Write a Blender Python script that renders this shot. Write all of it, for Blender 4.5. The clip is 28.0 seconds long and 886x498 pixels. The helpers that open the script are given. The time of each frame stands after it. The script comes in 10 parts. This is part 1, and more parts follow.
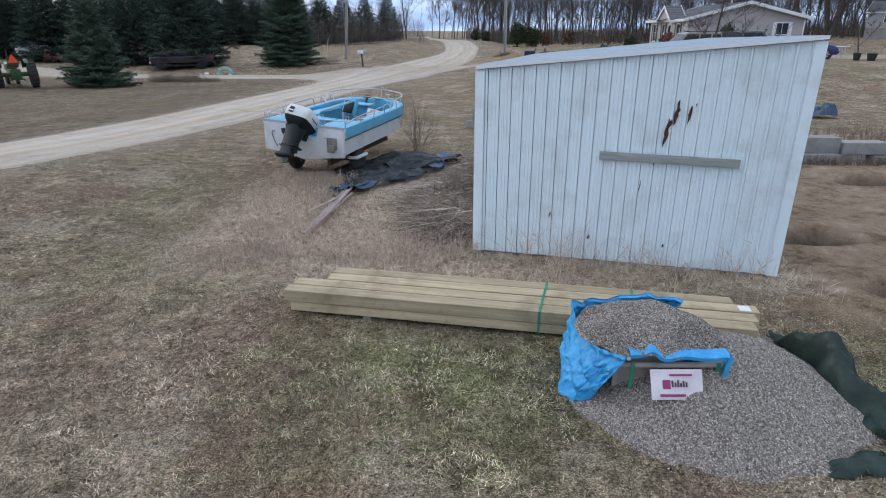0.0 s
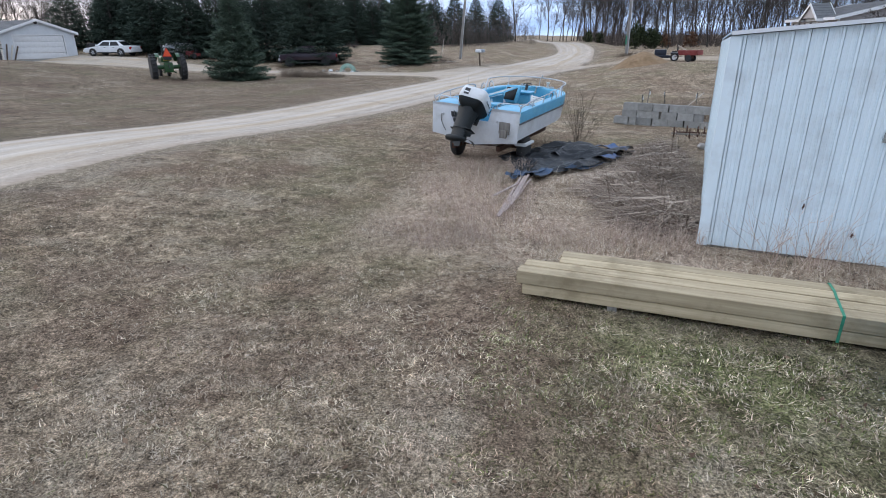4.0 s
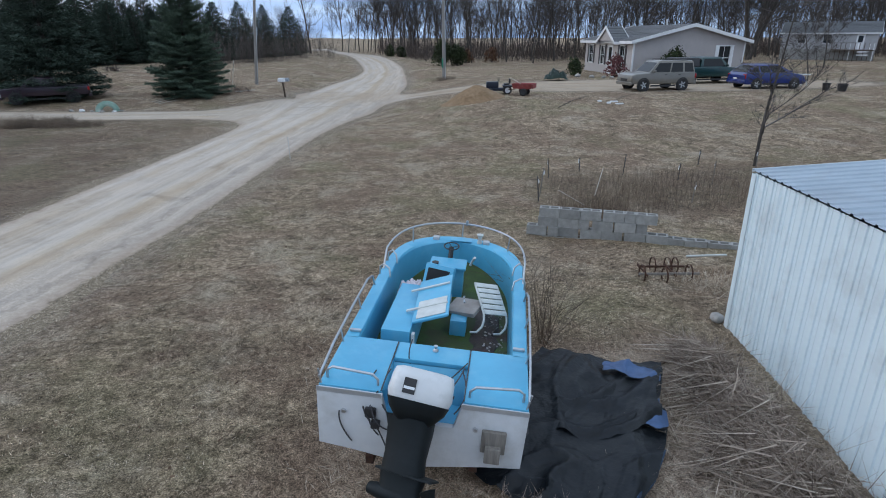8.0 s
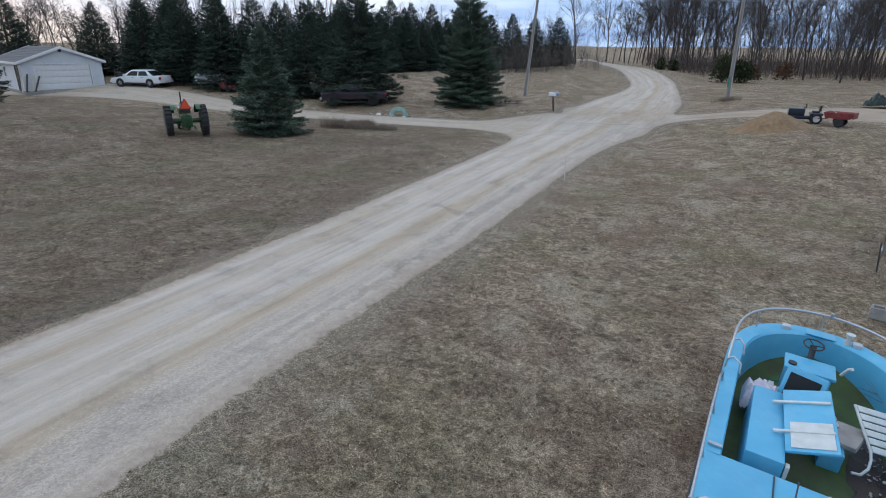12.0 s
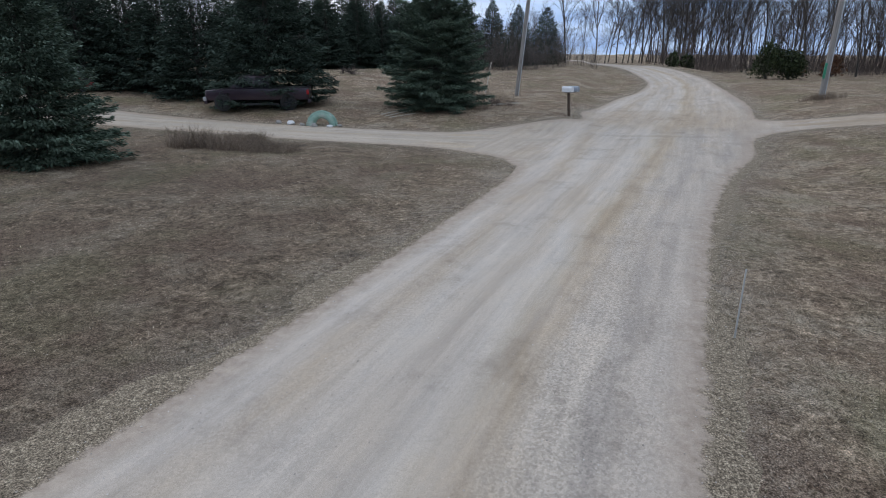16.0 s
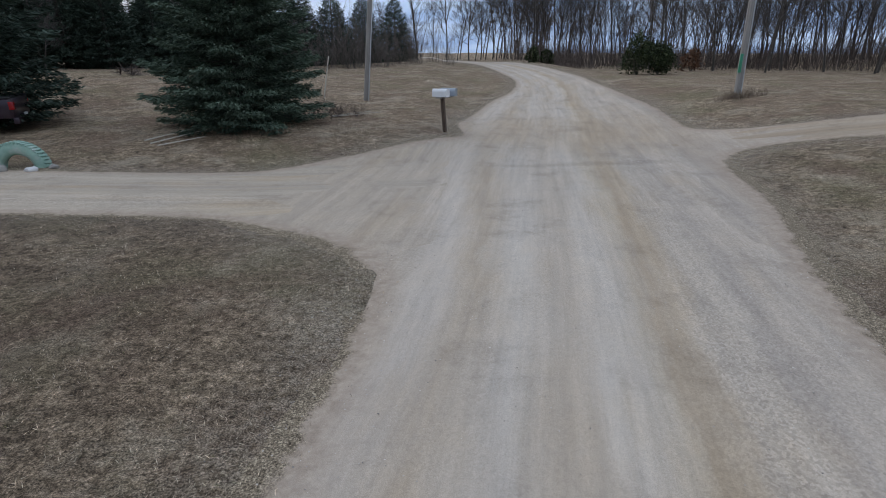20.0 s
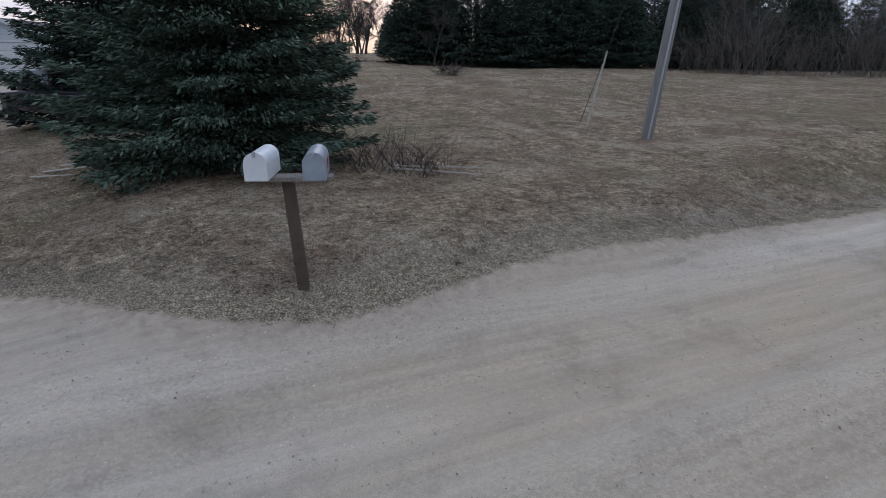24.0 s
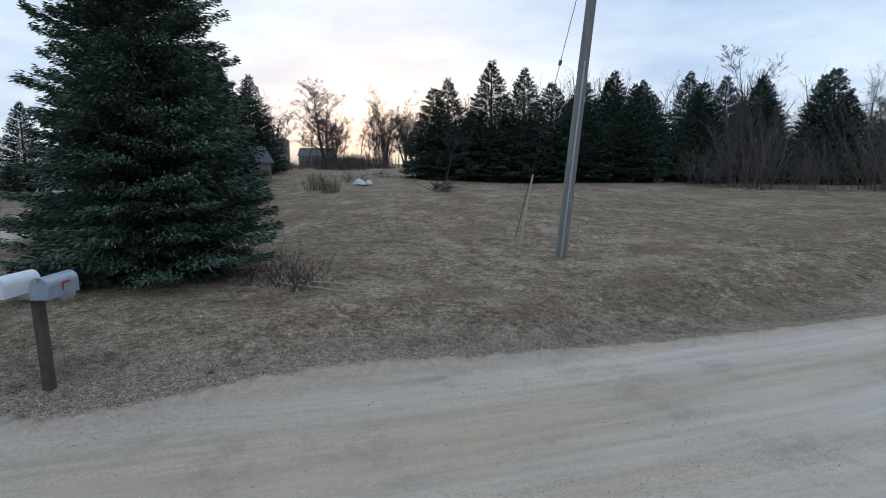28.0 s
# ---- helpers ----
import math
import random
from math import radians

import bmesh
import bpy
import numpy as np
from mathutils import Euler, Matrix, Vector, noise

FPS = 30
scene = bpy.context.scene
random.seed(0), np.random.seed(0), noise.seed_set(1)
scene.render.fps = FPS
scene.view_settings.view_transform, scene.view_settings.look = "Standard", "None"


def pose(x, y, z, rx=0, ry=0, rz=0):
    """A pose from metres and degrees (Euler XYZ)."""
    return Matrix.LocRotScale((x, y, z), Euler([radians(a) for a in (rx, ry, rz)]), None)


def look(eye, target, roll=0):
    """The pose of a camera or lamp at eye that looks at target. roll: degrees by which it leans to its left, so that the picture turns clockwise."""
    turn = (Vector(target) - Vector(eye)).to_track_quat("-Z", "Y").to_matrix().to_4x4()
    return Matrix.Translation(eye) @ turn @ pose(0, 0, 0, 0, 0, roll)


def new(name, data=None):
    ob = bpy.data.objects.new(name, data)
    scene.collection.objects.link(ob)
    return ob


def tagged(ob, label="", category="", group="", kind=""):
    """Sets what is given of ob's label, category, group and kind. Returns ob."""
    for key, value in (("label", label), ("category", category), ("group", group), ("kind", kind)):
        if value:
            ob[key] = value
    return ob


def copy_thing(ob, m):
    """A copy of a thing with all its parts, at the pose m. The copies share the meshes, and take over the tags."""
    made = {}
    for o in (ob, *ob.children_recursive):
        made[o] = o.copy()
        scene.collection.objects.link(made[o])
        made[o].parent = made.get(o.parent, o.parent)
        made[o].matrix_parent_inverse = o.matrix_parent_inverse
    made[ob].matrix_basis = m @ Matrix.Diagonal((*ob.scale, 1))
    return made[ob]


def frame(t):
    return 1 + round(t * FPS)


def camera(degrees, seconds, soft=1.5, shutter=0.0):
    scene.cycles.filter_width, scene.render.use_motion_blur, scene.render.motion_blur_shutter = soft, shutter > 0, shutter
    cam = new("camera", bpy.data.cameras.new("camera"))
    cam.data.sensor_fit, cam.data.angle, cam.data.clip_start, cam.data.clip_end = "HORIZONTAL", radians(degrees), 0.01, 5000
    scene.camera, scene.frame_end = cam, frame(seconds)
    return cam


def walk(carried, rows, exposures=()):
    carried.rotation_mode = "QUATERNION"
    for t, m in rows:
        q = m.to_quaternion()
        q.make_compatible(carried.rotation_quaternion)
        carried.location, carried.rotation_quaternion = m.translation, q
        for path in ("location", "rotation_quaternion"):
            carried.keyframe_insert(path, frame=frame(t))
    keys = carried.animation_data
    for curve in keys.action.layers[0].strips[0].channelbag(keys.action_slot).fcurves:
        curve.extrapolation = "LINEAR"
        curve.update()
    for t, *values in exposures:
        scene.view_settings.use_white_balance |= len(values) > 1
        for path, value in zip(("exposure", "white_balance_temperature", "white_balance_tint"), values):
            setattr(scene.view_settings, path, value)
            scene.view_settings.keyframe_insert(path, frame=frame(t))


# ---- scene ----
cam = camera(76.8, 28.0, soft=1.0, shutter=0.0)
PATH = [
    (0, (-0.117, 2.418, 3.225), (-0.201, 4.279, 2.496), -0.5),
    (0.5, (-0.112, 2.416, 3.026), (-0.202, 4.276, 2.295), -0.6),
    (1, (-0.102, 2.409, 2.874), (-0.197, 4.268, 2.143), -0.6),
    (1.5, (-0.099, 2.408, 2.722), (-0.223, 4.266, 1.992), -0.5),
    (2, (-0.254, 2.423, 2.682), (-0.67, 4.242, 1.96), -0.4),
    (2.5, (-0.558, 2.55, 2.634), (-1.45, 4.193, 1.924), -0.3),
    (3, (-0.644, 2.614, 2.627), (-1.581, 4.232, 1.918), -0.4),
    (3.5, (-1.023, 2.577, 2.64), (-1.725, 4.309, 1.928), -0.4),
    (5.5, (-4.37, 5.203, 3.4), (-4.247, 7.067, 2.686), -0.0),
    (6, (-4.651, 6.688, 3.43), (-4.476, 8.548, 2.716), 0.2),
    (6.5, (-4.524, 8.235, 3.569), (-4.298, 10.091, 2.859), 0.1),
    (7, (-4.216, 9.493, 3.602), (-3.972, 11.346, 2.891), 0.1),
    (7.5, (-4.065, 9.875, 3.774), (-3.8, 11.726, 3.063), 0.1),
    (8, (-3.943, 9.948, 4.436), (-3.673, 11.798, 3.725), -0.1),
    (8.5, (-3.887, 9.992, 4.797), (-3.614, 11.841, 4.085), -0.0),
    (9, (-3.894, 10.002, 4.824), (-3.619, 11.851, 4.113), 0.0),
    (9.5, (-3.921, 9.994, 4.912), (-3.646, 11.843, 4.202), 0.0),
    (10, (-3.943, 9.973, 5.06), (-3.667, 11.822, 4.35), 0.1),
    (10.5, (-3.949, 9.957, 5.109), (-3.683, 11.808, 4.399), 0.1),
    (11, (-4.24, 10.146, 5.05), (-4.391, 12.012, 4.346), 0.3),
    (11.5, (-4.875, 10.297, 5.125), (-5.332, 12.111, 4.417), 0.0),
    (12, (-5.339, 10.584, 4.923), (-5.857, 12.388, 4.233), 0.4),
    (12.5, (-5.640, 10.884, 4.892), (-6.138, 12.694, 4.202), 0.3),
    (14.5, (-6.806, 17.326, 3.51), (-7.254, 19.156, 2.838), 0.4),
    (15, (-7.153, 20.587, 3.042), (-7.616, 22.416, 2.379), 0.6),
    (15.5, (-7.886, 23.379, 3.04), (-8.355, 25.206, 2.376), 0.6),
    (16, (-8.631, 25.763, 3.093), (-9.073, 27.597, 2.43), 0.3),
    (16.5, (-9.173, 27.952, 2.987), (-9.475, 29.814, 2.323), 0.2),
    (17, (-9.32, 29.721, 2.841), (-9.3, 31.606, 2.174), -0.1),
    (17.5, (-9.291, 31.101, 2.693), (-9.074, 32.974, 2.025), -0.1),
    (18, (-9.4, 32.103, 2.58), (-9.238, 33.982, 1.914), 0.0),
    (18.5, (-9.898, 32.707, 2.514), (-9.851, 34.592, 1.849), 0.0),
    (19, (-10.287, 33.216, 2.58), (-10.265, 35.102, 1.916), 0.1),
    (19.5, (-10.193, 33.955, 2.698), (-10.159, 35.841, 2.034), 0.2),
    (20, (-9.582, 35.12, 2.717), (-9.548, 37.006, 2.053), 0.1),
    (20.5, (-8.643, 36.832, 2.635), (-8.623, 38.72, 1.973), -0.1),
    (21, (-7.735, 38.954, 2.516), (-7.811, 40.84, 1.855), -0.3),
    (21.5, (-6.814, 42.196, 2.342), (-7.176, 44.053, 1.693), -0.0),
    (22, (-5.898, 44.549, 2.543), (-6.613, 46.295, 1.878), 0.3),
    (22.5, (-5.386, 46.79, 2.492), (-6.337, 48.418, 1.823), -0.1),
    (24.5, (-3.81, 52.264, 2.458), (-5.418, 53.251, 1.797), 0.5),
    (25, (-2.942, 53.226, 2.576), (-4.566, 54.186, 1.912), 0.5),
    (25.5, (-2.208, 54.066, 2.738), (-3.856, 54.978, 2.067), 0.1),
    (26, (-1.79, 54.486, 2.757), (-3.459, 55.38, 2.11), -0.1),
    (26.5, (-1.683, 54.446, 2.784), (-3.37, 55.343, 2.19), -0.2),
    (27, (-1.704, 54.299, 2.811), (-3.403, 55.206, 2.274), -0.1),
    (27.5, (-1.754, 54.2, 2.84), (-3.476, 55.12, 2.406), -0.1),
    (28, (-1.785, 54.151, 2.844), (-3.53, 55.081, 2.542), -0.2),
]
EXPOSURES = [(0.0, 0.61, 6920, 11), (2.0, 0.56, 6870, 11), (3.5, 0.76, 6870, 12), (5.5, 0.80, 6920, 11), (7.0, 0.78, 6770, 10), (8.0, 0.41, 6590, 8), (12.5, 0.37, 6640, 9), (15.0, 0.34, 6800, 11), (18.0, 0.17, 6930, 11), (20.0, 0.11, 6950, 11), (22.0, -0.09, 6850, 11), (24.5, 0.07, 6520, 12), (26.5, 0.08, 6440, 9), (28.0, 0.09, 6330, 5)]
walk(cam, [(t, look(eye, target, roll)) for t, eye, target, roll in PATH], EXPOSURES)


# ---- world, sun and light ----
world = bpy.data.worlds.new("evening_sky")
scene.world = world
world.use_nodes = True
wn, wl = world.node_tree.nodes, world.node_tree.links
wn.clear()
SUN_AZ, SUN_EL = 69.0, 4.0       # degrees left of +y, and above the horizon
sun_dir = Vector((-math.sin(radians(SUN_AZ)) * math.cos(radians(SUN_EL)), math.cos(radians(SUN_AZ)) * math.cos(radians(SUN_EL)), math.sin(radians(SUN_EL))))
w_out = wn.new("ShaderNodeOutputWorld")
w_bg = wn.new("ShaderNodeBackground")
w_bg.inputs["Strength"].default_value = 0.12
w_sky = wn.new("ShaderNodeTexSky")
w_sky.sky_type = "NISHITA"
w_sky.sun_disc = False
w_sky.sun_elevation, w_sky.sun_rotation = radians(SUN_EL), radians(-SUN_AZ)
w_sky.dust_density = 2.0
w_co = wn.new("ShaderNodeTexCoord")
w_sep = wn.new("ShaderNodeSeparateXYZ")
wl.new(w_co.outputs["Generated"], w_sep.inputs[0])
# cloud deck: long flat streaks, seen as on a plane overhead
w_el = wn.new("ShaderNodeMath"); w_el.operation = "ADD"; w_el.inputs[1].default_value = 0.12
wl.new(w_sep.outputs["Z"], w_el.inputs[0])
w_dx = wn.new("ShaderNodeMath"); w_dx.operation = "DIVIDE"
w_dy = wn.new("ShaderNodeMath"); w_dy.operation = "DIVIDE"
wl.new(w_sep.outputs["X"], w_dx.inputs[0]); wl.new(w_el.outputs[0], w_dx.inputs[1])
wl.new(w_sep.outputs["Y"], w_dy.inputs[0]); wl.new(w_el.outputs[0], w_dy.inputs[1])
w_com = wn.new("ShaderNodeCombineXYZ")
wl.new(w_dx.outputs[0], w_com.inputs[0]); wl.new(w_dy.outputs[0], w_com.inputs[1])
w_noise = wn.new("ShaderNodeTexNoise")
w_noise.inputs["Scale"].default_value = 0.75
w_noise.inputs["Detail"].default_value = 5.0
w_noise.inputs["Roughness"].default_value = 0.55
wl.new(w_com.outputs[0], w_noise.inputs["Vector"])
w_ramp = wn.new("ShaderNodeValToRGB")
w_ramp.color_ramp.elements[0].position, w_ramp.color_ramp.elements[0].color = 0.38, (2.95, 3.85, 5.55, 1)
w_ramp.color_ramp.elements[1].position, w_ramp.color_ramp.elements[1].color = 0.64, (4.9, 5.6, 6.75, 1)
wl.new(w_noise.outputs["Fac"], w_ramp.inputs[0])
# the afterglow: warm, low, round the place of the sun
w_dot = wn.new("ShaderNodeVectorMath"); w_dot.operation = "DOT_PRODUCT"
w_dot.inputs[1].default_value = sun_dir
wl.new(w_co.outputs["Generated"], w_dot.inputs[0])
w_near = wn.new("ShaderNodeMapRange")
w_near.inputs["From Min"].default_value, w_near.inputs["From Max"].default_value = 0.80, 1.02
wl.new(w_dot.outputs["Value"], w_near.inputs["Value"])
w_low = wn.new("ShaderNodeMapRange")
w_low.inputs["From Min"].default_value, w_low.inputs["From Max"].default_value = 0.055, -0.01
wl.new(w_sep.outputs["Z"], w_low.inputs["Value"])
w_glow = wn.new("ShaderNodeMath"); w_glow.operation = "MULTIPLY"
wl.new(w_near.outputs[0], w_glow.inputs[0]); wl.new(w_low.outputs[0], w_glow.inputs[1])
w_mixc = wn.new("ShaderNodeMix"); w_mixc.data_type = "RGBA"; w_mixc.inputs["Factor"].default_value = 0.88
wl.new(w_sky.outputs[0], w_mixc.inputs["A"]); wl.new(w_ramp.outputs[0], w_mixc.inputs["B"])
w_mixg = wn.new("ShaderNodeMix"); w_mixg.data_type = "RGBA"
w_mixg.inputs["B"].default_value = (5.4, 4.35, 3.0, 1)
wl.new(w_glow.outputs[0], w_mixg.inputs["Factor"])
wl.new(w_mixc.outputs["Result"], w_mixg.inputs["A"])
# the western half is brighter, where the sun has gone down
w_west = wn.new("ShaderNodeMapRange"); w_west.interpolation_type = "SMOOTHSTEP"
w_west.inputs["From Min"].default_value, w_west.inputs["From Max"].default_value = 0.05, 0.75
w_west.inputs["To Min"].default_value, w_west.inputs["To Max"].default_value = 1.0, 1.33
wl.new(w_dot.outputs["Value"], w_west.inputs["Value"])
# a covered sky is brighter overhead than at the horizon
w_up = wn.new("ShaderNodeMapRange")
w_up.inputs["From Min"].default_value, w_up.inputs["From Max"].default_value = 0.25, 0.9
w_up.inputs["To Min"].default_value, w_up.inputs["To Max"].default_value = 1.0, 1.45
wl.new(w_sep.outputs["Z"], w_up.inputs["Value"])
w_scale = wn.new("ShaderNodeVectorMath"); w_scale.operation = "SCALE"
w_gain = wn.new("ShaderNodeMath"); w_gain.operation = "MULTIPLY"
wl.new(w_up.outputs[0], w_gain.inputs[0]); wl.new(w_west.outputs[0], w_gain.inputs[1])
# low down and away from the sun the clouds are slate blue
w_off = wn.new("ShaderNodeMapRange"); w_off.interpolation_type = "SMOOTHSTEP"
w_off.inputs["From Min"].default_value, w_off.inputs["From Max"].default_value = 0.72, 0.40
wl.new(w_dot.outputs["Value"], w_off.inputs["Value"])
w_flat = wn.new("ShaderNodeMapRange"); w_flat.interpolation_type = "SMOOTHSTEP"
w_flat.inputs["From Min"].default_value, w_flat.inputs["From Max"].default_value = 0.30, 0.06
wl.new(w_sep.outputs["Z"], w_flat.inputs["Value"])
w_slate = wn.new("ShaderNodeMath"); w_slate.operation = "MULTIPLY"
wl.new(w_off.outputs[0], w_slate.inputs[0]); wl.new(w_flat.outputs[0], w_slate.inputs[1])
w_tint = wn.new("ShaderNodeMix"); w_tint.data_type = "RGBA"; w_tint.blend_type = "MULTIPLY"
w_tint.inputs["B"].default_value = (0.74, 0.88, 1.06, 1)
wl.new(w_slate.outputs[0], w_tint.inputs["Factor"])
wl.new(w_mixg.outputs["Result"], w_tint.inputs["A"])
wl.new(w_tint.outputs["Result"], w_scale.inputs[0]); wl.new(w_gain.outputs[0], w_scale.inputs["Scale"])
wl.new(w_scale.outputs[0], w_bg.inputs["Color"])
wl.new(w_bg.outputs[0], w_out.inputs[0])

sun_data = bpy.data.lights.new("sun", "SUN")
sun_data.energy, sun_data.angle, sun_data.color = 0.35, radians(30), (1.0, 0.96, 0.92)
sun = new("sun", sun_data)
sun.matrix_world = look(sun_dir * 50 + Vector((0, 0, 14)), (0, 0, 0))

# ---- materials ----
def _nodes(name):
    m = bpy.data.materials.new(name)
    m.use_nodes = True
    t = m.node_tree
    return m, t.nodes, t.links, t.nodes["Principled BSDF"]


def noise_node(n, l, scale, detail=4.0, rough=0.6, stretch=None, coords=None):
    tex = n.new("ShaderNodeTexNoise")
    tex.inputs["Scale"].default_value, tex.inputs["Detail"].default_value, tex.inputs["Roughness"].default_value = scale, detail, rough
    geo = n.new("ShaderNodeNewGeometry") if coords is None else None
    src = geo.outputs["Position"] if coords is None else coords
    if stretch:
        mp = n.new("ShaderNodeMapping")
        mp.inputs["Scale"].default_value = stretch
        l.new(src, mp.inputs["Vector"])
        src = mp.outputs[0]
    l.new(src, tex.inputs["Vector"])
    return tex


def ramp_node(n, l, src, stops):
    r = n.new("ShaderNodeValToRGB")
    e = r.color_ramp.elements
    while len(e) < len(stops):
        e.new(0.5)
    for k, (p, c) in zip(e, stops):
        k.position, k.color = p, (*c, 1) if len(c) == 3 else c
    l.new(src, r.inputs[0])
    return r


def mix_node(n, l, a, b, fac, mode="MIX"):
    m = n.new("ShaderNodeMix")
    m.data_type, m.blend_type = "RGBA", mode
    for key, v in (("A", a), ("B", b), ("Factor", fac)):
        if isinstance(v, (int, float)):
            m.inputs[key].default_value = v
        elif isinstance(v, tuple):
            m.inputs[key].default_value = (*v, 1)
        else:
            l.new(v, m.inputs[key])
    return m.outputs["Result"]


def mat(name, c1, c2=None, scale=6.0, rough=0.7, metal=0.0, bump=0.0, bscale=60.0, stain=None, sscale=1.2, samount=0.5, vary=0.0, stretch=None, local=False, coat=0.0, spec=0.5):
    """A two-colour noise with fine bump; stain: a third colour in large patches; vary: brightness from object to object."""
    m, n, l, b = _nodes(name)
    co = None
    if local:
        co = n.new("ShaderNodeTexCoord").outputs["Object"]
    c2 = c2 or tuple(v * 0.8 for v in c1)
    t1 = noise_node(n, l, scale, stretch=stretch, coords=co)
    col = ramp_node(n, l, t1.outputs["Fac"], [(0.32, c1), (0.68, c2)]).outputs[0]
    if stain:
        t2 = noise_node(n, l, sscale, 6.0, 0.65, coords=co)
        f = ramp_node(n, l, t2.outputs["Fac"], [(0.5, (0, 0, 0)), (0.68, (samount,) * 3)]).outputs[0]
        col = mix_node(n, l, col, stain, f)
    if vary:
        oi = n.new("ShaderNodeObjectInfo")
        mr = n.new("ShaderNodeMapRange")
        mr.inputs["To Min"].default_value, mr.inputs["To Max"].default_value = 1 - vary, 1 + vary
        l.new(oi.outputs["Random"], mr.inputs["Value"])
        col = mix_node(n, l, col, mr.outputs[0], 1.0, "MULTIPLY")
    l.new(col, b.inputs["Base Color"])
    b.inputs["Roughness"].default_value, b.inputs["Metallic"].default_value = rough, metal
    b.inputs["Specular IOR Level"].default_value = spec
    if coat:
        b.inputs["Coat Weight"].default_value = coat
        b.inputs["Coat Roughness"].default_value = 0.15
    if bump:
        t3 = noise_node(n, l, bscale, 3.0, stretch=stretch, coords=co)
        bp = n.new("ShaderNodeBump")
        bp.inputs["Strength"].default_value, bp.inputs["Distance"].default_value = bump, 0.02
        l.new(t3.outputs["Fac"], bp.inputs["Height"])
        l.new(bp.outputs[0], b.inputs["Normal"])
    return m


def glass_mat(name, tint=(0.02, 0.025, 0.03), rough=0.06):
    m, n, l, b = _nodes(name)
    b.inputs["Base Color"].default_value = (*tint, 1)
    b.inputs["Roughness"].default_value = rough
    b.inputs["Specular IOR Level"].default_value = 0.35
    return m


def blade_mat(name, stops, rough=0.85, clumps=False):
    """Blades, needles and straws: a colour for each, from Random Per Island."""
    m, n, l, b = _nodes(name)
    g = n.new("ShaderNodeNewGeometry")
    col = ramp_node(n, l, g.outputs["Random Per Island"], stops).outputs[0]
    t = noise_node(n, l, 0.55, 3.0)
    f = ramp_node(n, l, t.outputs["Fac"], [(0.35, (0.75,) * 3), (0.65, (1.15,) * 3)]).outputs[0]
    col = mix_node(n, l, col, f, 1.0, "MULTIPLY")
    if clumps:
        t2 = noise_node(n, l, 5.5, 5.0, 0.7)
        col = mix_node(n, l, col, ramp_node(n, l, t2.outputs["Fac"], [(0.36, (0.38, 0.355, 0.34)), (0.5, (0.98, 0.97, 0.96)), (0.64, (1.52, 1.50, 1.46))]).outputs[0], 1.0, "MULTIPLY")
        t3 = noise_node(n, l, 0.9, 4.0, 0.6)
        col = mix_node(n, l, col, ramp_node(n, l, t3.outputs["Fac"], [(0.38, (0.88, 0.76, 0.69)), (0.5, (1.0, 1.0, 1.0)), (0.62, (1.18, 1.21, 1.15))]).outputs[0], 1.0, "MULTIPLY")
    l.new(col, b.inputs["Base Color"])
    b.inputs["Roughness"].default_value = rough
    b.inputs["Specular IOR Level"].default_value = 0.2
    return m


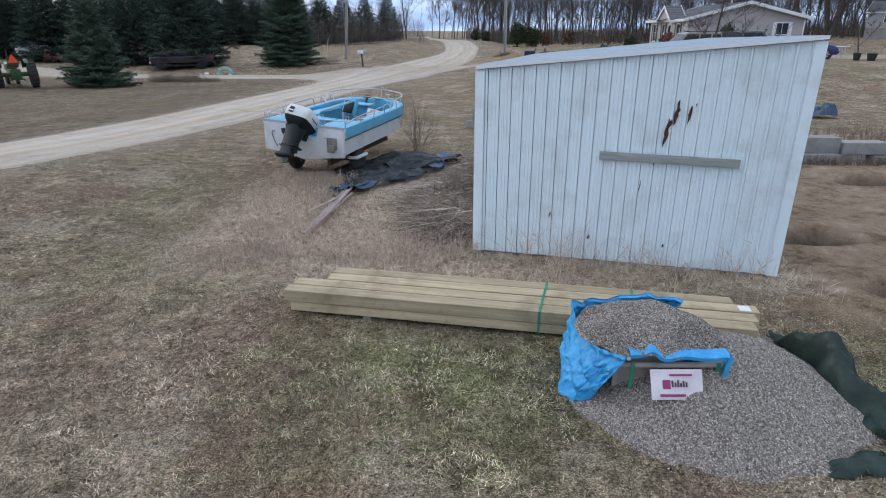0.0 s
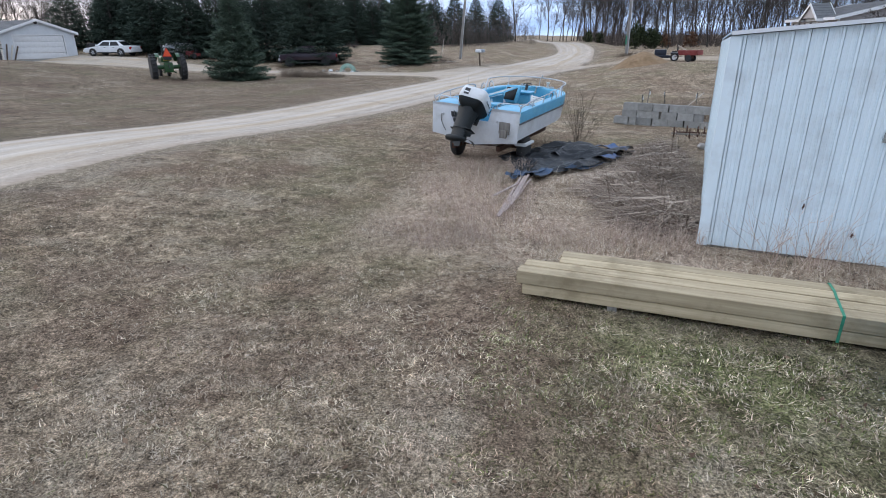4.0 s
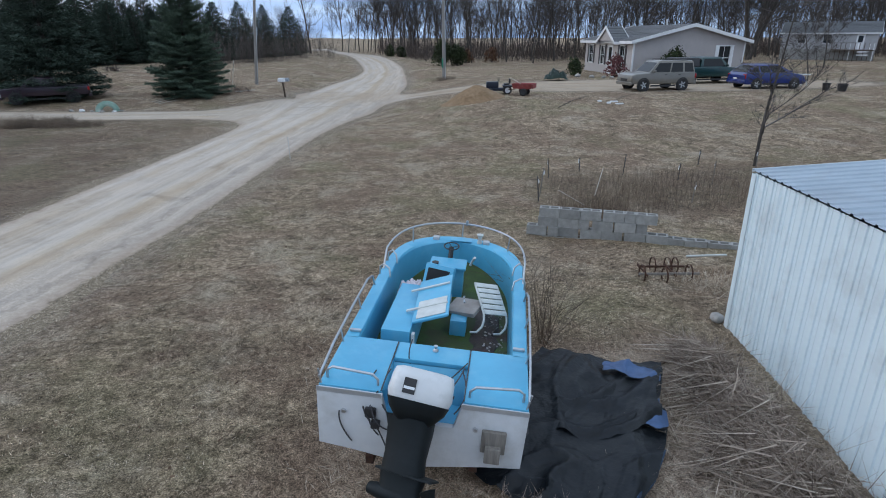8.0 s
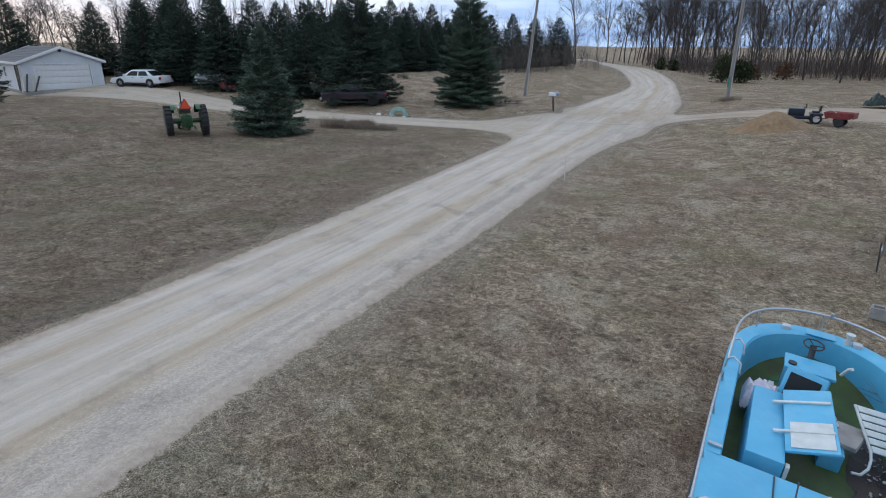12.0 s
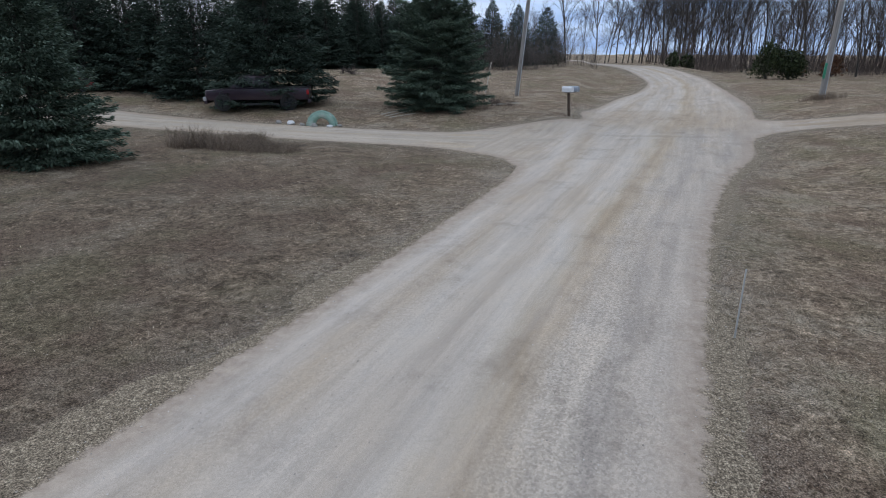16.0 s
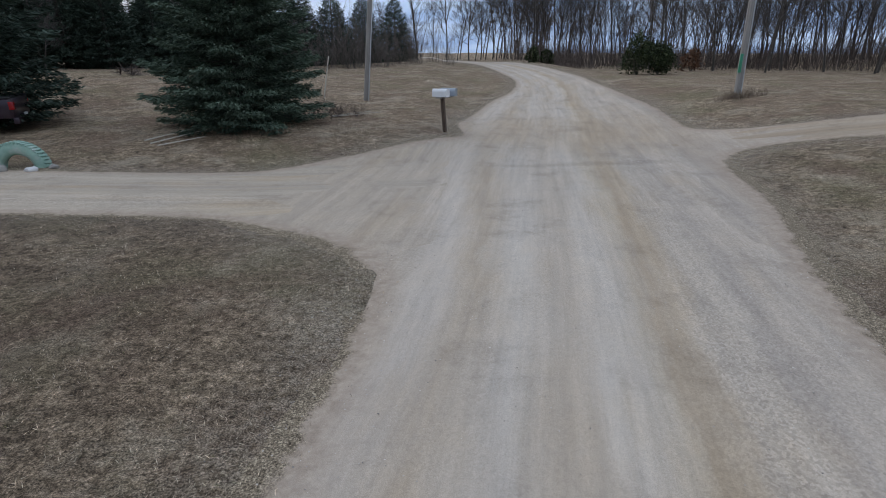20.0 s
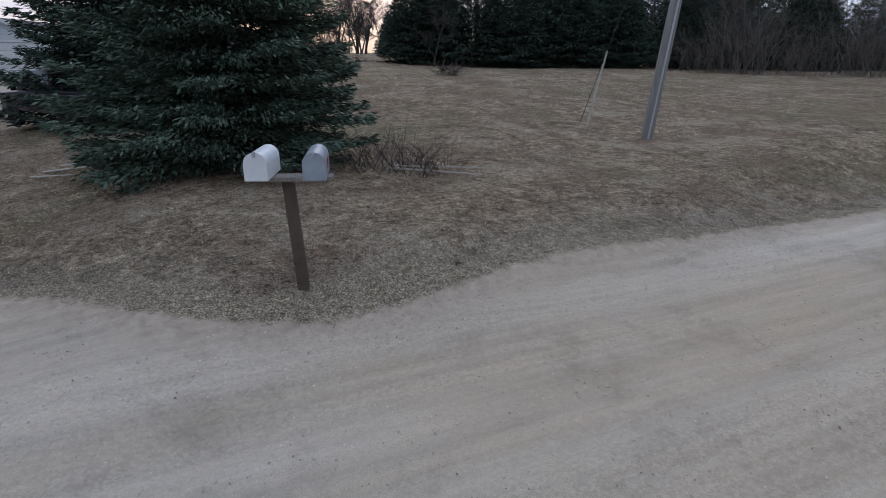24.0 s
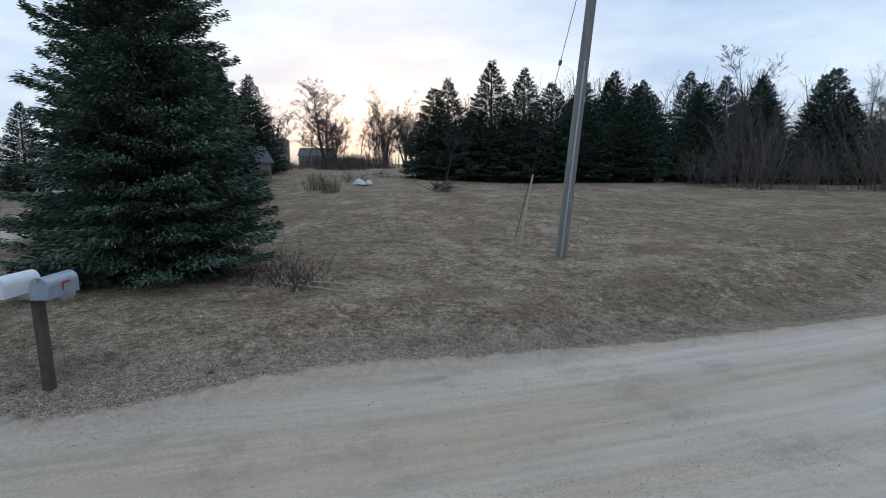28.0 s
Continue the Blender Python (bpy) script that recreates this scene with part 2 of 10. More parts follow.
def ground_mat():
    """Winter lawn: straw, brown thatch and green patches; bare sand, stony verge, garden earth and painted pit shade by
    the mesh's masks.
    """
    m, n, l, b = _nodes("dry_lawn")
    at = n.new("ShaderNodeAttribute"); at.attribute_name = "cover"
    sep = n.new("ShaderNodeSeparateColor"); l.new(at.outputs["Color"], sep.inputs[0])
    big = noise_node(n, l, 0.22, 5.0, 0.6)
    mid = noise_node(n, l, 9.0, 7.0, 0.85)
    fine = noise_node(n, l, 60.0, 4.0, 0.8)
    tuft = noise_node(n, l, 0.75, 8.0, 0.7)
    # the dark low stop also paints the shade down between the blades
    straw = ramp_node(n, l, mid.outputs["Fac"], [(0.36, (0.115, 0.082, 0.056)), (0.5, (0.315, 0.238, 0.165)), (0.64, (0.53, 0.420, 0.304))]).outputs[0]
    olive = ramp_node(n, l, mid.outputs["Fac"], [(0.3, (0.105, 0.088, 0.050)), (0.7, (0.260, 0.225, 0.135))]).outputs[0]
    fb = ramp_node(n, l, big.outputs["Fac"], [(0.44, (0, 0, 0)), (0.62, (0.6,) * 3)]).outputs[0]
    col = mix_node(n, l, straw, olive, fb)
    dull = n.new("ShaderNodeAttribute"); dull.attribute_name = "dull"
    col = mix_node(n, l, col, ramp_node(n, l, mid.outputs["Fac"], [(0.37, (0.102, 0.075, 0.049)), (0.5, (0.275, 0.205, 0.140)), (0.63, (0.525, 0.405, 0.292))]).outputs[0], dull.outputs["Fac"])
    green = ramp_node(n, l, mid.outputs["Fac"], [(0.3, (0.085, 0.092, 0.036)), (0.7, (0.205, 0.205, 0.095))]).outputs[0]
    col = mix_node(n, l, col, green, sep.outputs[1])
    clod = ramp_node(n, l, tuft.outputs["Fac"], [(0.36, (0.88,) * 3), (0.5, (1.02,) * 3), (0.64, (1.14,) * 3)]).outputs[0]
    col = mix_node(n, l, col, clod, 1.0, "MULTIPLY")
    clump = noise_node(n, l, 2.6, 7.0, 0.75)
    col = mix_node(n, l, col, ramp_node(n, l, clump.outputs["Fac"], [(0.36, (0.52,) * 3), (0.5, (1.01,) * 3), (0.64, (1.56,) * 3)]).outputs[0], 1.0, "MULTIPLY")
    # matted pale patches, red-brown thatch and mossy green, metres across
    pale = noise_node(n, l, 0.62, 7.0, 0.72)
    col = mix_node(n, l, col, ramp_node(n, l, mid.outputs["Fac"], [(0.36, (0.25, 0.195, 0.135)), (0.64, (0.62, 0.52, 0.395))]).outputs[0], ramp_node(n, l, pale.outputs["Fac"], [(0.50, (0, 0, 0)), (0.62, (0.80,) * 3)]).outputs[0])
    brown = noise_node(n, l, 0.38, 7.0, 0.68, stretch=(1.0, 1.0, 7.0))
    col = mix_node(n, l, col, ramp_node(n, l, mid.outputs["Fac"], [(0.36, (0.11, 0.070, 0.049)), (0.64, (0.33, 0.228, 0.162))]).outputs[0], ramp_node(n, l, brown.outputs["Fac"], [(0.48, (0, 0, 0)), (0.60, (0.68,) * 3)]).outputs[0])
    moss = noise_node(n, l, 0.27, 7.0, 0.7, stretch=(1.0, 1.0, 3.0))
    col = mix_node(n, l, col, ramp_node(n, l, mid.outputs["Fac"], [(0.36, (0.115, 0.108, 0.052)), (0.64, (0.315, 0.285, 0.160))]).outputs[0], ramp_node(n, l, moss.outputs["Fac"], [(0.50, (0, 0, 0)), (0.62, (0.46,) * 3)]).outputs[0])
    speck = noise_node(n, l, 24.0, 3.0, 0.75)
    col = mix_node(n, l, col, ramp_node(n, l, speck.outputs["Fac"], [(0.33, (0.40,) * 3), (0.46, (1.0,) * 3), (0.58, (1.02,) * 3), (0.70, (1.5,) * 3)]).outputs[0], 1.0, "MULTIPLY")
    verge = ramp_node(n, l, fine.outputs["Fac"], [(0.35, (0.15, 0.126, 0.10)), (0.6, (0.42, 0.365, 0.305))]).outputs[0]
    fv = n.new("ShaderNodeMath"); fv.operation = "MULTIPLY"
    l.new(sep.outputs[2], fv.inputs[0])
    l.new(ramp_node(n, l, mid.outputs["Fac"], [(0.38, (0, 0, 0)), (0.55, (1, 1, 1))]).outputs[0], fv.inputs[1])
    col = mix_node(n, l, col, verge, fv.outputs[0])
    mz = n.new("ShaderNodeAttribute"); mz.attribute_name = "matted"
    fm = n.new("ShaderNodeMath"); fm.operation = "MULTIPLY"; fm.use_clamp = True
    l.new(mz.outputs["Fac"], fm.inputs[0])
    l.new(ramp_node(n, l, noise_node(n, l, 1.3, 6.0, 0.7).outputs["Fac"], [(0.36, (0.35,) * 3), (0.52, (1.1,) * 3)]).outputs[0], fm.inputs[1])
    col = mix_node(n, l, col, ramp_node(n, l, noise_node(n, l, 11.0, 7.0, 0.8, stretch=(1.0, 0.6, 1.0)).outputs["Fac"], [(0.36, (0.20, 0.138, 0.102)), (0.5, (0.47, 0.352, 0.265)), (0.64, (0.74, 0.60, 0.46))]).outputs[0], fm.outputs[0])
    sand = ramp_node(n, l, noise_node(n, l, 2.4, 9.0, 0.78).outputs["Fac"], [(0.36, (0.17, 0.115, 0.075)), (0.46, (0.35, 0.245, 0.165)), (0.56, (0.44, 0.32, 0.225)), (0.66, (0.56, 0.43, 0.32))]).outputs[0]
    fs = n.new("ShaderNodeMath"); fs.operation = "MULTIPLY"; fs.use_clamp = True
    l.new(sep.outputs[0], fs.inputs[0])
    l.new(ramp_node(n, l, noise_node(n, l, 3.0, 6.0, 0.7).outputs["Fac"], [(0.3, (0.6,) * 3), (0.5, (1.5,) * 3)]).outputs[0], fs.inputs[1])
    col = mix_node(n, l, col, sand, fs.outputs[0])
    # one dark earth colour, which also paints the shade inside the pits
    soil_pit_shade = n.new("ShaderNodeAttribute"); soil_pit_shade.attribute_name = "soil_pit_shade"
    col = mix_node(n, l, col, ramp_node(n, l, mid.outputs["Fac"], [(0.3, (0.035, 0.028, 0.022)), (0.7, (0.10, 0.082, 0.064))]).outputs[0], soil_pit_shade.outputs["Fac"])
    sandy = n.new("ShaderNodeMath"); sandy.operation = "SUBTRACT"; sandy.use_clamp = True; sandy.inputs[0].default_value = 1.0
    l.new(fs.outputs[0], sandy.inputs[1])
    grain = ramp_node(n, l, fine.outputs["Fac"], [(0.36, (0.22,) * 3), (0.5, (0.85,) * 3), (0.64, (1.9,) * 3)]).outputs[0]
    soft = mix_node(n, l, (0.95, 0.95, 0.95), grain, mix_node(n, l, (0.3, 0.3, 0.3), (1.0, 1.0, 1.0), sandy.outputs[0]))
    col = mix_node(n, l, col, soft, 1.0, "MULTIPLY")
    l.new(col, b.inputs["Base Color"])
    b.inputs["Roughness"].default_value = 0.95
    b.inputs["Specular IOR Level"].default_value = 0.1
    bp = n.new("ShaderNodeBump")
    bp.inputs["Strength"].default_value, bp.inputs["Distance"].default_value = 0.8, 0.05
    l.new(fine.outputs["Fac"], bp.inputs["Height"])
    l.new(bp.outputs[0], b.inputs["Normal"])
    return m


# dark marks on the road: from, to, half width, depth of tone
STAINS = (((-10.6, 27.3), (-8.9, 26.3), 0.20, 0.82), ((-10.1, 17.5), (-8.95, 25.8), 0.12, 0.82), ((-8.95, 26.2), (-7.6, 33.0), 0.16, 0.86), ((-8.0, 48.8), (-3.2, 49.6), 0.30, 0.86))


def road_mat(name, pale, dark, tan, lanes=0.0):
    """Packed gravel: tracks run along the way (attribute 'along': metres across, metres along, share of the half width), stones in the loose strips."""
    m, n, l, b = _nodes(name)
    at = n.new("ShaderNodeAttribute"); at.attribute_name = "along"
    co = at.outputs["Vector"]
    sep = n.new("ShaderNodeSeparateXYZ"); l.new(co, sep.inputs[0])
    ruts = noise_node(n, l, 1.0, 5.0, 0.6, stretch=(1.5, 0.035, 0.0), coords=co)
    drag = noise_node(n, l, 1.0, 6.0, 0.7, stretch=(5.0, 0.22, 0.0), coords=co)
    patch = noise_node(n, l, 1.0, 6.0, 0.65, stretch=(0.9, 0.16, 0.0), coords=co)
    stone = n.new("ShaderNodeTexVoronoi")
    stone.inputs["Scale"].default_value = 45.0
    geo = n.new("ShaderNodeNewGeometry")
    l.new(geo.outputs["Position"], stone.inputs["Vector"])
    fine = noise_node(n, l, 55.0, 3.0, 0.7)
    col = ramp_node(n, l, ruts.outputs["Fac"], [(0.34, dark), (0.5, pale), (0.66, tuple(v * 1.1 for v in pale))]).outputs[0]
    ft = ramp_node(n, l, patch.outputs["Fac"], [(0.49, (0, 0, 0)), (0.64, (0.62,) * 3)]).outputs[0]
    col = mix_node(n, l, col, tan, ft)
    loose = ramp_node(n, l, noise_node(n, l, 1.0, 4.0, 0.6, stretch=(0.9, 0.06, 0.0), coords=co).outputs["Fac"], [(0.46, (0.3,) * 3), (0.62, (1,) * 3)]).outputs[0]
    if lanes:
        # wheel lanes: a tan rut right of the crown, loose grey stone beyond it, buff lanes to the west
        wob = noise_node(n, l, 1.0, 4.0, 0.6, stretch=(0.0, 0.11, 0.0), coords=co)
        wig = noise_node(n, l, 1.0, 6.0, 0.75, stretch=(2.2, 0.5, 0.0), coords=co)
        w1 = n.new("ShaderNodeMath"); w1.operation = "MULTIPLY_ADD"; w1.inputs[1].default_value = 0.34
        l.new(wob.outputs["Fac"], w1.inputs[0]); l.new(sep.outputs["Z"], w1.inputs[2])
        w2 = n.new("ShaderNodeMath"); w2.operation = "MULTIPLY_ADD"; w2.inputs[1].default_value = 0.30
        l.new(wig.outputs["Fac"], w2.inputs[0]); l.new(w1.outputs[0], w2.inputs[2])
        w3 = n.new("ShaderNodeMapRange")
        w3.inputs["From Min"].default_value, w3.inputs["From Max"].default_value = -0.68, 1.32
        l.new(w2.outputs[0], w3.inputs["Value"])
        lane = ramp_node(n, l, w3.outputs[0], [(0.03, (0.44, 0.37, 0.295)), (0.13, (0.53, 0.47, 0.41)), (0.22, (0.445, 0.365, 0.28)), (0.32, (0.54, 0.485, 0.425)), (0.42, (0.475, 0.405, 0.33)), (0.50, (0.545, 0.49, 0.43)),
                                               (0.565, (0.50, 0.425, 0.335)), (0.605, (0.41, 0.322, 0.228)), (0.645, (0.43, 0.345, 0.252)), (0.69, (0.46, 0.398, 0.332)), (0.75, (0.485, 0.42, 0.35)), (0.775, (0.40, 0.348, 0.298)), (0.80, (0.41, 0.357, 0.305)), (0.83, (0.485, 0.415, 0.345)), (0.88, (0.48, 0.415, 0.35)), (0.93, (0.395, 0.342, 0.292)), (0.98, (0.40, 0.335, 0.275))]).outputs[0]
        fl = n.new("ShaderNodeMapRange")
        fl.inputs["From Min"].default_value, fl.inputs["From Max"].default_value = 0.36, 0.62
        fl.inputs["To Min"].default_value, fl.inputs["To Max"].default_value = 0.32 * lanes, lanes
        l.new(noise_node(n, l, 1.0, 6.0, 0.7, stretch=(0.7, 0.13, 0.0), coords=co).outputs["Fac"], fl.inputs["Value"])
        col = mix_node(n, l, col, lane, fl.outputs[0])
        side = ramp_node(n, l, w3.outputs[0], [(0.62, (0.15,) * 3), (0.70, (1,) * 3), (0.90, (0.6,) * 3)]).outputs[0]
        loose = mix_node(n, l, loose, side, 0.65)
        # tan dirt carried out of the driveways on to the road
        far = n.new("ShaderNodeVectorMath"); far.operation = "DISTANCE"; far.inputs[1].default_value = (-4.6, 55.5, 0.6)
        l.new(geo.outputs["Position"], far.inputs[0])
        spread = n.new("ShaderNodeMapRange"); spread.interpolation_type = "SMOOTHSTEP"
        spread.inputs["From Min"].default_value, spread.inputs["From Max"].default_value = 6.5, 1.5
        l.new(far.outputs["Value"], spread.inputs["Value"])
        band = n.new("ShaderNodeMath"); band.operation = "MULTIPLY"
        l.new(spread.outputs[0], band.inputs[0])
        l.new(ramp_node(n, l, noise_node(n, l, 1.0, 6.0, 0.65, stretch=(0.8, 0.10, 0.0), coords=co).outputs["Fac"], [(0.36, (0.25,) * 3), (0.56, (0.85,) * 3)]).outputs[0], band.inputs[1])
        col = mix_node(n, l, col, (0.41, 0.325, 0.238), band.outputs[0])
    col = mix_node(n, l, col, ramp_node(n, l, drag.outputs["Fac"], [(0.3, (0.84,) * 3), (0.7, (1.13,) * 3)]).outputs[0], 1.0, "MULTIPLY")
    blot = noise_node(n, l, 0.8, 7.0, 0.75)
    col = mix_node(n, l, col, ramp_node(n, l, blot.outputs["Fac"], [(0.32, (0.80, 0.79, 0.78)), (0.46, (1.0, 1.0, 1.0)), (0.7, (1.07, 1.05, 1.02))]).outputs[0], 1.0, "MULTIPLY")
    sc = ramp_node(n, l, stone.outputs["Color"], [(0.12, (0.76,) * 3), (0.5, (1.0,) * 3), (0.88, (1.24,) * 3)]).outputs[0]
    col = mix_node(n, l, col, mix_node(n, l, col, sc, 1.0, "MULTIPLY"), loose)
    grit = ramp_node(n, l, noise_node(n, l, 150.0, 3.0, 0.8).outputs["Fac"], [(0.34, (0.80,) * 3), (0.5, (1.0,) * 3), (0.66, (1.18,) * 3)]).outputs[0]
    col = mix_node(n, l, col, grit, 1.0, "MULTIPLY")
    if lanes:
        # a damp dark stain running across the road, and a scuffed one beside it
        for p0, p1, wide, deep in STAINS:
            span = Vector((p1[0] - p0[0], p1[1] - p0[1], 0.0))
            rel = n.new("ShaderNodeVectorMath"); rel.operation = "SUBTRACT"; rel.inputs[1].default_value = (*p0, 0.0)
            l.new(geo.outputs["Position"], rel.inputs[0])
            dist = []
            for axis in (span.normalized(), Vector((-span.y, span.x, 0.0)).normalized()):
                dp = n.new("ShaderNodeVectorMath"); dp.operation = "DOT_PRODUCT"; dp.inputs[1].default_value = axis
                l.new(rel.outputs[0], dp.inputs[0])
                dist.append(dp.outputs["Value"])
            wav = n.new("ShaderNodeMath"); wav.operation = "MULTIPLY_ADD"; wav.inputs[1].default_value = 1.4
            l.new(noise_node(n, l, 1.4, 6.0, 0.75).outputs["Fac"], wav.inputs[0]); l.new(dist[1], wav.inputs[2])
            off = n.new("ShaderNodeMath"); off.operation = "SUBTRACT"; off.inputs[1].default_value = 0.7
            l.new(wav.outputs[0], off.inputs[0])
            mag = n.new("ShaderNodeMath"); mag.operation = "ABSOLUTE"; l.new(off.outputs[0], mag.inputs[0])
            thin = n.new("ShaderNodeMapRange"); thin.interpolation_type = "SMOOTHSTEP"
            thin.inputs["From Min"].default_value, thin.inputs["From Max"].default_value = wide, 0.3 * wide
            l.new(mag.outputs[0], thin.inputs["Value"])
            mid_off = n.new("ShaderNodeMath"); mid_off.operation = "SUBTRACT"; mid_off.inputs[1].default_value = span.length / 2
            l.new(dist[0], mid_off.inputs[0])
            run = n.new("ShaderNodeMath"); run.operation = "ABSOLUTE"; l.new(mid_off.outputs[0], run.inputs[0])
            ends = n.new("ShaderNodeMapRange"); ends.interpolation_type = "SMOOTHSTEP"
            ends.inputs["From Min"].default_value, ends.inputs["From Max"].default_value = span.length / 2 + 0.3, span.length / 2 - 0.5
            l.new(run.outputs[0], ends.inputs["Value"])
            both = n.new("ShaderNodeMath"); both.operation = "MULTIPLY"
            l.new(thin.outputs[0], both.inputs[0]); l.new(ends.outputs[0], both.inputs[1])
            col = mix_node(n, l, col, mix_node(n, l, col, (deep, deep, deep), 1.0, "MULTIPLY"), both.outputs[0])
    # the verge: thatch creeps in over the gravel in tongues and tufts
    edge = n.new("ShaderNodeAttribute"); edge.attribute_name = "margin"
    fe = n.new("ShaderNodeMath"); fe.operation = "MULTIPLY_ADD"; fe.inputs[1].default_value = 0.55
    l.new(noise_node(n, l, 2.6, 9.0, 0.82).outputs["Fac"], fe.inputs[0])
    l.new(edge.outputs["Fac"], fe.inputs[2])
    dirt = ramp_node(n, l, noise_node(n, l, 7.0, 6.0, 0.75).outputs["Fac"], [(0.36, (0.30, 0.232, 0.178)), (0.64, (0.475, 0.385, 0.305))]).outputs[0]
    col = mix_node(n, l, col, mix_node(n, l, dirt, grit, 1.0, "MULTIPLY"), ramp_node(n, l, fe.outputs[0], [(0.46, (0, 0, 0)), (0.74, (0.75,) * 3)]).outputs[0])
    fe2 = ramp_node(n, l, fe.outputs[0], [(0.79, (0, 0, 0)), (0.87, (1, 1, 1))]).outputs[0]
    thatch = ramp_node(n, l, noise_node(n, l, 15.0, 6.0, 0.8).outputs["Fac"], [(0.34, (0.115, 0.090, 0.062)), (0.5, (0.225, 0.18, 0.128)), (0.66, (0.38, 0.315, 0.23))]).outputs[0]
    grain = ramp_node(n, l, noise_node(n, l, 60.0, 4.0, 0.8).outputs["Fac"], [(0.36, (0.22,) * 3), (0.5, (0.85,) * 3), (0.64, (1.9,) * 3)]).outputs[0]
    thatch = mix_node(n, l, thatch, grain, 1.0, "MULTIPLY")
    col = mix_node(n, l, col, thatch, fe2)
    l.new(col, b.inputs["Base Color"])
    b.inputs["Roughness"].default_value = 0.93
    b.inputs["Specular IOR Level"].default_value = 0.15
    bp = n.new("ShaderNodeBump")
    bp.inputs["Strength"].default_value, bp.inputs["Distance"].default_value = 0.5, 0.02
    l.new(fine.outputs["Fac"], bp.inputs["Height"])
    l.new(bp.outputs[0], b.inputs["Normal"])
    return m


def gravel_mat():
    m, n, l, b = _nodes("pea_gravel")
    v = n.new("ShaderNodeTexVoronoi")
    v.inputs["Scale"].default_value = 75.0
    geo = n.new("ShaderNodeNewGeometry")
    l.new(geo.outputs["Position"], v.inputs["Vector"])
    col = ramp_node(n, l, v.outputs["Color"], [(0.1, (0.105, 0.091, 0.082)), (0.4, (0.26, 0.225, 0.196)), (0.7, (0.385, 0.34, 0.30)), (0.95, (0.56, 0.52, 0.47))]).outputs[0]
    # shade between the stones, put into the colour
    gap_shade = ramp_node(n, l, v.outputs["Distance"], [(0.25, (1.06, 1.04, 1.02)), (0.75, (0.52,) * 3)]).outputs[0]
    col = mix_node(n, l, col, gap_shade, 1.0, "MULTIPLY")
    l.new(col, b.inputs["Base Color"])
    b.inputs["Roughness"].default_value = 0.85
    bp = n.new("ShaderNodeBump"); bp.invert = True
    bp.inputs["Strength"].default_value, bp.inputs["Distance"].default_value = 1.0, 0.012
    l.new(v.outputs["Distance"], bp.inputs["Height"])
    l.new(bp.outputs[0], b.inputs["Normal"])
    return m


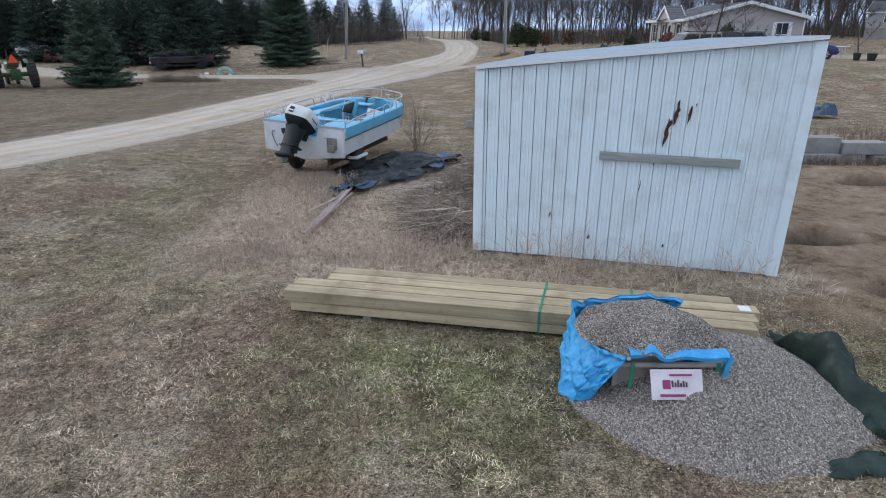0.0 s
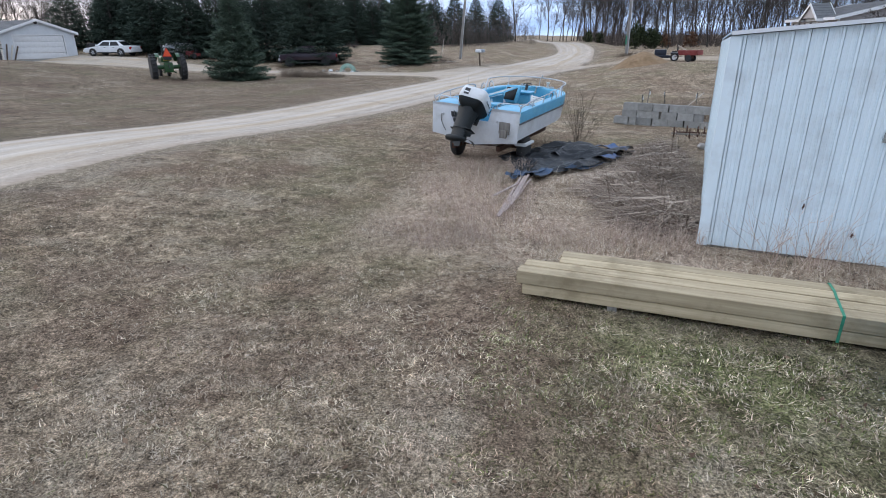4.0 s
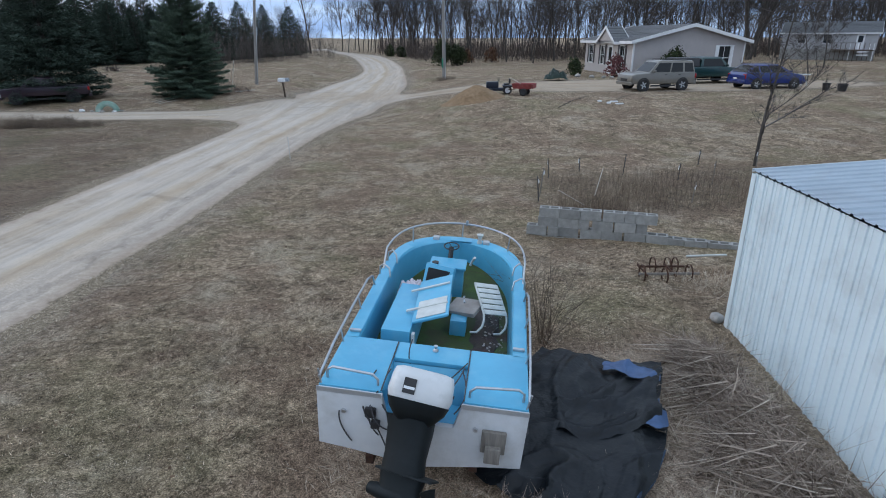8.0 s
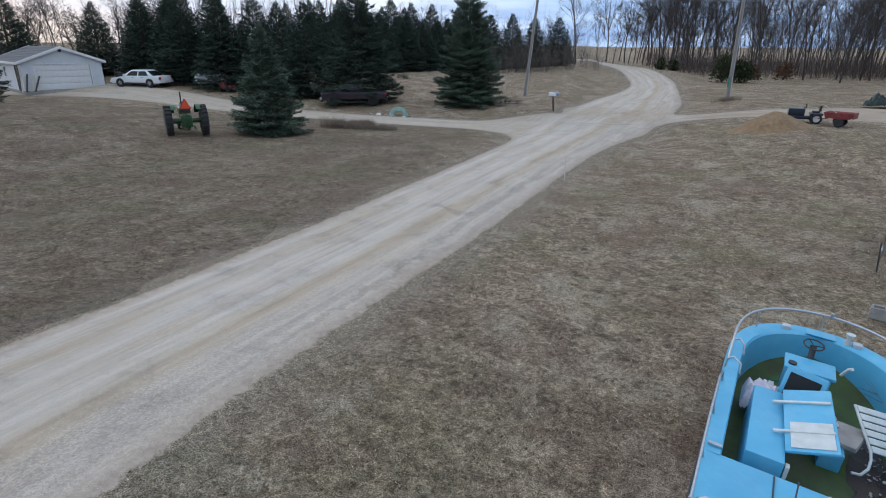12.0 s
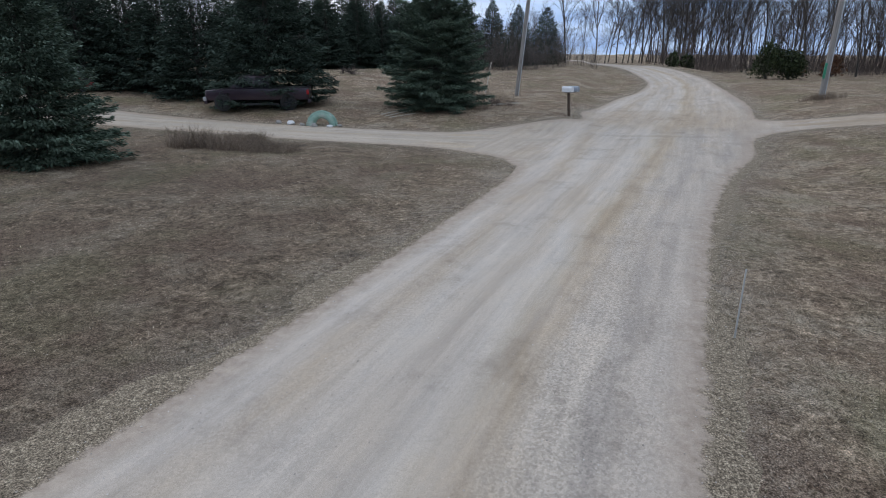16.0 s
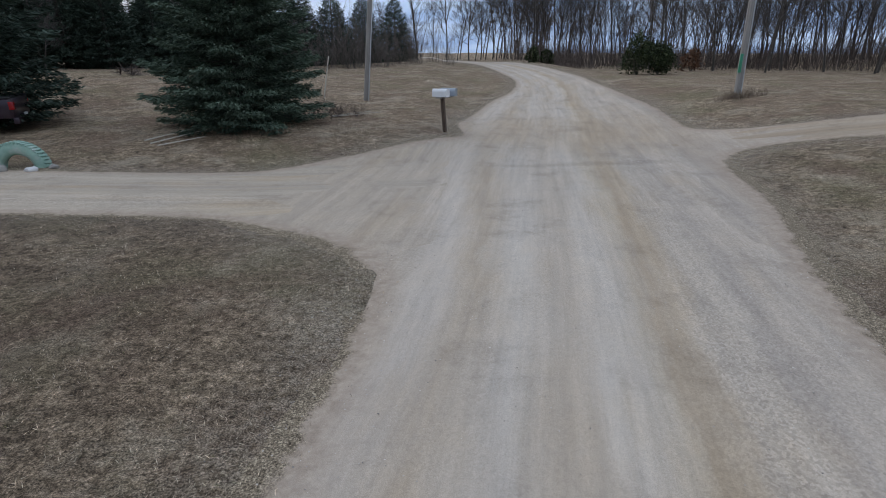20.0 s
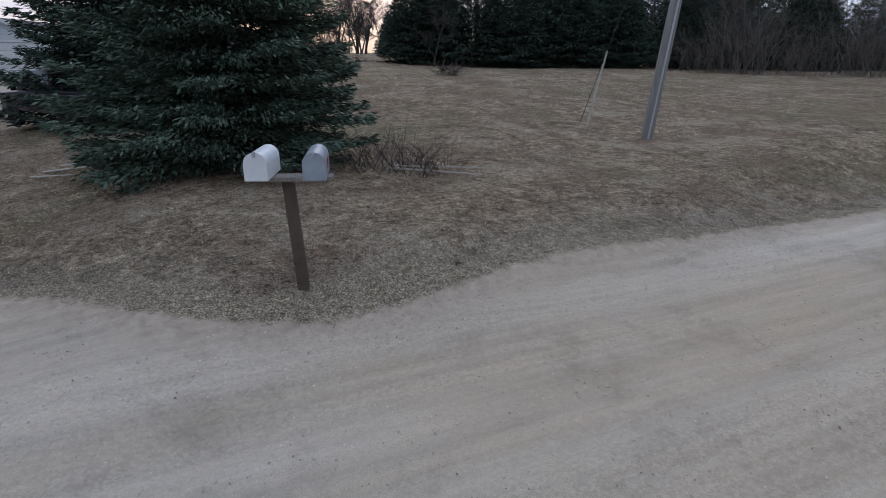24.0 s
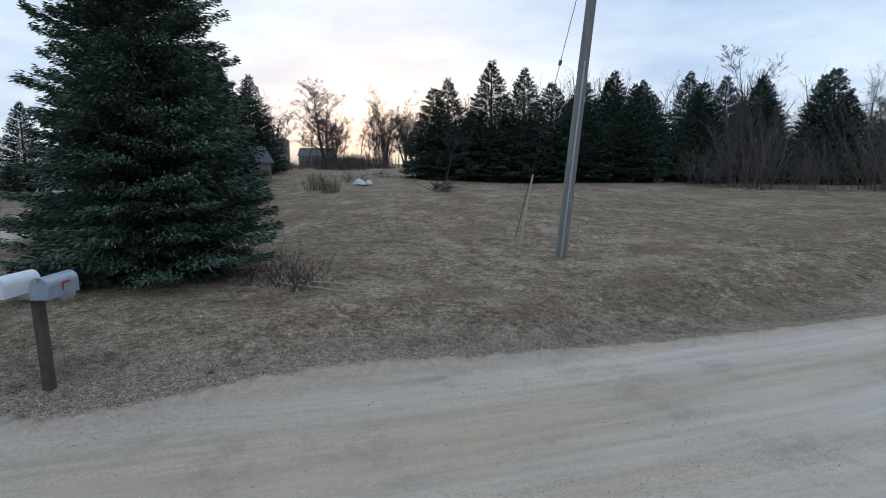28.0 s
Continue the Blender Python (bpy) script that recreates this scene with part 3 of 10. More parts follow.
M = dict(
    lawn=ground_mat(),
    road=road_mat("road_gravel", (0.468, 0.400, 0.334), (0.405, 0.348, 0.295), (0.40, 0.302, 0.198), 0.9),
    drive=road_mat("drive_gravel", (0.45, 0.385, 0.312), (0.40, 0.345, 0.285), (0.44, 0.33, 0.215)),
    dirt_drive=road_mat("tan_dirt_drive", (0.385, 0.315, 0.24), (0.33, 0.262, 0.192), (0.37, 0.262, 0.165)),
    gravel=gravel_mat(),
    stones=blade_mat("loose_stones", [(0.0, (0.095, 0.080, 0.071)), (0.4, (0.267, 0.228, 0.198)), (0.75, (0.421, 0.374, 0.331)), (1.0, (0.636, 0.593, 0.542))]),
    pebble=blade_mat("road_pebbles", [(0.0, (0.22, 0.20, 0.185)), (0.4, (0.37, 0.335, 0.30)), (0.75, (0.52, 0.475, 0.425)), (1.0, (0.70, 0.66, 0.60))]),
    blades=blade_mat("dry_blades", [(0.0, (0.090, 0.064, 0.046)), (0.22, (0.25, 0.182, 0.128)), (0.48, (0.52, 0.41, 0.305)), (0.93, (0.80, 0.70, 0.57)), (0.97, (0.16, 0.155, 0.065)), (1.0, (0.09, 0.105, 0.038))], clumps=True),
    green_blades=blade_mat("green_blades", [(0.0, (0.045, 0.056, 0.018)), (0.45, (0.13, 0.160, 0.050)), (0.75, (0.24, 0.265, 0.105)), (1.0, (0.46, 0.41, 0.27))], clumps=True),
    straw=blade_mat("tall_dry_grass", [(0.0, (0.27, 0.195, 0.135)), (0.35, (0.48, 0.375, 0.27)), (0.7, (0.66, 0.55, 0.42)), (1.0, (0.80, 0.70, 0.57))]),
    reeds=blade_mat("cut_reeds", [(0.0, (0.197, 0.148, 0.114)), (0.5, (0.394, 0.311, 0.246)), (0.85, (0.572, 0.473, 0.385)), (1.0, (0.671, 0.582, 0.483))]),
    weeds=blade_mat("dead_weeds", [(0.0, (0.11, 0.082, 0.062)), (0.6, (0.22, 0.17, 0.13)), (1.0, (0.38, 0.305, 0.235))]),
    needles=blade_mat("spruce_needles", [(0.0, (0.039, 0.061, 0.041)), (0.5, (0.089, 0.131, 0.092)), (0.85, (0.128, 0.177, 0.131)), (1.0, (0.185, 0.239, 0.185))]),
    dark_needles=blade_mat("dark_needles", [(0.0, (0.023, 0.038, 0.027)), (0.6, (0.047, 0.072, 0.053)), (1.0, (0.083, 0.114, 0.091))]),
    bark=mat("grey_bark", (0.095, 0.083, 0.073), (0.042, 0.036, 0.032), 9.0, 0.95, bump=0.5, bscale=30, stretch=(1, 1, 0.2)),
    twig=blade_mat("bare_twigs", [(0.0, (0.046, 0.040, 0.038)), (0.6, (0.088, 0.078, 0.074)), (1.0, (0.15, 0.134, 0.126))]),
    hedge=blade_mat("grey_thicket", [(0.0, (0.080, 0.067, 0.061)), (0.6, (0.144, 0.124, 0.112)), (1.0, (0.240, 0.208, 0.188))]),
    brush=blade_mat("grey_brush", [(0.0, (0.050, 0.038, 0.034)), (0.6, (0.096, 0.076, 0.068)), (1.0, (0.17, 0.138, 0.122))]),
    leaf_bush=blade_mat("dark_shrub", [(0.0, (0.016, 0.024, 0.012)), (0.6, (0.035, 0.05, 0.022)), (1.0, (0.07, 0.08, 0.035))]),
    rust_bush=blade_mat("russet_leaves", [(0.0, (0.08, 0.042, 0.026)), (0.6, (0.15, 0.078, 0.046)), (1.0, (0.21, 0.125, 0.08))]),
    red_twig=blade_mat("red_twigs", [(0.0, (0.09, 0.03, 0.035)), (1.0, (0.22, 0.09, 0.09))]),
    shed_metal=mat("white_ribbed_steel", (0.76, 0.86, 0.90), (0.70, 0.80, 0.84), 2.2, 0.42, 0.0, bump=0.05, bscale=8, stain=(0.45, 0.46, 0.46), sscale=1.6, samount=0.35, stretch=(1, 1, 0.15)),
    roof_metal=mat("galvanised_roof", (0.38, 0.45, 0.51), (0.31, 0.375, 0.43), 1.5, 0.5, 0.2, bump=0.05, bscale=6, stain=(0.32, 0.34, 0.36), sscale=0.9, samount=0.5),
    rust=mat("rust", (0.10, 0.042, 0.022), (0.035, 0.018, 0.013), 25.0, 0.9, bump=0.3),
    grey_board=mat("weathered_board", (0.36, 0.375, 0.36), (0.24, 0.25, 0.235), 14.0, 0.85, bump=0.3, bscale=50, stretch=(0.3, 3, 3), local=True),
    lumber=mat("treated_pine", (0.55, 0.445, 0.29), (0.36, 0.28, 0.17), 9.0, 0.75, bump=0.3, bscale=40, stain=(0.27, 0.21, 0.12), sscale=3.2, samount=0.75, vary=0.20, stretch=(0.12, 2.5, 2.5), local=True),
    lumber_end=mat("pine_end_grain", (0.46, 0.36, 0.20), (0.30, 0.235, 0.13), 20.0, 0.85, vary=0.12, local=True),
    green_strap=mat("green_strap", (0.03, 0.26, 0.15), (0.02, 0.19, 0.11), 20, 0.5),
    blue_tarp=mat("blue_tarpaulin", (0.035, 0.38, 0.72), (0.02, 0.27, 0.60), 7.0, 0.4, bump=0.8, bscale=22, stain=(0.10, 0.52, 0.84), sscale=5, samount=0.6),
    green_tarp=mat("dark_green_tarpaulin", (0.016, 0.036, 0.027), (0.008, 0.019, 0.015), 6.0, 0.42, bump=0.5, bscale=12, stain=(0.035, 0.06, 0.05), sscale=4, samount=0.5, spec=0.3),
    folded_tarp=mat("dusty_black_tarpaulin", (0.010, 0.013, 0.017), (0.005, 0.007, 0.009), 2.2, 0.40, bump=0.9, bscale=8, stain=(0.036, 0.038, 0.038), sscale=3.0, samount=0.45, spec=0.28),
    blue_lining=mat("blue_tarpaulin_lining", (0.060, 0.125, 0.27), (0.035, 0.075, 0.17), 5.0, 0.42, bump=0.4, bscale=10),
    lath=mat("pinkish_old_lath", (0.40, 0.325, 0.295), (0.27, 0.215, 0.195), 12, 0.9, bump=0.3, bscale=40, stretch=(3, 0.25, 3), vary=0.14),
    big_block=mat("cast_concrete", (0.33, 0.325, 0.315), (0.25, 0.246, 0.238), 5.0, 0.9, bump=0.4, bscale=40, stain=(0.17, 0.165, 0.155), sscale=2.4, samount=0.55, vary=0.12),
    heap_stems=blade_mat("grey_brown_stems", [(0.0, (0.088, 0.065, 0.051)), (0.5, (0.229, 0.174, 0.139)), (0.85, (0.387, 0.312, 0.251)), (1.0, (0.563, 0.484, 0.396))]),
    dead_stems=blade_mat("red_brown_dead_stems", [(0.0, (0.24, 0.165, 0.135)), (0.4, (0.46, 0.345, 0.285)), (0.75, (0.64, 0.515, 0.43)), (1.0, (0.80, 0.69, 0.58))]),
    slate_tarp=mat("blue_grey_tarp", (0.030, 0.075, 0.15), (0.018, 0.042, 0.085), 6.0, 0.4, bump=0.5, bscale=9),
    paper=mat("printed_sheet", (0.72, 0.66, 0.70), (0.62, 0.56, 0.60), 8, 0.6),
    white_paper=mat("white_label", (0.78, 0.80, 0.82), (0.7, 0.72, 0.74), 8, 0.6),
    magenta=mat("magenta_ink", (0.32, 0.05, 0.16), (0.22, 0.03, 0.11), 12, 0.6),
    dark_ink=mat("dark_ink", (0.09, 0.05, 0.075), None, 12, 0.6),
    cardboard=mat("damp_cardboard", (0.40, 0.37, 0.34), (0.28, 0.25, 0.23), 6, 0.85),
    boat_blue=mat("faded_blue_gelcoat", (0.10, 0.43, 0.64), (0.085, 0.37, 0.575), 3.0, 0.33, bump=0.03, bscale=30, stain=(0.20, 0.50, 0.66), sscale=2.5, samount=0.45),
    boat_white=mat("chalky_white_gelcoat", (0.70, 0.715, 0.73), (0.60, 0.62, 0.64), 3.5, 0.45, bump=0.05, bscale=40, stain=(0.40, 0.39, 0.36), sscale=2.2, samount=0.45),
    brown_muck=mat("brown_muck", (0.052, 0.026, 0.024), (0.03, 0.02, 0.014), 6.0, 0.5, bump=0.4, bscale=45, stain=(0.05, 0.06, 0.015), sscale=4, samount=0.4),
    algae=mat("algae_floor", (0.06, 0.105, 0.014), (0.035, 0.055, 0.012), 4.0, 0.6, bump=0.3, bscale=40, stain=(0.060, 0.028, 0.022), sscale=1.5, samount=0.95),
    chrome=mat("pitted_chrome", (0.55, 0.57, 0.59), (0.45, 0.46, 0.48), 20, 0.3, 0.85),
    alu=mat("grey_aluminium", (0.56, 0.58, 0.60), (0.48, 0.50, 0.52), 15, 0.42, 0.55),
    motor_grey=mat("dark_green_grey_paint", (0.0065, 0.0105, 0.0125), (0.0045, 0.0075, 0.009), 8, 0.55, stain=(0.014, 0.019, 0.021), sscale=5, samount=0.5, spec=0.3),
    motor_white=mat("scuffed_white_cowl", (0.68, 0.69, 0.69), (0.60, 0.61, 0.61), 5, 0.38, stain=(0.42, 0.43, 0.43), sscale=6, samount=0.4),
    black=mat("black_plastic", (0.018, 0.018, 0.02), (0.028, 0.028, 0.03), 20, 0.5),
    rubber=mat("tyre_rubber", (0.022, 0.022, 0.023), (0.035, 0.034, 0.033), 15, 0.85, bump=0.2),
    vinyl_white=mat("stained_white_vinyl", (0.62, 0.64, 0.62), (0.50, 0.52, 0.50), 8, 0.55),
    block=mat("concrete_block", (0.36, 0.355, 0.335), (0.28, 0.275, 0.26), 9.0, 0.92, bump=0.4, bscale=70, stain=(0.20, 0.20, 0.185), sscale=3.0, samount=0.5, vary=0.16),
    post_wood=mat("weathered_post", (0.27, 0.245, 0.215), (0.16, 0.145, 0.128), 10, 0.9, bump=0.4, bscale=30, stretch=(3, 3, 0.25)),
    pale_wood=mat("bleached_wood", (0.60, 0.56, 0.49), (0.45, 0.415, 0.36), 10, 0.85, bump=0.2, stretch=(2, 2, 0.4)),
    mail_grey=mat("grey_galvanised_box", (0.34, 0.38, 0.43), (0.27, 0.31, 0.36), 8, 0.42, 0.2),
    pole_grey=mat("weathered_pole", (0.30, 0.285, 0.27), (0.20, 0.188, 0.175), 6, 0.9, bump=0.3, bscale=25, stretch=(4, 4, 0.12)),
    grey_siding=mat("dull_grey_siding", (0.40, 0.40, 0.41), (0.35, 0.35, 0.36), 2, 0.6),
    mail_white=mat("white_painted_box", (0.74, 0.75, 0.76), (0.66, 0.67, 0.68), 8, 0.45),
    red=mat("red_paint", (0.42, 0.03, 0.025), (0.34, 0.025, 0.02), 10, 0.45),
    orange=mat("orange_reflector", (0.80, 0.09, 0.02), (0.70, 0.07, 0.02), 20, 0.45),
    mint=mat("mint_painted_rubber", (0.33, 0.50, 0.42), (0.22, 0.37, 0.31), 7, 0.8, bump=0.3, stain=(0.56, 0.60, 0.56), sscale=3.5, samount=0.8),
    white_paint=mat("white_paint", (0.74, 0.75, 0.76), (0.66, 0.67, 0.68), 5, 0.5),
    siding=mat("white_vinyl_siding", (0.63, 0.66, 0.69), (0.57, 0.60, 0.63), 2, 0.55),
    beige=mat("beige_vinyl_siding", (0.43, 0.395, 0.385), (0.395, 0.365, 0.355), 2, 0.6),
    skirt=mat("white_skirting", (0.60, 0.62, 0.65), (0.52, 0.54, 0.57), 3, 0.6),
    shingle=mat("grey_shingles", (0.13, 0.135, 0.14), (0.085, 0.088, 0.092), 12, 0.9, bump=0.3, bscale=25, vary=0.1),
    fascia=mat("white_fascia", (0.76, 0.77, 0.78), (0.70, 0.71, 0.72), 4, 0.5),
    shutter=mat("dark_shutter", (0.05, 0.045, 0.05), (0.04, 0.035, 0.04), 10, 0.6),
    deck_wood=mat("dark_deck_wood", (0.11, 0.075, 0.055), (0.07, 0.05, 0.038), 9, 0.85, bump=0.2),
    glass=glass_mat("window_glass"),
    car_glass=glass_mat("tinted_car_glass", (0.012, 0.014, 0.016), 0.05),
    car_white=mat("white_car_paint", (0.70, 0.72, 0.74), (0.66, 0.68, 0.70), 3, 0.3, coat=0.6),
    car_tan=mat("champagne_car_paint", (0.195, 0.178, 0.152), (0.168, 0.154, 0.132), 3, 0.3, 0.3, coat=0.6),
    car_blue=mat("blue_car_paint", (0.003, 0.020, 0.15), (0.003, 0.017, 0.125), 3, 0.28, 0.0, coat=0.7),
    car_green=mat("dark_green_car_paint", (0.010, 0.050, 0.050), (0.008, 0.04, 0.04), 3, 0.3, 0.2, coat=0.6),
    car_maroon=mat("dark_purple_truck_paint", (0.032, 0.016, 0.028), (0.024, 0.012, 0.022), 3, 0.35, 0.2, coat=0.4),
    tractor_green=mat("tractor_green", (0.018, 0.085, 0.022), (0.012, 0.055, 0.016), 6, 0.45, stain=(0.05, 0.05, 0.03), sscale=4, samount=0.5),
    yellow=mat("yellow_rim", (0.48, 0.36, 0.06), (0.4, 0.3, 0.05), 8, 0.5),
    mini_blue=mat("navy_paint", (0.010, 0.016, 0.032), (0.008, 0.012, 0.024), 6, 0.4),
    cart_red=mat("faded_red_cart", (0.30, 0.055, 0.055), (0.22, 0.04, 0.042), 5, 0.55, stain=(0.33, 0.16, 0.14), sscale=4, samount=0.5),
    dirt=mat("orange_dirt", (0.27, 0.172, 0.092), (0.18, 0.112, 0.06), 6, 0.95, bump=0.8, bscale=16, stain=(0.33, 0.235, 0.145), sscale=2),
    tail_red=mat("tail_lamp_red", (0.34, 0.01, 0.012), None, 20, 0.25),
    lamp_clear=mat("headlamp_clear", (0.55, 0.57, 0.58), None, 20, 0.15),
    tank_white=mat("white_tank", (0.68, 0.70, 0.72), (0.6, 0.62, 0.64), 4, 0.4),
    wire=mat("cable", (0.05, 0.05, 0.055), None, 10, 0.5),
    leaf_litter=blade_mat("leaf_litter", [(0.0, (0.07, 0.042, 0.028)), (0.6, (0.16, 0.10, 0.065)), (1.0, (0.27, 0.18, 0.12))]),
    stone=mat("fieldstone", (0.36, 0.34, 0.31), (0.22, 0.21, 0.195), 8, 0.9, bump=0.4, vary=0.2),
)

# ---- shapes ----
rng = random.Random(7)


def sm(t):
    t = min(1.0, max(0.0, t))
    return t * t * (3 - 2 * t)


def land(x, y):
    """The lie of the land: near-level lawn, a rise to the east houses, to the west house and to the field."""
    h = 0.26 * sm((27 - y) / 14)
    h += 0.33 * sm((-x - 4.8) / 5) * sm((20 - y) / 9) * (1 - 0.7 * sm((-x - 18) / 8))
    h += 1.08 * sm((x + 3.5) / 9) * sm((y - 28) / 14)
    h += 0.80 * sm((x - 32) / 9) * sm((y - 52) / 14)
    h += 0.42 * sm((-x - 7.6) / 2.2) * sm((y - 48.5) / 5)
    h += 1.2 * sm((-x - 11) / 18) * sm((y - 52) / 16)
    h += 0.7 * sm((-x - 30) / 20) * sm((y - 30) / 25)
    h += 1.4 * sm((y - 58) / 48) * (1 - sm(x / 6)) * (1 - sm((-x - 8) / 20))
    h += 1.5 * sm((-x - 22) / 17) * sm((47 - y) / 14)
    return h


class Shape:
    """Vertices and faces gathered for one part."""

    def __init__(self):
        self.v, self.f = [], []

    def add(self, v, f, m=None):
        k = len(self.v)
        self.v += [tuple(m @ Vector(p)) for p in v] if m else [tuple(p) for p in v]
        self.f += [tuple(i + k for i in q) for q in f]
        return self

    def box(self, lo, hi, m=None):
        (a, b, c), (d, e, g) = lo, hi
        v = [(a, b, c), (d, b, c), (d, e, c), (a, e, c), (a, b, g), (d, b, g), (d, e, g), (a, e, g)]
        return self.add(v, [(3, 2, 1, 0), (4, 5, 6, 7), (0, 1, 5, 4), (1, 2, 6, 5), (2, 3, 7, 6), (3, 0, 4, 7)], m)

    def loft(self, rings, closed=True, caps=True, m=None):
        n = len(rings[0])
        v = [p for r in rings for p in r]
        f = []
        for i in range(len(rings) - 1):
            for j in range(n if closed else n - 1):
                a, b = i * n + j, i * n + (j + 1) % n
                f.append((a, b, b + n, a + n))
        if caps and closed:
            f += [tuple(range(n - 1, -1, -1)), tuple(range((len(rings) - 1) * n, len(rings) * n))]
        return self.add(v, f, m)

    def tube(self, pts, r, n=6, r_end=None, caps=True, m=None):
        pts = [Vector(p) for p in pts]
        rings, side = [], None
        for i, p in enumerate(pts):
            d = (pts[min(i + 1, len(pts) - 1)] - pts[max(i - 1, 0)]).normalized()
            if side is None:
                side = d.orthogonal().normalized()
            side = (side - d * side.dot(d)).normalized()
            up = d.cross(side)
            k = r if r_end is None else r + (r_end - r) * i / (len(pts) - 1)
            rings.append([p + (side * math.cos(2 * math.pi * j / n) + up * math.sin(2 * math.pi * j / n)) * k for j in range(n)])
        return self.loft(rings, True, caps, m)

    def lathe(self, prof, n=16, m=None, caps=True):
        """Turns (radius, height) pairs about z."""
        return self.loft([[(r * math.cos(2 * math.pi * j / n), r * math.sin(2 * math.pi * j / n), z) for j in range(n)] for r, z in prof], True, caps, m)

    def grid(self, fn, nu, nv, m=None):
        v = [fn(i / nu, j / nv) for j in range(nv + 1) for i in range(nu + 1)]
        w = nu + 1
        return self.add(v, [(j * w + i, j * w + i + 1, (j + 1) * w + i + 1, (j + 1) * w + i) for j in range(nv) for i in range(nu)], m)

    def prism(self, poly, lo, hi, axis="x", m=None):
        """A flat outline drawn out from lo to hi along an axis; the outline's pair is the two other axes in order."""
        def at(p, k):
            return {"x": (k, p[0], p[1]), "y": (p[0], k, p[1]), "z": (p[0], p[1], k)}[axis]
        return self.loft([[at(p, lo) for p in poly], [at(p, hi) for p in poly]], m=m)


def put(name, shape, material, parent=None, label="", bevel=0.0, smooth=False, m=None, thick=0.0, seg=2):
    """Links a shape as one mesh object, a part under its parent or a thing of its own."""
    me = bpy.data.meshes.new(name)
    me.from_pydata(shape.v, [], shape.f)
    if bevel or thick or not smooth:
        bm = bmesh.new()
        bm.from_mesh(me)
        bmesh.ops.recalc_face_normals(bm, faces=bm.faces)
        if thick:
            bmesh.ops.solidify(bm, geom=bm.faces[:], thickness=thick)
        if bevel:
            ed = [e for e in bm.edges if len(e.link_faces) == 2 and e.calc_face_angle(0) > 0.5]
            bmesh.ops.bevel(bm, geom=ed, offset=bevel, segments=seg, affect="EDGES", profile=0.6, clamp_overlap=True)
        bm.to_mesh(me)
        bm.free()
    if smooth or bevel:
        me.shade_smooth()
        me.set_sharp_from_angle(angle=radians(40 if bevel else 55))
    if isinstance(material, str):
        material = M[material]
    me.materials.append(material)
    ob = new(name, me)
    if parent:
        ob.parent = parent
    if m is not None:
        ob.matrix_basis = m
    if label:
        tagged(ob, label)
    return ob


def thing(name, label, category, m=None, group="", kind=""):
    ob = tagged(new(name), label, category, group, kind)
    if m is not None:
        ob.matrix_basis = m
    return ob


def tag(ob, label, category, group="", kind=""):
    return tagged(ob, label, category, group, kind)


def share(name, ob, m, parent=None):
    """Another object on the same mesh."""
    o = new(name, ob.data)
    o.parent = parent
    o.matrix_basis = m
    return o


def fast_mesh(name, verts, n_per, material):
    """One mesh of many loose little faces of n_per corners each, from an array of corners."""
    verts = np.asarray(verts, dtype=np.float32).reshape(-1, 3)
    nf = len(verts) // n_per
    me = bpy.data.meshes.new(name)
    me.vertices.add(len(verts))
    me.vertices.foreach_set("co", verts.ravel())
    me.loops.add(len(verts))
    me.loops.foreach_set("vertex_index", np.arange(len(verts), dtype=np.int32))
    me.polygons.add(nf)
    me.polygons.foreach_set("loop_start", np.arange(0, len(verts), n_per, dtype=np.int32))
    me.update(calc_edges=True)
    me.materials.append(M[material])
    return me


def land_np(x, y):
    s = lambda t: np.clip(t, 0, 1) ** 2 * (3 - 2 * np.clip(t, 0, 1))  # noqa: E731
    h = 0.26 * s((27 - y) / 14)
    h = h + 0.33 * s((-x - 4.8) / 5) * s((20 - y) / 9) * (1 - 0.7 * s((-x - 18) / 8))
    h = h + 1.08 * s((x + 3.5) / 9) * s((y - 28) / 14)
    h = h + 0.80 * s((x - 32) / 9) * s((y - 52) / 14)
    h = h + 0.42 * s((-x - 7.6) / 2.2) * s((y - 48.5) / 5)
    h = h + 1.2 * s((-x - 11) / 18) * s((y - 52) / 16)
    h = h + 0.7 * s((-x - 30) / 20) * s((y - 30) / 25)
    h = h + 1.4 * s((y - 58) / 48) * (1 - s(x / 6)) * (1 - s((-x - 8) / 20))
    h = h + 1.5 * s((-x - 22) / 17) * s((47 - y) / 14)
    return h


def lumps(x, y):
    """Small unevenness of the lawn, in metres."""
    return 0.018 * np.sin(x * 1.9 + 1.3 * np.sin(y * 0.7)) * np.cos(y * 1.6 + np.sin(x * 0.9)) + 0.010 * np.sin(x * 4.7 + y * 3.1) * np.sin(y * 5.3 - x * 2.2)

# ---- ground and roads ----
def curve_points(knots, step):
    """A smooth line through knots (x, y, half width) by Catmull-Rom, at even steps."""
    k = [Vector(p) for p in knots]
    k = [2 * k[0] - k[1], *k, 2 * k[-1] - k[-2]]
    out = []
    for a, b, c, d in zip(k, k[1:], k[2:], k[3:]):
        n = max(2, int((c - b).to_2d().length / step))
        for i in range(n):
            t = i / n
            out.append(0.5 * ((2 * b) + (c - a) * t + (2 * a - 5 * b + 4 * c - d) * t * t + (3 * b - a - 3 * c + d) * t ** 3))
    out.append(k[-2])
    return out


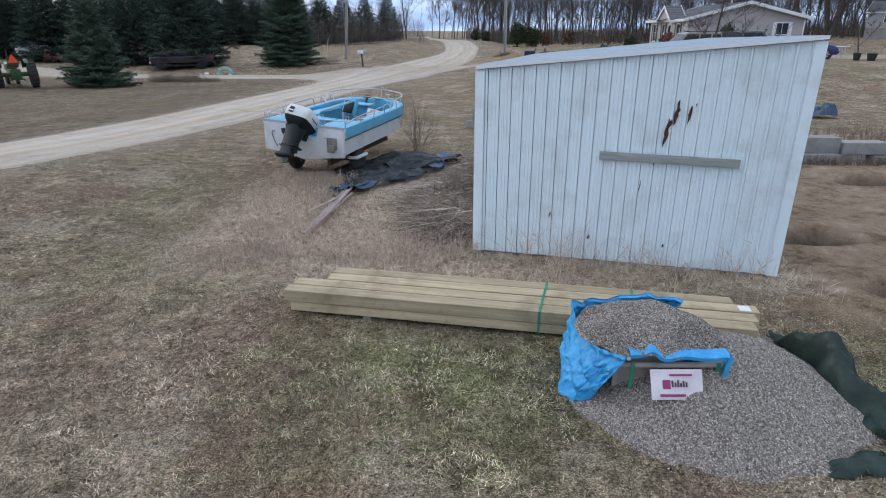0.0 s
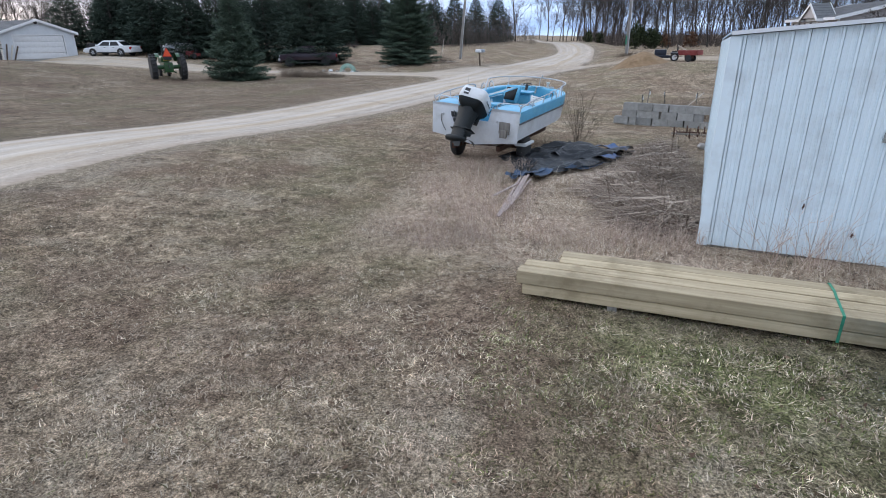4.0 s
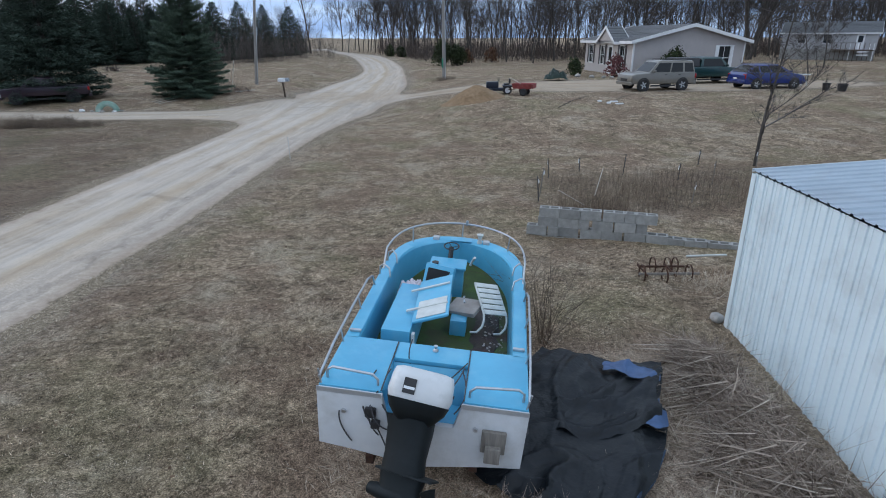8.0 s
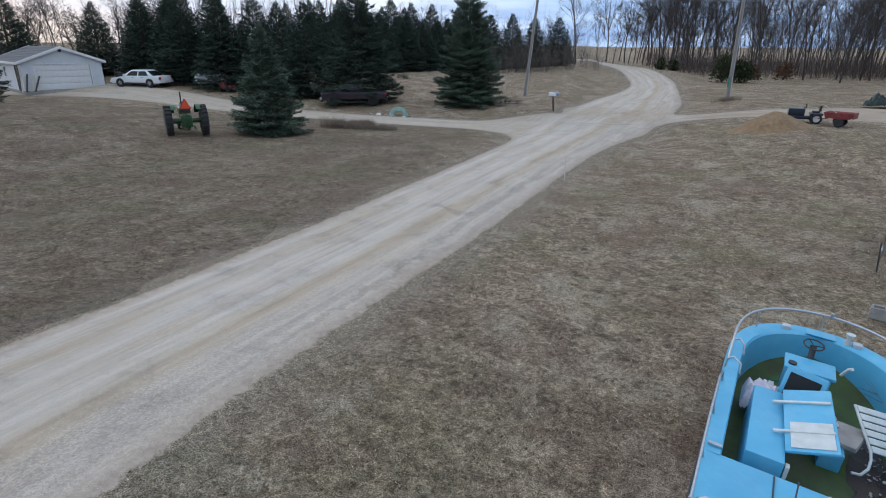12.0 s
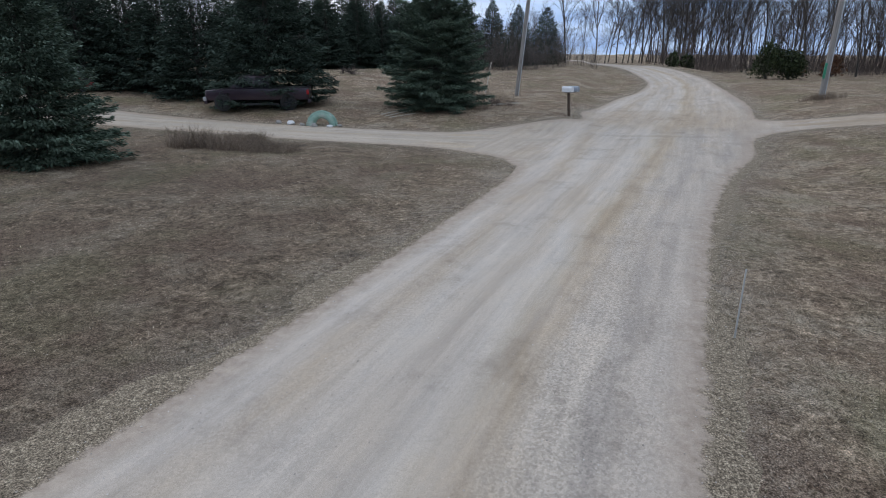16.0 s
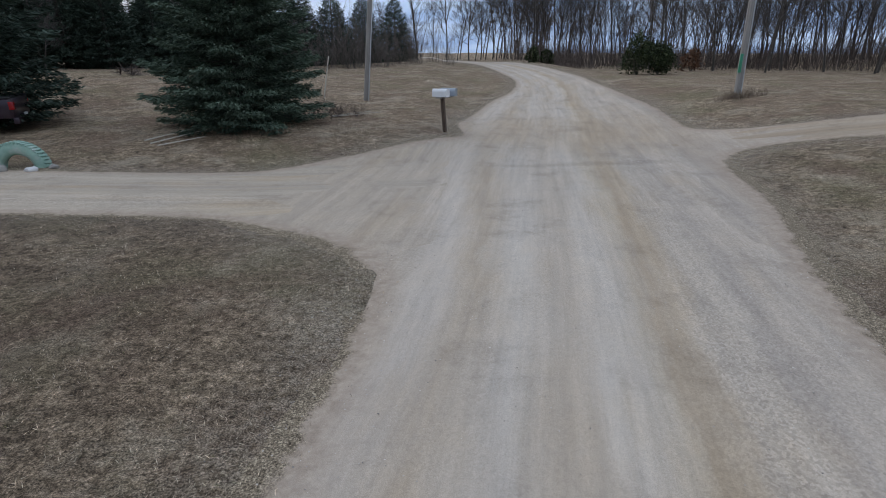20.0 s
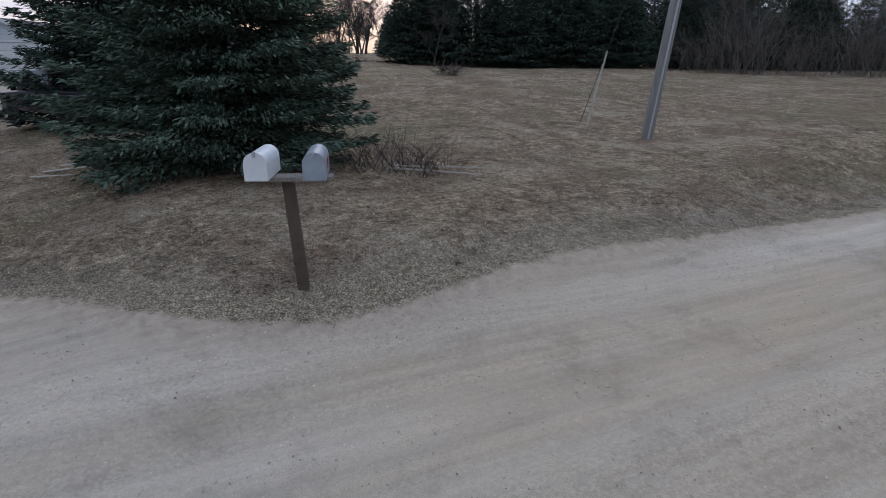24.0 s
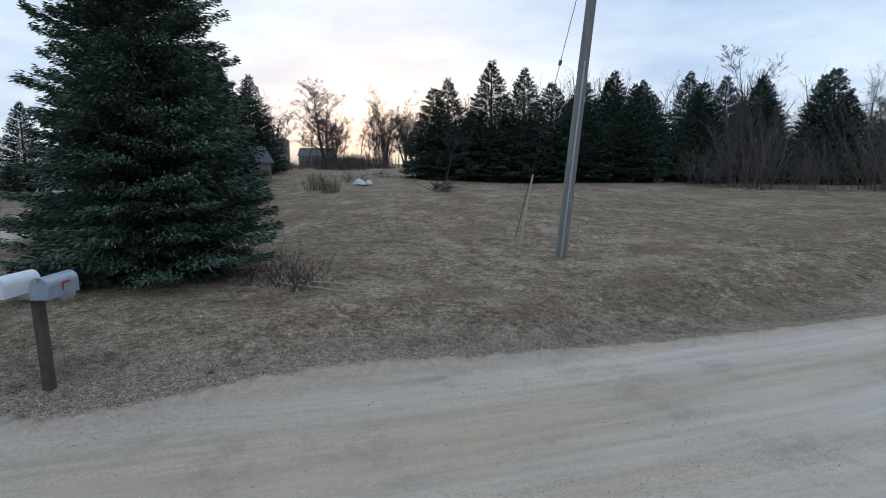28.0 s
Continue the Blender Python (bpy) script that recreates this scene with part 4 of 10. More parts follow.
ROAD = [(-14.3, -60, 2.4), (-13.6, -20, 2.4), (-13.0, 0, 2.35), (-12.45, 10, 2.3), (-11.78, 18, 2.3), (-10.45, 26, 2.4), (-8.62, 36, 2.45), (-7.45, 42, 2.8),
        (-6.4, 48, 3.5), (-5.4, 53, 3.8), (-4.5, 57, 4.1), (-3.7, 61, 4.1), (-2.9, 66, 3.7), (-1.8, 72, 2.9), (-1.0, 80, 2.35), (-1.6, 91, 2.2), (-2.6, 102, 2.1),
        (-4.8, 119, 2.0), (-9.5, 138, 2.0), (-20, 160, 2.0), (-60, 190, 2.0)]
DRIVE_W = [(-8.2, 47.0, 4.6), (-10.6, 46.8, 3.4), (-13.5, 46.5, 2.1), (-18, 46.7, 1.9), (-24, 47.4, 1.8), (-31, 48.7, 1.8), (-38, 50.2, 2.0), (-45, 51.2, 2.6), (-52, 51.0, 3.2), (-60, 49.5, 2.0)]
DRIVE_E = [(-3.6, 52.2, 2.4), (-0.8, 51.9, 1.5), (1.6, 51.2, 1.4), (4.2, 50.2, 1.9), (7.5, 50.2, 3.2), (11.5, 50.4, 4.4), (16.5, 50.2, 4.9), (22, 49.6, 4.6), (29, 49.2, 3.2), (34, 49.6, 2.0)]


def way_distance(x, y, knots):
    """Signed metres outside a way's edge, for arrays."""
    best = np.full(np.shape(x), 1e9)
    for p in curve_points(knots, 0.75):
        best = np.minimum(best, np.hypot(x - p.x, y - p.y) - p.z)
    return best


def gravel_edge(x, y):
    """Metres outside the gravel, with the corners where the drives meet the road rounded off."""
    k = 0.85
    d = [way_distance(x, y, w) for w in (ROAD, DRIVE_W, DRIVE_E)]
    low = np.minimum(d[0], np.minimum(d[1], d[2]))
    # a tongue of grass reaches out round the mailboxes
    return low - k * np.log(sum(np.exp(-(q - low) / k) for q in d)) + 0.55 * np.exp(-((x + 8.8) ** 2 + (y - 53.0) ** 2) / 3.6)


def margin_of(va):
    """0 on the open gravel to 1 where the verge takes over."""
    return np.clip((gravel_edge(va[:, 0], va[:, 1]) + 0.75) / 1.15, 0, 1)


def finish_way(name, verts, faces, along, material, label):
    me = bpy.data.meshes.new(name)
    me.from_pydata(verts, [], faces)
    at = me.attributes.new("along", "FLOAT_VECTOR", "POINT")
    at.data.foreach_set("vector", np.array(along, dtype=np.float32).ravel())
    at = me.attributes.new("margin", "FLOAT", "POINT")
    at.data.foreach_set("value", margin_of(np.array(verts)).astype(np.float32))
    me.shade_smooth()
    me.materials.append(M[material])
    return tagged(new(name, me), label, "road", kind="structure")


def apron(name, label):
    """The fan of gravel where the drives join the road, in one sheet with the road's own lanes."""
    pts = curve_points(ROAD, 0.5)
    px = np.array([p.x for p in pts]); py = np.array([p.y for p in pts]); pw = np.array([p.z for p in pts])
    run = np.concatenate([[0], np.cumsum(np.hypot(np.diff(px), np.diff(py)))])
    xs, ys = np.arange(-17, 3.01, 0.3), np.arange(40, 60.01, 0.3)
    gx, gy = np.meshgrid(xs, ys)
    edge, dr = gravel_edge(gx, gy), way_distance(gx, gy, ROAD)
    near = np.argmin((gx[..., None] - px) ** 2 + (gy[..., None] - py) ** 2, axis=-1)
    tx, ty = np.gradient(px), np.gradient(py)
    tl = np.hypot(tx, ty)
    u = ((gx - px[near]) * ty[near] - (gy - py[near]) * tx[near]) / tl[near]
    z = land_np(gx, gy) + 0.034 - 0.016 * np.clip(dr - 1.2, 0, 5) + 0.010 * np.sin(gx * 2.3 + gy) * np.sin(gy * 1.9)
    z -= 0.20 * np.clip(-dr - 0.7, 0, 1) + 0.12 * np.clip(edge + 0.05, 0, 1) + 0.10 * np.clip((43.0 - gy) / 2, 0, 1) + 0.10 * np.clip((gy - 57.5) / 2, 0, 1)
    along = np.stack([u, run[near], np.clip(u / pw[near], -1.1, 1.1)], -1).reshape(-1, 3)
    w = len(xs)
    faces = [(j * w + i, j * w + i + 1, (j + 1) * w + i + 1, (j + 1) * w + i) for j in range(len(ys) - 1) for i in range(w - 1) if edge[j, i] < 0.9 and -2.0 < dr[j, i] < 5.0]
    return finish_way(name, np.stack([gx, gy, z], -1).reshape(-1, 3).tolist(), faces, along, "road", label)


def way(name, knots, material, label, step, across, rise, seed, ragged):
    r = np.random.default_rng(seed)
    pts = curve_points(knots, step)
    n = len(pts)
    wob = np.convolve(r.normal(0, 1, n + 40), np.ones(9) / 9, "same")[20:-20], np.convolve(r.normal(0, 1, n + 40), np.ones(9) / 9, "same")[20:-20]
    verts, along, run = [], [], 0.0
    for i, p in enumerate(pts):
        d = (pts[min(i + 1, n - 1)] - pts[max(i - 1, 0)]).to_2d().normalized()
        side = Vector((d.y, -d.x))
        if i:
            run += (p - pts[i - 1]).to_2d().length
        for j in range(across + 1):
            u = 2 * j / across - 1
            e = ragged * (wob[0][i] if u < 0 else wob[1][i]) + 0.40
            q = p.to_2d() + side * (u * p.z + math.copysign(e * abs(u) ** 6, u))
            z = land(q.x, q.y) + rise * (1 - abs(u) ** 6) - 0.02 * abs(u) ** 8 + 0.012 * math.sin(u * 9 + 1)* (1 - u * u)
            verts.append((q.x, q.y, z))
            along.append((u * p.z, run, u))
    w = across + 1
    faces = [(a * w + b, a * w + b + 1, (a + 1) * w + b + 1, (a + 1) * w + b) for a in range(n - 1) for b in range(across)]
    return finish_way(name, verts, faces, along, material, label)


def spaced(stops):
    """Coordinates from (start, end, step) stretches."""
    out = []
    for a, b, s in stops:
        out += list(np.arange(a, b - s * 0.5, s))
    return np.array(out + [stops[-1][1]])


def inside(x, lo, hi, soft):
    return np.clip((x - lo) / soft, 0, 1) * np.clip((hi - x) / soft, 0, 1)


# dug holes in the bare sand east of the shed: x, y, half length, depth
PITS = ((5.12, 10.55, 0.50, 0.45), (8.25, 14.05, 0.62, 0.40), (5.25, 8.75, 0.45, 0.40))


def build_ground():
    xs = spaced([(-900, -200, 70), (-200, -70, 10), (-70, -20, 2.0), (-20, 3.4, 0.3), (3.4, 9, 0.13), (9, 36, 0.6), (36, 48, 1.2), (48, 160, 8), (160, 900, 74)])
    ys = spaced([(-900, -60, 60), (-60, -4, 4), (-4, 8, 0.35), (8, 14.8, 0.12), (14.8, 68, 0.35), (68, 130, 2.0), (130, 260, 10), (260, 1000, 74)])
    gx, gy = np.meshgrid(xs, ys)
    z = land_np(gx, gy) + lumps(gx, gy)
    droad = gravel_edge(gx, gy)
    z -= 0.05 * np.clip(0.1 - droad, 0, 1)
    # the dug pits in the bare sand east of the shed
    for px, py, pr, pd in PITS:
        z -= pd * np.exp(-(((gx - px) / pr) ** 2 + ((gy - py) / (pr * 0.45)) ** 2) ** 2)
        z += 0.10 * np.exp(-(((gx - px - 0.2) / (pr * 1.5)) ** 2 + ((gy - py - pr * 0.9) / (pr * 0.5)) ** 2))
    sand = inside(gx, 3.4, 14, 0.9) * inside(gy, 7.4, 19.5, 1.0)
    green = inside(gx, -2.2, 1.4, 1.2) * inside(gy, 5.4, 8.0, 0.9) * 0.88
    green = np.maximum(green, inside(gx, 2.4, 6.0, 1.0) * inside(gy, 5.6, 8.2, 0.8) * 0.6)
    dull = 0.75 * np.clip((gy - 9) / 22, 0, 1) + 0.25 * np.clip((-gx - 6) / 8, 0, 1) * np.clip((gy - 6) / 10, 0, 1) + 0.45 * np.clip((-gx - 3.0) / 3.5, 0, 1) * np.clip((14 - gy) / 6, 0, 1)
    verge = 0.6 * np.clip(1 - droad / 1.3, 0, 1) ** 1.3
    soil_pit_shade = inside(gx, 0.4, 13, 1.5) * inside(gy, 22.0, 29.0, 1.6) * 0.32
    soil_pit_shade = np.maximum(soil_pit_shade, inside(gx, -1.6, 1.4, 0.6) * inside(gy, 10.0, 16.0, 0.8) * 0.34)
    soil_pit_shade = np.maximum(soil_pit_shade, inside(gx, -23.0, -17.4, 0.6) * inside(gy, 43.0, 44.4, 0.5) * 0.8)
    # browner thatch west of the road
    soil_pit_shade = np.maximum(soil_pit_shade, 0.33 * np.clip((-gx - 10.5) / 3, 0, 1) * np.clip((gy - 6) / 8, 0, 1) * np.clip((47 - gy) / 1.5, 0, 1))
    # the dark inside of each pit: shade put into the ground colour
    for px, py, pr, pd in PITS:
        soil_pit_shade = np.maximum(soil_pit_shade, np.exp(-(((gx - px) / (pr * 1.05)) ** 2 + ((gy - py) / (pr * 0.5)) ** 2) ** 2))
    me = bpy.data.meshes.new("ground")
    nx, ny = len(xs), len(ys)
    verts = np.stack([gx, gy, z], -1).reshape(-1, 3)
    idx = np.arange(nx * ny).reshape(ny, nx)
    faces = np.stack([idx[:-1, :-1], idx[:-1, 1:], idx[1:, 1:], idx[1:, :-1]], -1).reshape(-1, 4)
    me.from_pydata(verts.tolist(), [], faces.tolist())
    at = me.attributes.new("cover", "FLOAT_COLOR", "POINT")
    at.data.foreach_set("color", np.stack([sand, green, verge, np.ones_like(sand)], -1).astype(np.float32).ravel())
    at = me.attributes.new("soil_pit_shade", "FLOAT", "POINT")
    at.data.foreach_set("value", soil_pit_shade.astype(np.float32).ravel())
    at = me.attributes.new("matted", "FLOAT", "POINT")
    at.data.foreach_set("value", np.maximum(inside(gx, -4.8, 1.2, 1.0) * inside(gy, 8.6, 16.9, 0.9), inside(gx, -2.6, 4.4, 0.5) * inside(gy, 8.5, 9.9, 0.4)).astype(np.float32).ravel())
    at = me.attributes.new("dull", "FLOAT", "POINT")
    at.data.foreach_set("value", dull.astype(np.float32).ravel())
    me.shade_smooth()
    me.materials.append(M["lawn"])
    return tagged(new("ground", me), "dry brown winter lawn with bare sandy patches", "ground", kind="structure")


build_ground()
way("road", ROAD, "road", "pale rutted gravel road curving uphill to the woods", 0.35, 28, 0.045, 3, 0.5)
way("drive_west", DRIVE_W, "drive", "pale gravel driveway leading to the garage", 0.4, 14, 0.022, 4, 0.4)
way("drive_east", DRIVE_E, "dirt_drive", "tan gravel driveway leading to the beige house", 0.4, 14, 0.022, 5, 0.4)
apron("road_apron", "fan of pale gravel where the driveways join the road")

# ---- the steel shed ----
def build_shed():
    L, W = 3.87, 7.2                  # south wall, west wall
    HW, HE = 2.50, 2.84               # eaves on the low west and the high east side
    shed = thing("shed", "white ribbed steel shed with a sloping roof and rust tears", "shed", pose(0.01, 9.93, 0.27, -1.0, 0, -12.4))
    rib = 0.229                       # of the long walls
    end_rib = 0.1524                  # of the two end walls

    def panel(length, z0, tops, side):
        """Ribbed sheet from u=0 to length along local x, facing -y; tops(u) gives its height."""
        s = Shape()
        prof, u = [], 0.0
        # end: 30 to 40 mm slots are added beside each rib for its shadow lines
        end = ((0.0, 0.0), (0.028, 0.0), (0.031, 0.003), (0.040, 0.003), (0.043, 0.0), (0.070, 0.0), (0.073, 0.003), (0.082, 0.003), (0.085, 0.0), (0.0995, 0.0), (0.100, -0.030), (0.1045, -0.030), (0.105, 0.018), (0.126, 0.018), (0.1265, -0.040), (0.1395, -0.040), (0.140, 0.0))
        long = ((0.0, 0.0), (0.075, 0.0), (0.080, 0.020), (0.107, 0.020), (0.112, 0.0), (0.165, 0.0), (0.169, 0.008), (0.181, 0.008), (0.185, 0.0))
        while u < length - 1e-4:
            for du, d in end if side else long:
                if u + du <= length:
                    prof.append((u + du, d))
            u += end_rib if side else rib
        prof.append((length, 0.0))
        lo = [(a, -d, z0 - (0.0 if i % 2 else 0.004)) for i, (a, d) in enumerate(prof)]
        hi = [(a, -d, tops(a)) for a, d in prof]
        s.loft([lo, hi], closed=False, caps=False)
        return s

    widths = [0.9144] * 4 + [L - 4 * 0.9144]
    u = 0.0
    for w in widths:
        a = u
        put("wall_panel", panel(w, 0.02, lambda q, a=a: HW + (HE - HW) * (a + q) / L - 0.02, 1), "shed_metal", shed, m=pose(u, 0, 0), thick=-0.003)
        put("wall_panel", panel(w, 0.02, lambda q, a=a, w=w: HE - (HE - HW) * (a + q) / L - 0.02, 0), "shed_metal", shed, m=pose(L - u, W, 0, 0, 0, 180), thick=-0.003)
        u += w
    for side in (0, 1):
        u = 0.0
        for i in range(9):
            w = min(0.916, W - u)
            if w < 0.05:
                break
            h = (HE if side else HW) - 0.02
            m = pose(L, u, 0, 0, 0, 90) if side else pose(0, u + w, 0, 0, 0, -90)
            put("wall_panel", panel(w, 0.02, lambda q, h=h: h, 0), "shed_metal", shed, m=m, thick=-0.003)
            u += w
    for x, y, h in ((0, 0, HW), (L, 0, HE), (L, W, HE), (0, W, HW)):
        s = Shape()
        sx, sy = (1 if x else -1), (1 if y else -1)
        s.box((min(x - sx * 0.09, x + sx * 0.034), min(y + sy * 0.034, y + sy * 0.031), 0.01), (max(x - sx * 0.09, x + sx * 0.034), max(y + sy * 0.034, y + sy * 0.031), h - 0.03))
        s.box((min(x + sx * 0.034, x + sx * 0.031), min(y - sy * 0.09, y + sy * 0.031), 0.01), (max(x + sx * 0.034, x + sx * 0.031), max(y - sy * 0.09, y + sy * 0.031), h - 0.03))
        put("corner_trim", s, "shed_metal", shed)
    # sill timbers that show under the sheets
    put("sill_beam", Shape().box((0.02, 0.03, -0.12), (L - 0.02, 0.14, 0.06)), "post_wood", shed, bevel=0.01)
    put("sill_beam", Shape().box((0.03, 0.15, -0.12), (0.14, W - 0.02, 0.06)), "post_wood", shed, bevel=0.01)
    # roof sheets: ribs run down the slope
    tilt = math.atan2(HE - HW, L)
    over, run = 0.025, L + 0.05
    for i in range(9):
        y0 = -0.06 + i * 0.815
        s, prof, v = Shape(), [], 0.0
        while v < 0.815 - 1e-4:
            for dv, d in ((0, 0), (0.10, 0), (0.118, 0.02), (0.150, 0.02), (0.168, 0)):
                if v + dv <= 0.815:
                    prof.append((v + dv, d))
            v += 0.2113
        prof.append((0.82, 0.0))
        rings = [[(q, y0 + a, d + 0.004 * (i % 2)) for a, d in prof] for q in (0.0, run / 2, run)]
        s.loft(rings, closed=False, caps=False)
        put("roof_sheet", s, "roof_metal", shed, thick=0.003, m=Matrix.Translation((-over, 0, HW + 0.01 - over * math.tan(tilt))) @ pose(0, 0, 0, 0, -math.degrees(tilt), 0))
    # folded drip edge along both ends of the roof
    for y in (-0.070, W + 0.058):
        rise = over * math.tan(tilt)
        put("roof_edge_trim", Shape().prism([(-over, HW - 0.012 - rise), (L + over, HE - 0.012 + rise), (L + over, HE + 0.030 + rise), (-over, HW + 0.030 - rise)], y, y + 0.012, "y"), "fascia", shed)
    # weathered board nailed across the south wall
    put("board", Shape().box((0, -0.070, -0.052), (1.64, -0.029, 0.052)), "grey_board", shed, "weathered grey wooden board", bevel=0.006, m=pose(1.60, 0, 1.455, 0, 1.2, 0))
    # torn and rusted places: ragged upright slits
    r = random.Random(3)
    for x, z, h, w in ((2.45, 2.00, 0.30, 0.05), (2.36, 1.76, 0.34, 0.045), (2.60, 1.98, 0.22, 0.03), (2.27, 1.40, 0.12, 0.025), (2.13, 1.08, 0.16, 0.012), (2.40, 1.88, 0.08, 0.03), (1.02, 0.62, 0.08, 0.02), (1.55, 0.34, 0.06, 0.03), (2.50, 0.30, 0.05, 0.03), (2.66, 2.10, 0.05, 0.015)):
        n = 9
        left = [(x - w * 0.5 * math.sin(math.pi * (i + 0.3) / n) * r.uniform(0.3, 1.2) + 0.25 * h * (i / n - 0.5) * 0.5, -0.030, z + h * (i / (n - 1) - 0.5)) for i in range(n)]
        right = [(p[0] + w * math.sin(math.pi * (i + 0.3) / n) * r.uniform(0.5, 1.3), p[1], p[2]) for i, p in enumerate(left)]
        s = Shape()
        s.loft([left, right], closed=False, caps=False)
        put("rust_tear", s, "rust", shed, "dark rusted tear in the sheet", thick=0.002)


build_shed()


# ---- treated timbers, strapped ----
def build_lumber():
    stack = thing("timber_stack", "stack of pale treated pine beams strapped together", "lumber stack", pose(-2.14, 7.93, 0.318, 0, 0.3, -8.6))
    def beam(x0, x1, y, z, w, h):
        s = Shape()
        s.box((0, 0, 0), (x1 - x0, w, h))
        o = put("beam", s, "lumber", stack, bevel=0.006, seg=1, m=pose(x0, y, z, 0, 0, rng.uniform(-0.12, 0.12)))
        for q in (0.0, x1 - x0):
            put("end_grain", Shape().box((q - 0.002, 0.008, 0.008), (q + 0.002, w - 0.008, h - 0.008)), "lumber_end", o)
        return o
    top, z = 0.165, 0.117
    for x0, x1, y in ((0.0, 4.86, 0.0), (0.03, 4.92, 0.185), (0.36, 4.99, 0.375), (0.34, 4.80, 0.60)):
        beam(x0, x1, y, z + (0.0 if y < 0.5 else -0.02), 0.165, 0.135)
    for x0, x1, y in ((0.06, 4.93, 0.012), (0.10, 4.96, 0.20), (0.15, 5.0, 0.40), (0.36, 4.84, 0.605)):
        beam(x0, x1, y, 0.0, 0.165, 0.108)
    for x in (2.80, 3.72):
        s = Shape()
        path = [(x, -0.006, 0.0), (x, -0.006, 0.255), (x + 0.03, 0.38, 0.257), (x + 0.05, 0.55, 0.253), (x + 0.06, 0.77, 0.241), (x + 0.06, 0.773, 0.0)]
        s.loft([[(p[0] - 0.012, p[1], p[2]), (p[0] + 0.012, p[1], p[2])] for p in path], closed=False, caps=False)
        put("strap", s, "green_strap", stack, "green plastic strap", thick=0.002)
    put("paper_label", Shape().box((4.80, 0.39, 0.253), (4.91, 0.50, 0.258)), "white_paper", stack, "white paper label")
    for x in (0.9, 3.9):
        put("spacer", Shape().box((x, 0.02, -0.07), (x + 0.09, 0.74, -0.002)), "post_wood", stack)


build_lumber()


# ---- pea gravel, with the blue tarpaulin and the sign ----
def pile_height(x, y):
    """Height of the spread gravel over the lawn."""
    a = max(0.0, 1 - math.hypot((x - 2.12) / 1.42, (y - 6.72) / 1.32))
    b = max(0.0, 1 - math.hypot((x - 1.6) / 1.15, (y - 6.65) / 1.0))
    k = 0.44 * sm(a) ** 0.9 + 0.12 * sm(b)
    return k + 0.012 * math.sin(9 * x + 4 * y) * (k > 0.02)


def build_gravel():
    s = Shape()
    n = 56
    s.grid(lambda u, v: (0.35 + 3.3 * u, 5.2 + 2.7 * v, land(0.35 + 3.3 * u, 5.2 + 2.7 * v) - 0.03 + pile_height(0.35 + 3.3 * u, 5.2 + 2.7 * v)), n, n)
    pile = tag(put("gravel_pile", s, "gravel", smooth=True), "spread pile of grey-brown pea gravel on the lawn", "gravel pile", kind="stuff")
    # loose stones on it and round its foot
    r = np.random.default_rng(5)
    pts = []
    while len(pts) < 19000:
        x, y = r.uniform(0.35, 3.65), r.uniform(5.2, 7.9)
        k = pile_height(x, y)
        if k > 0.015 or (r.random() < 0.12 and math.hypot((x - 1.98) / 1.75, (y - 6.50) / 1.4) < 1):
            pts.append((x, y, land(x, y) - 0.03 + k + (0.03 if k <= 0.015 else 0.0)))
    for _ in range(7000):
        u, v = r.uniform(-1, 1), r.uniform(-1, 1)
        if u * u + v * v < 1:
            x, y = 1.43 + 0.58 * u, 6.75 + 0.45 * v
            pts.append((x, y, heap_height(x, y)))
    pts = np.array(pts)
    size = r.uniform(0.004, 0.009, len(pts))[:, None, None]
    base = np.array([(1, 0, 0), (-1, 0, 0), (0, 1, 0), (0, -1, 0), (0, 0, 1), (0, 0, -1)], float)
    rot = r.uniform(0.6, 1.25, (len(pts), 6, 1))
    v6 = pts[:, None, :] + base[None] * size * rot
    tri = [(0, 2, 4), (2, 1, 4), (1, 3, 4), (3, 0, 4), (2, 0, 5), (3, 1, 5)]
    verts = v6.reshape(-1, 3)
    faces = (np.arange(len(pts))[:, None, None] * 6 + np.array(tri)[None]).reshape(-1, 3)
    me = bpy.data.meshes.new("loose_gravel")
    me.from_pydata(verts.tolist(), [], faces.tolist())
    me.materials.append(M["stones"])
    ob = new("loose_gravel", me)
    ob.parent = pile
    tagged(ob, "loose pea gravel stones", kind="stuff")


def heap_height(x, y):
    d = math.hypot((x - 1.42) / 0.62, (y - 6.76) / 0.49)
    return 0.80 + 0.21 * max(0.0, 1 - d ** 1.6) + 0.02 * math.sin(x * 11) * math.cos(y * 13)


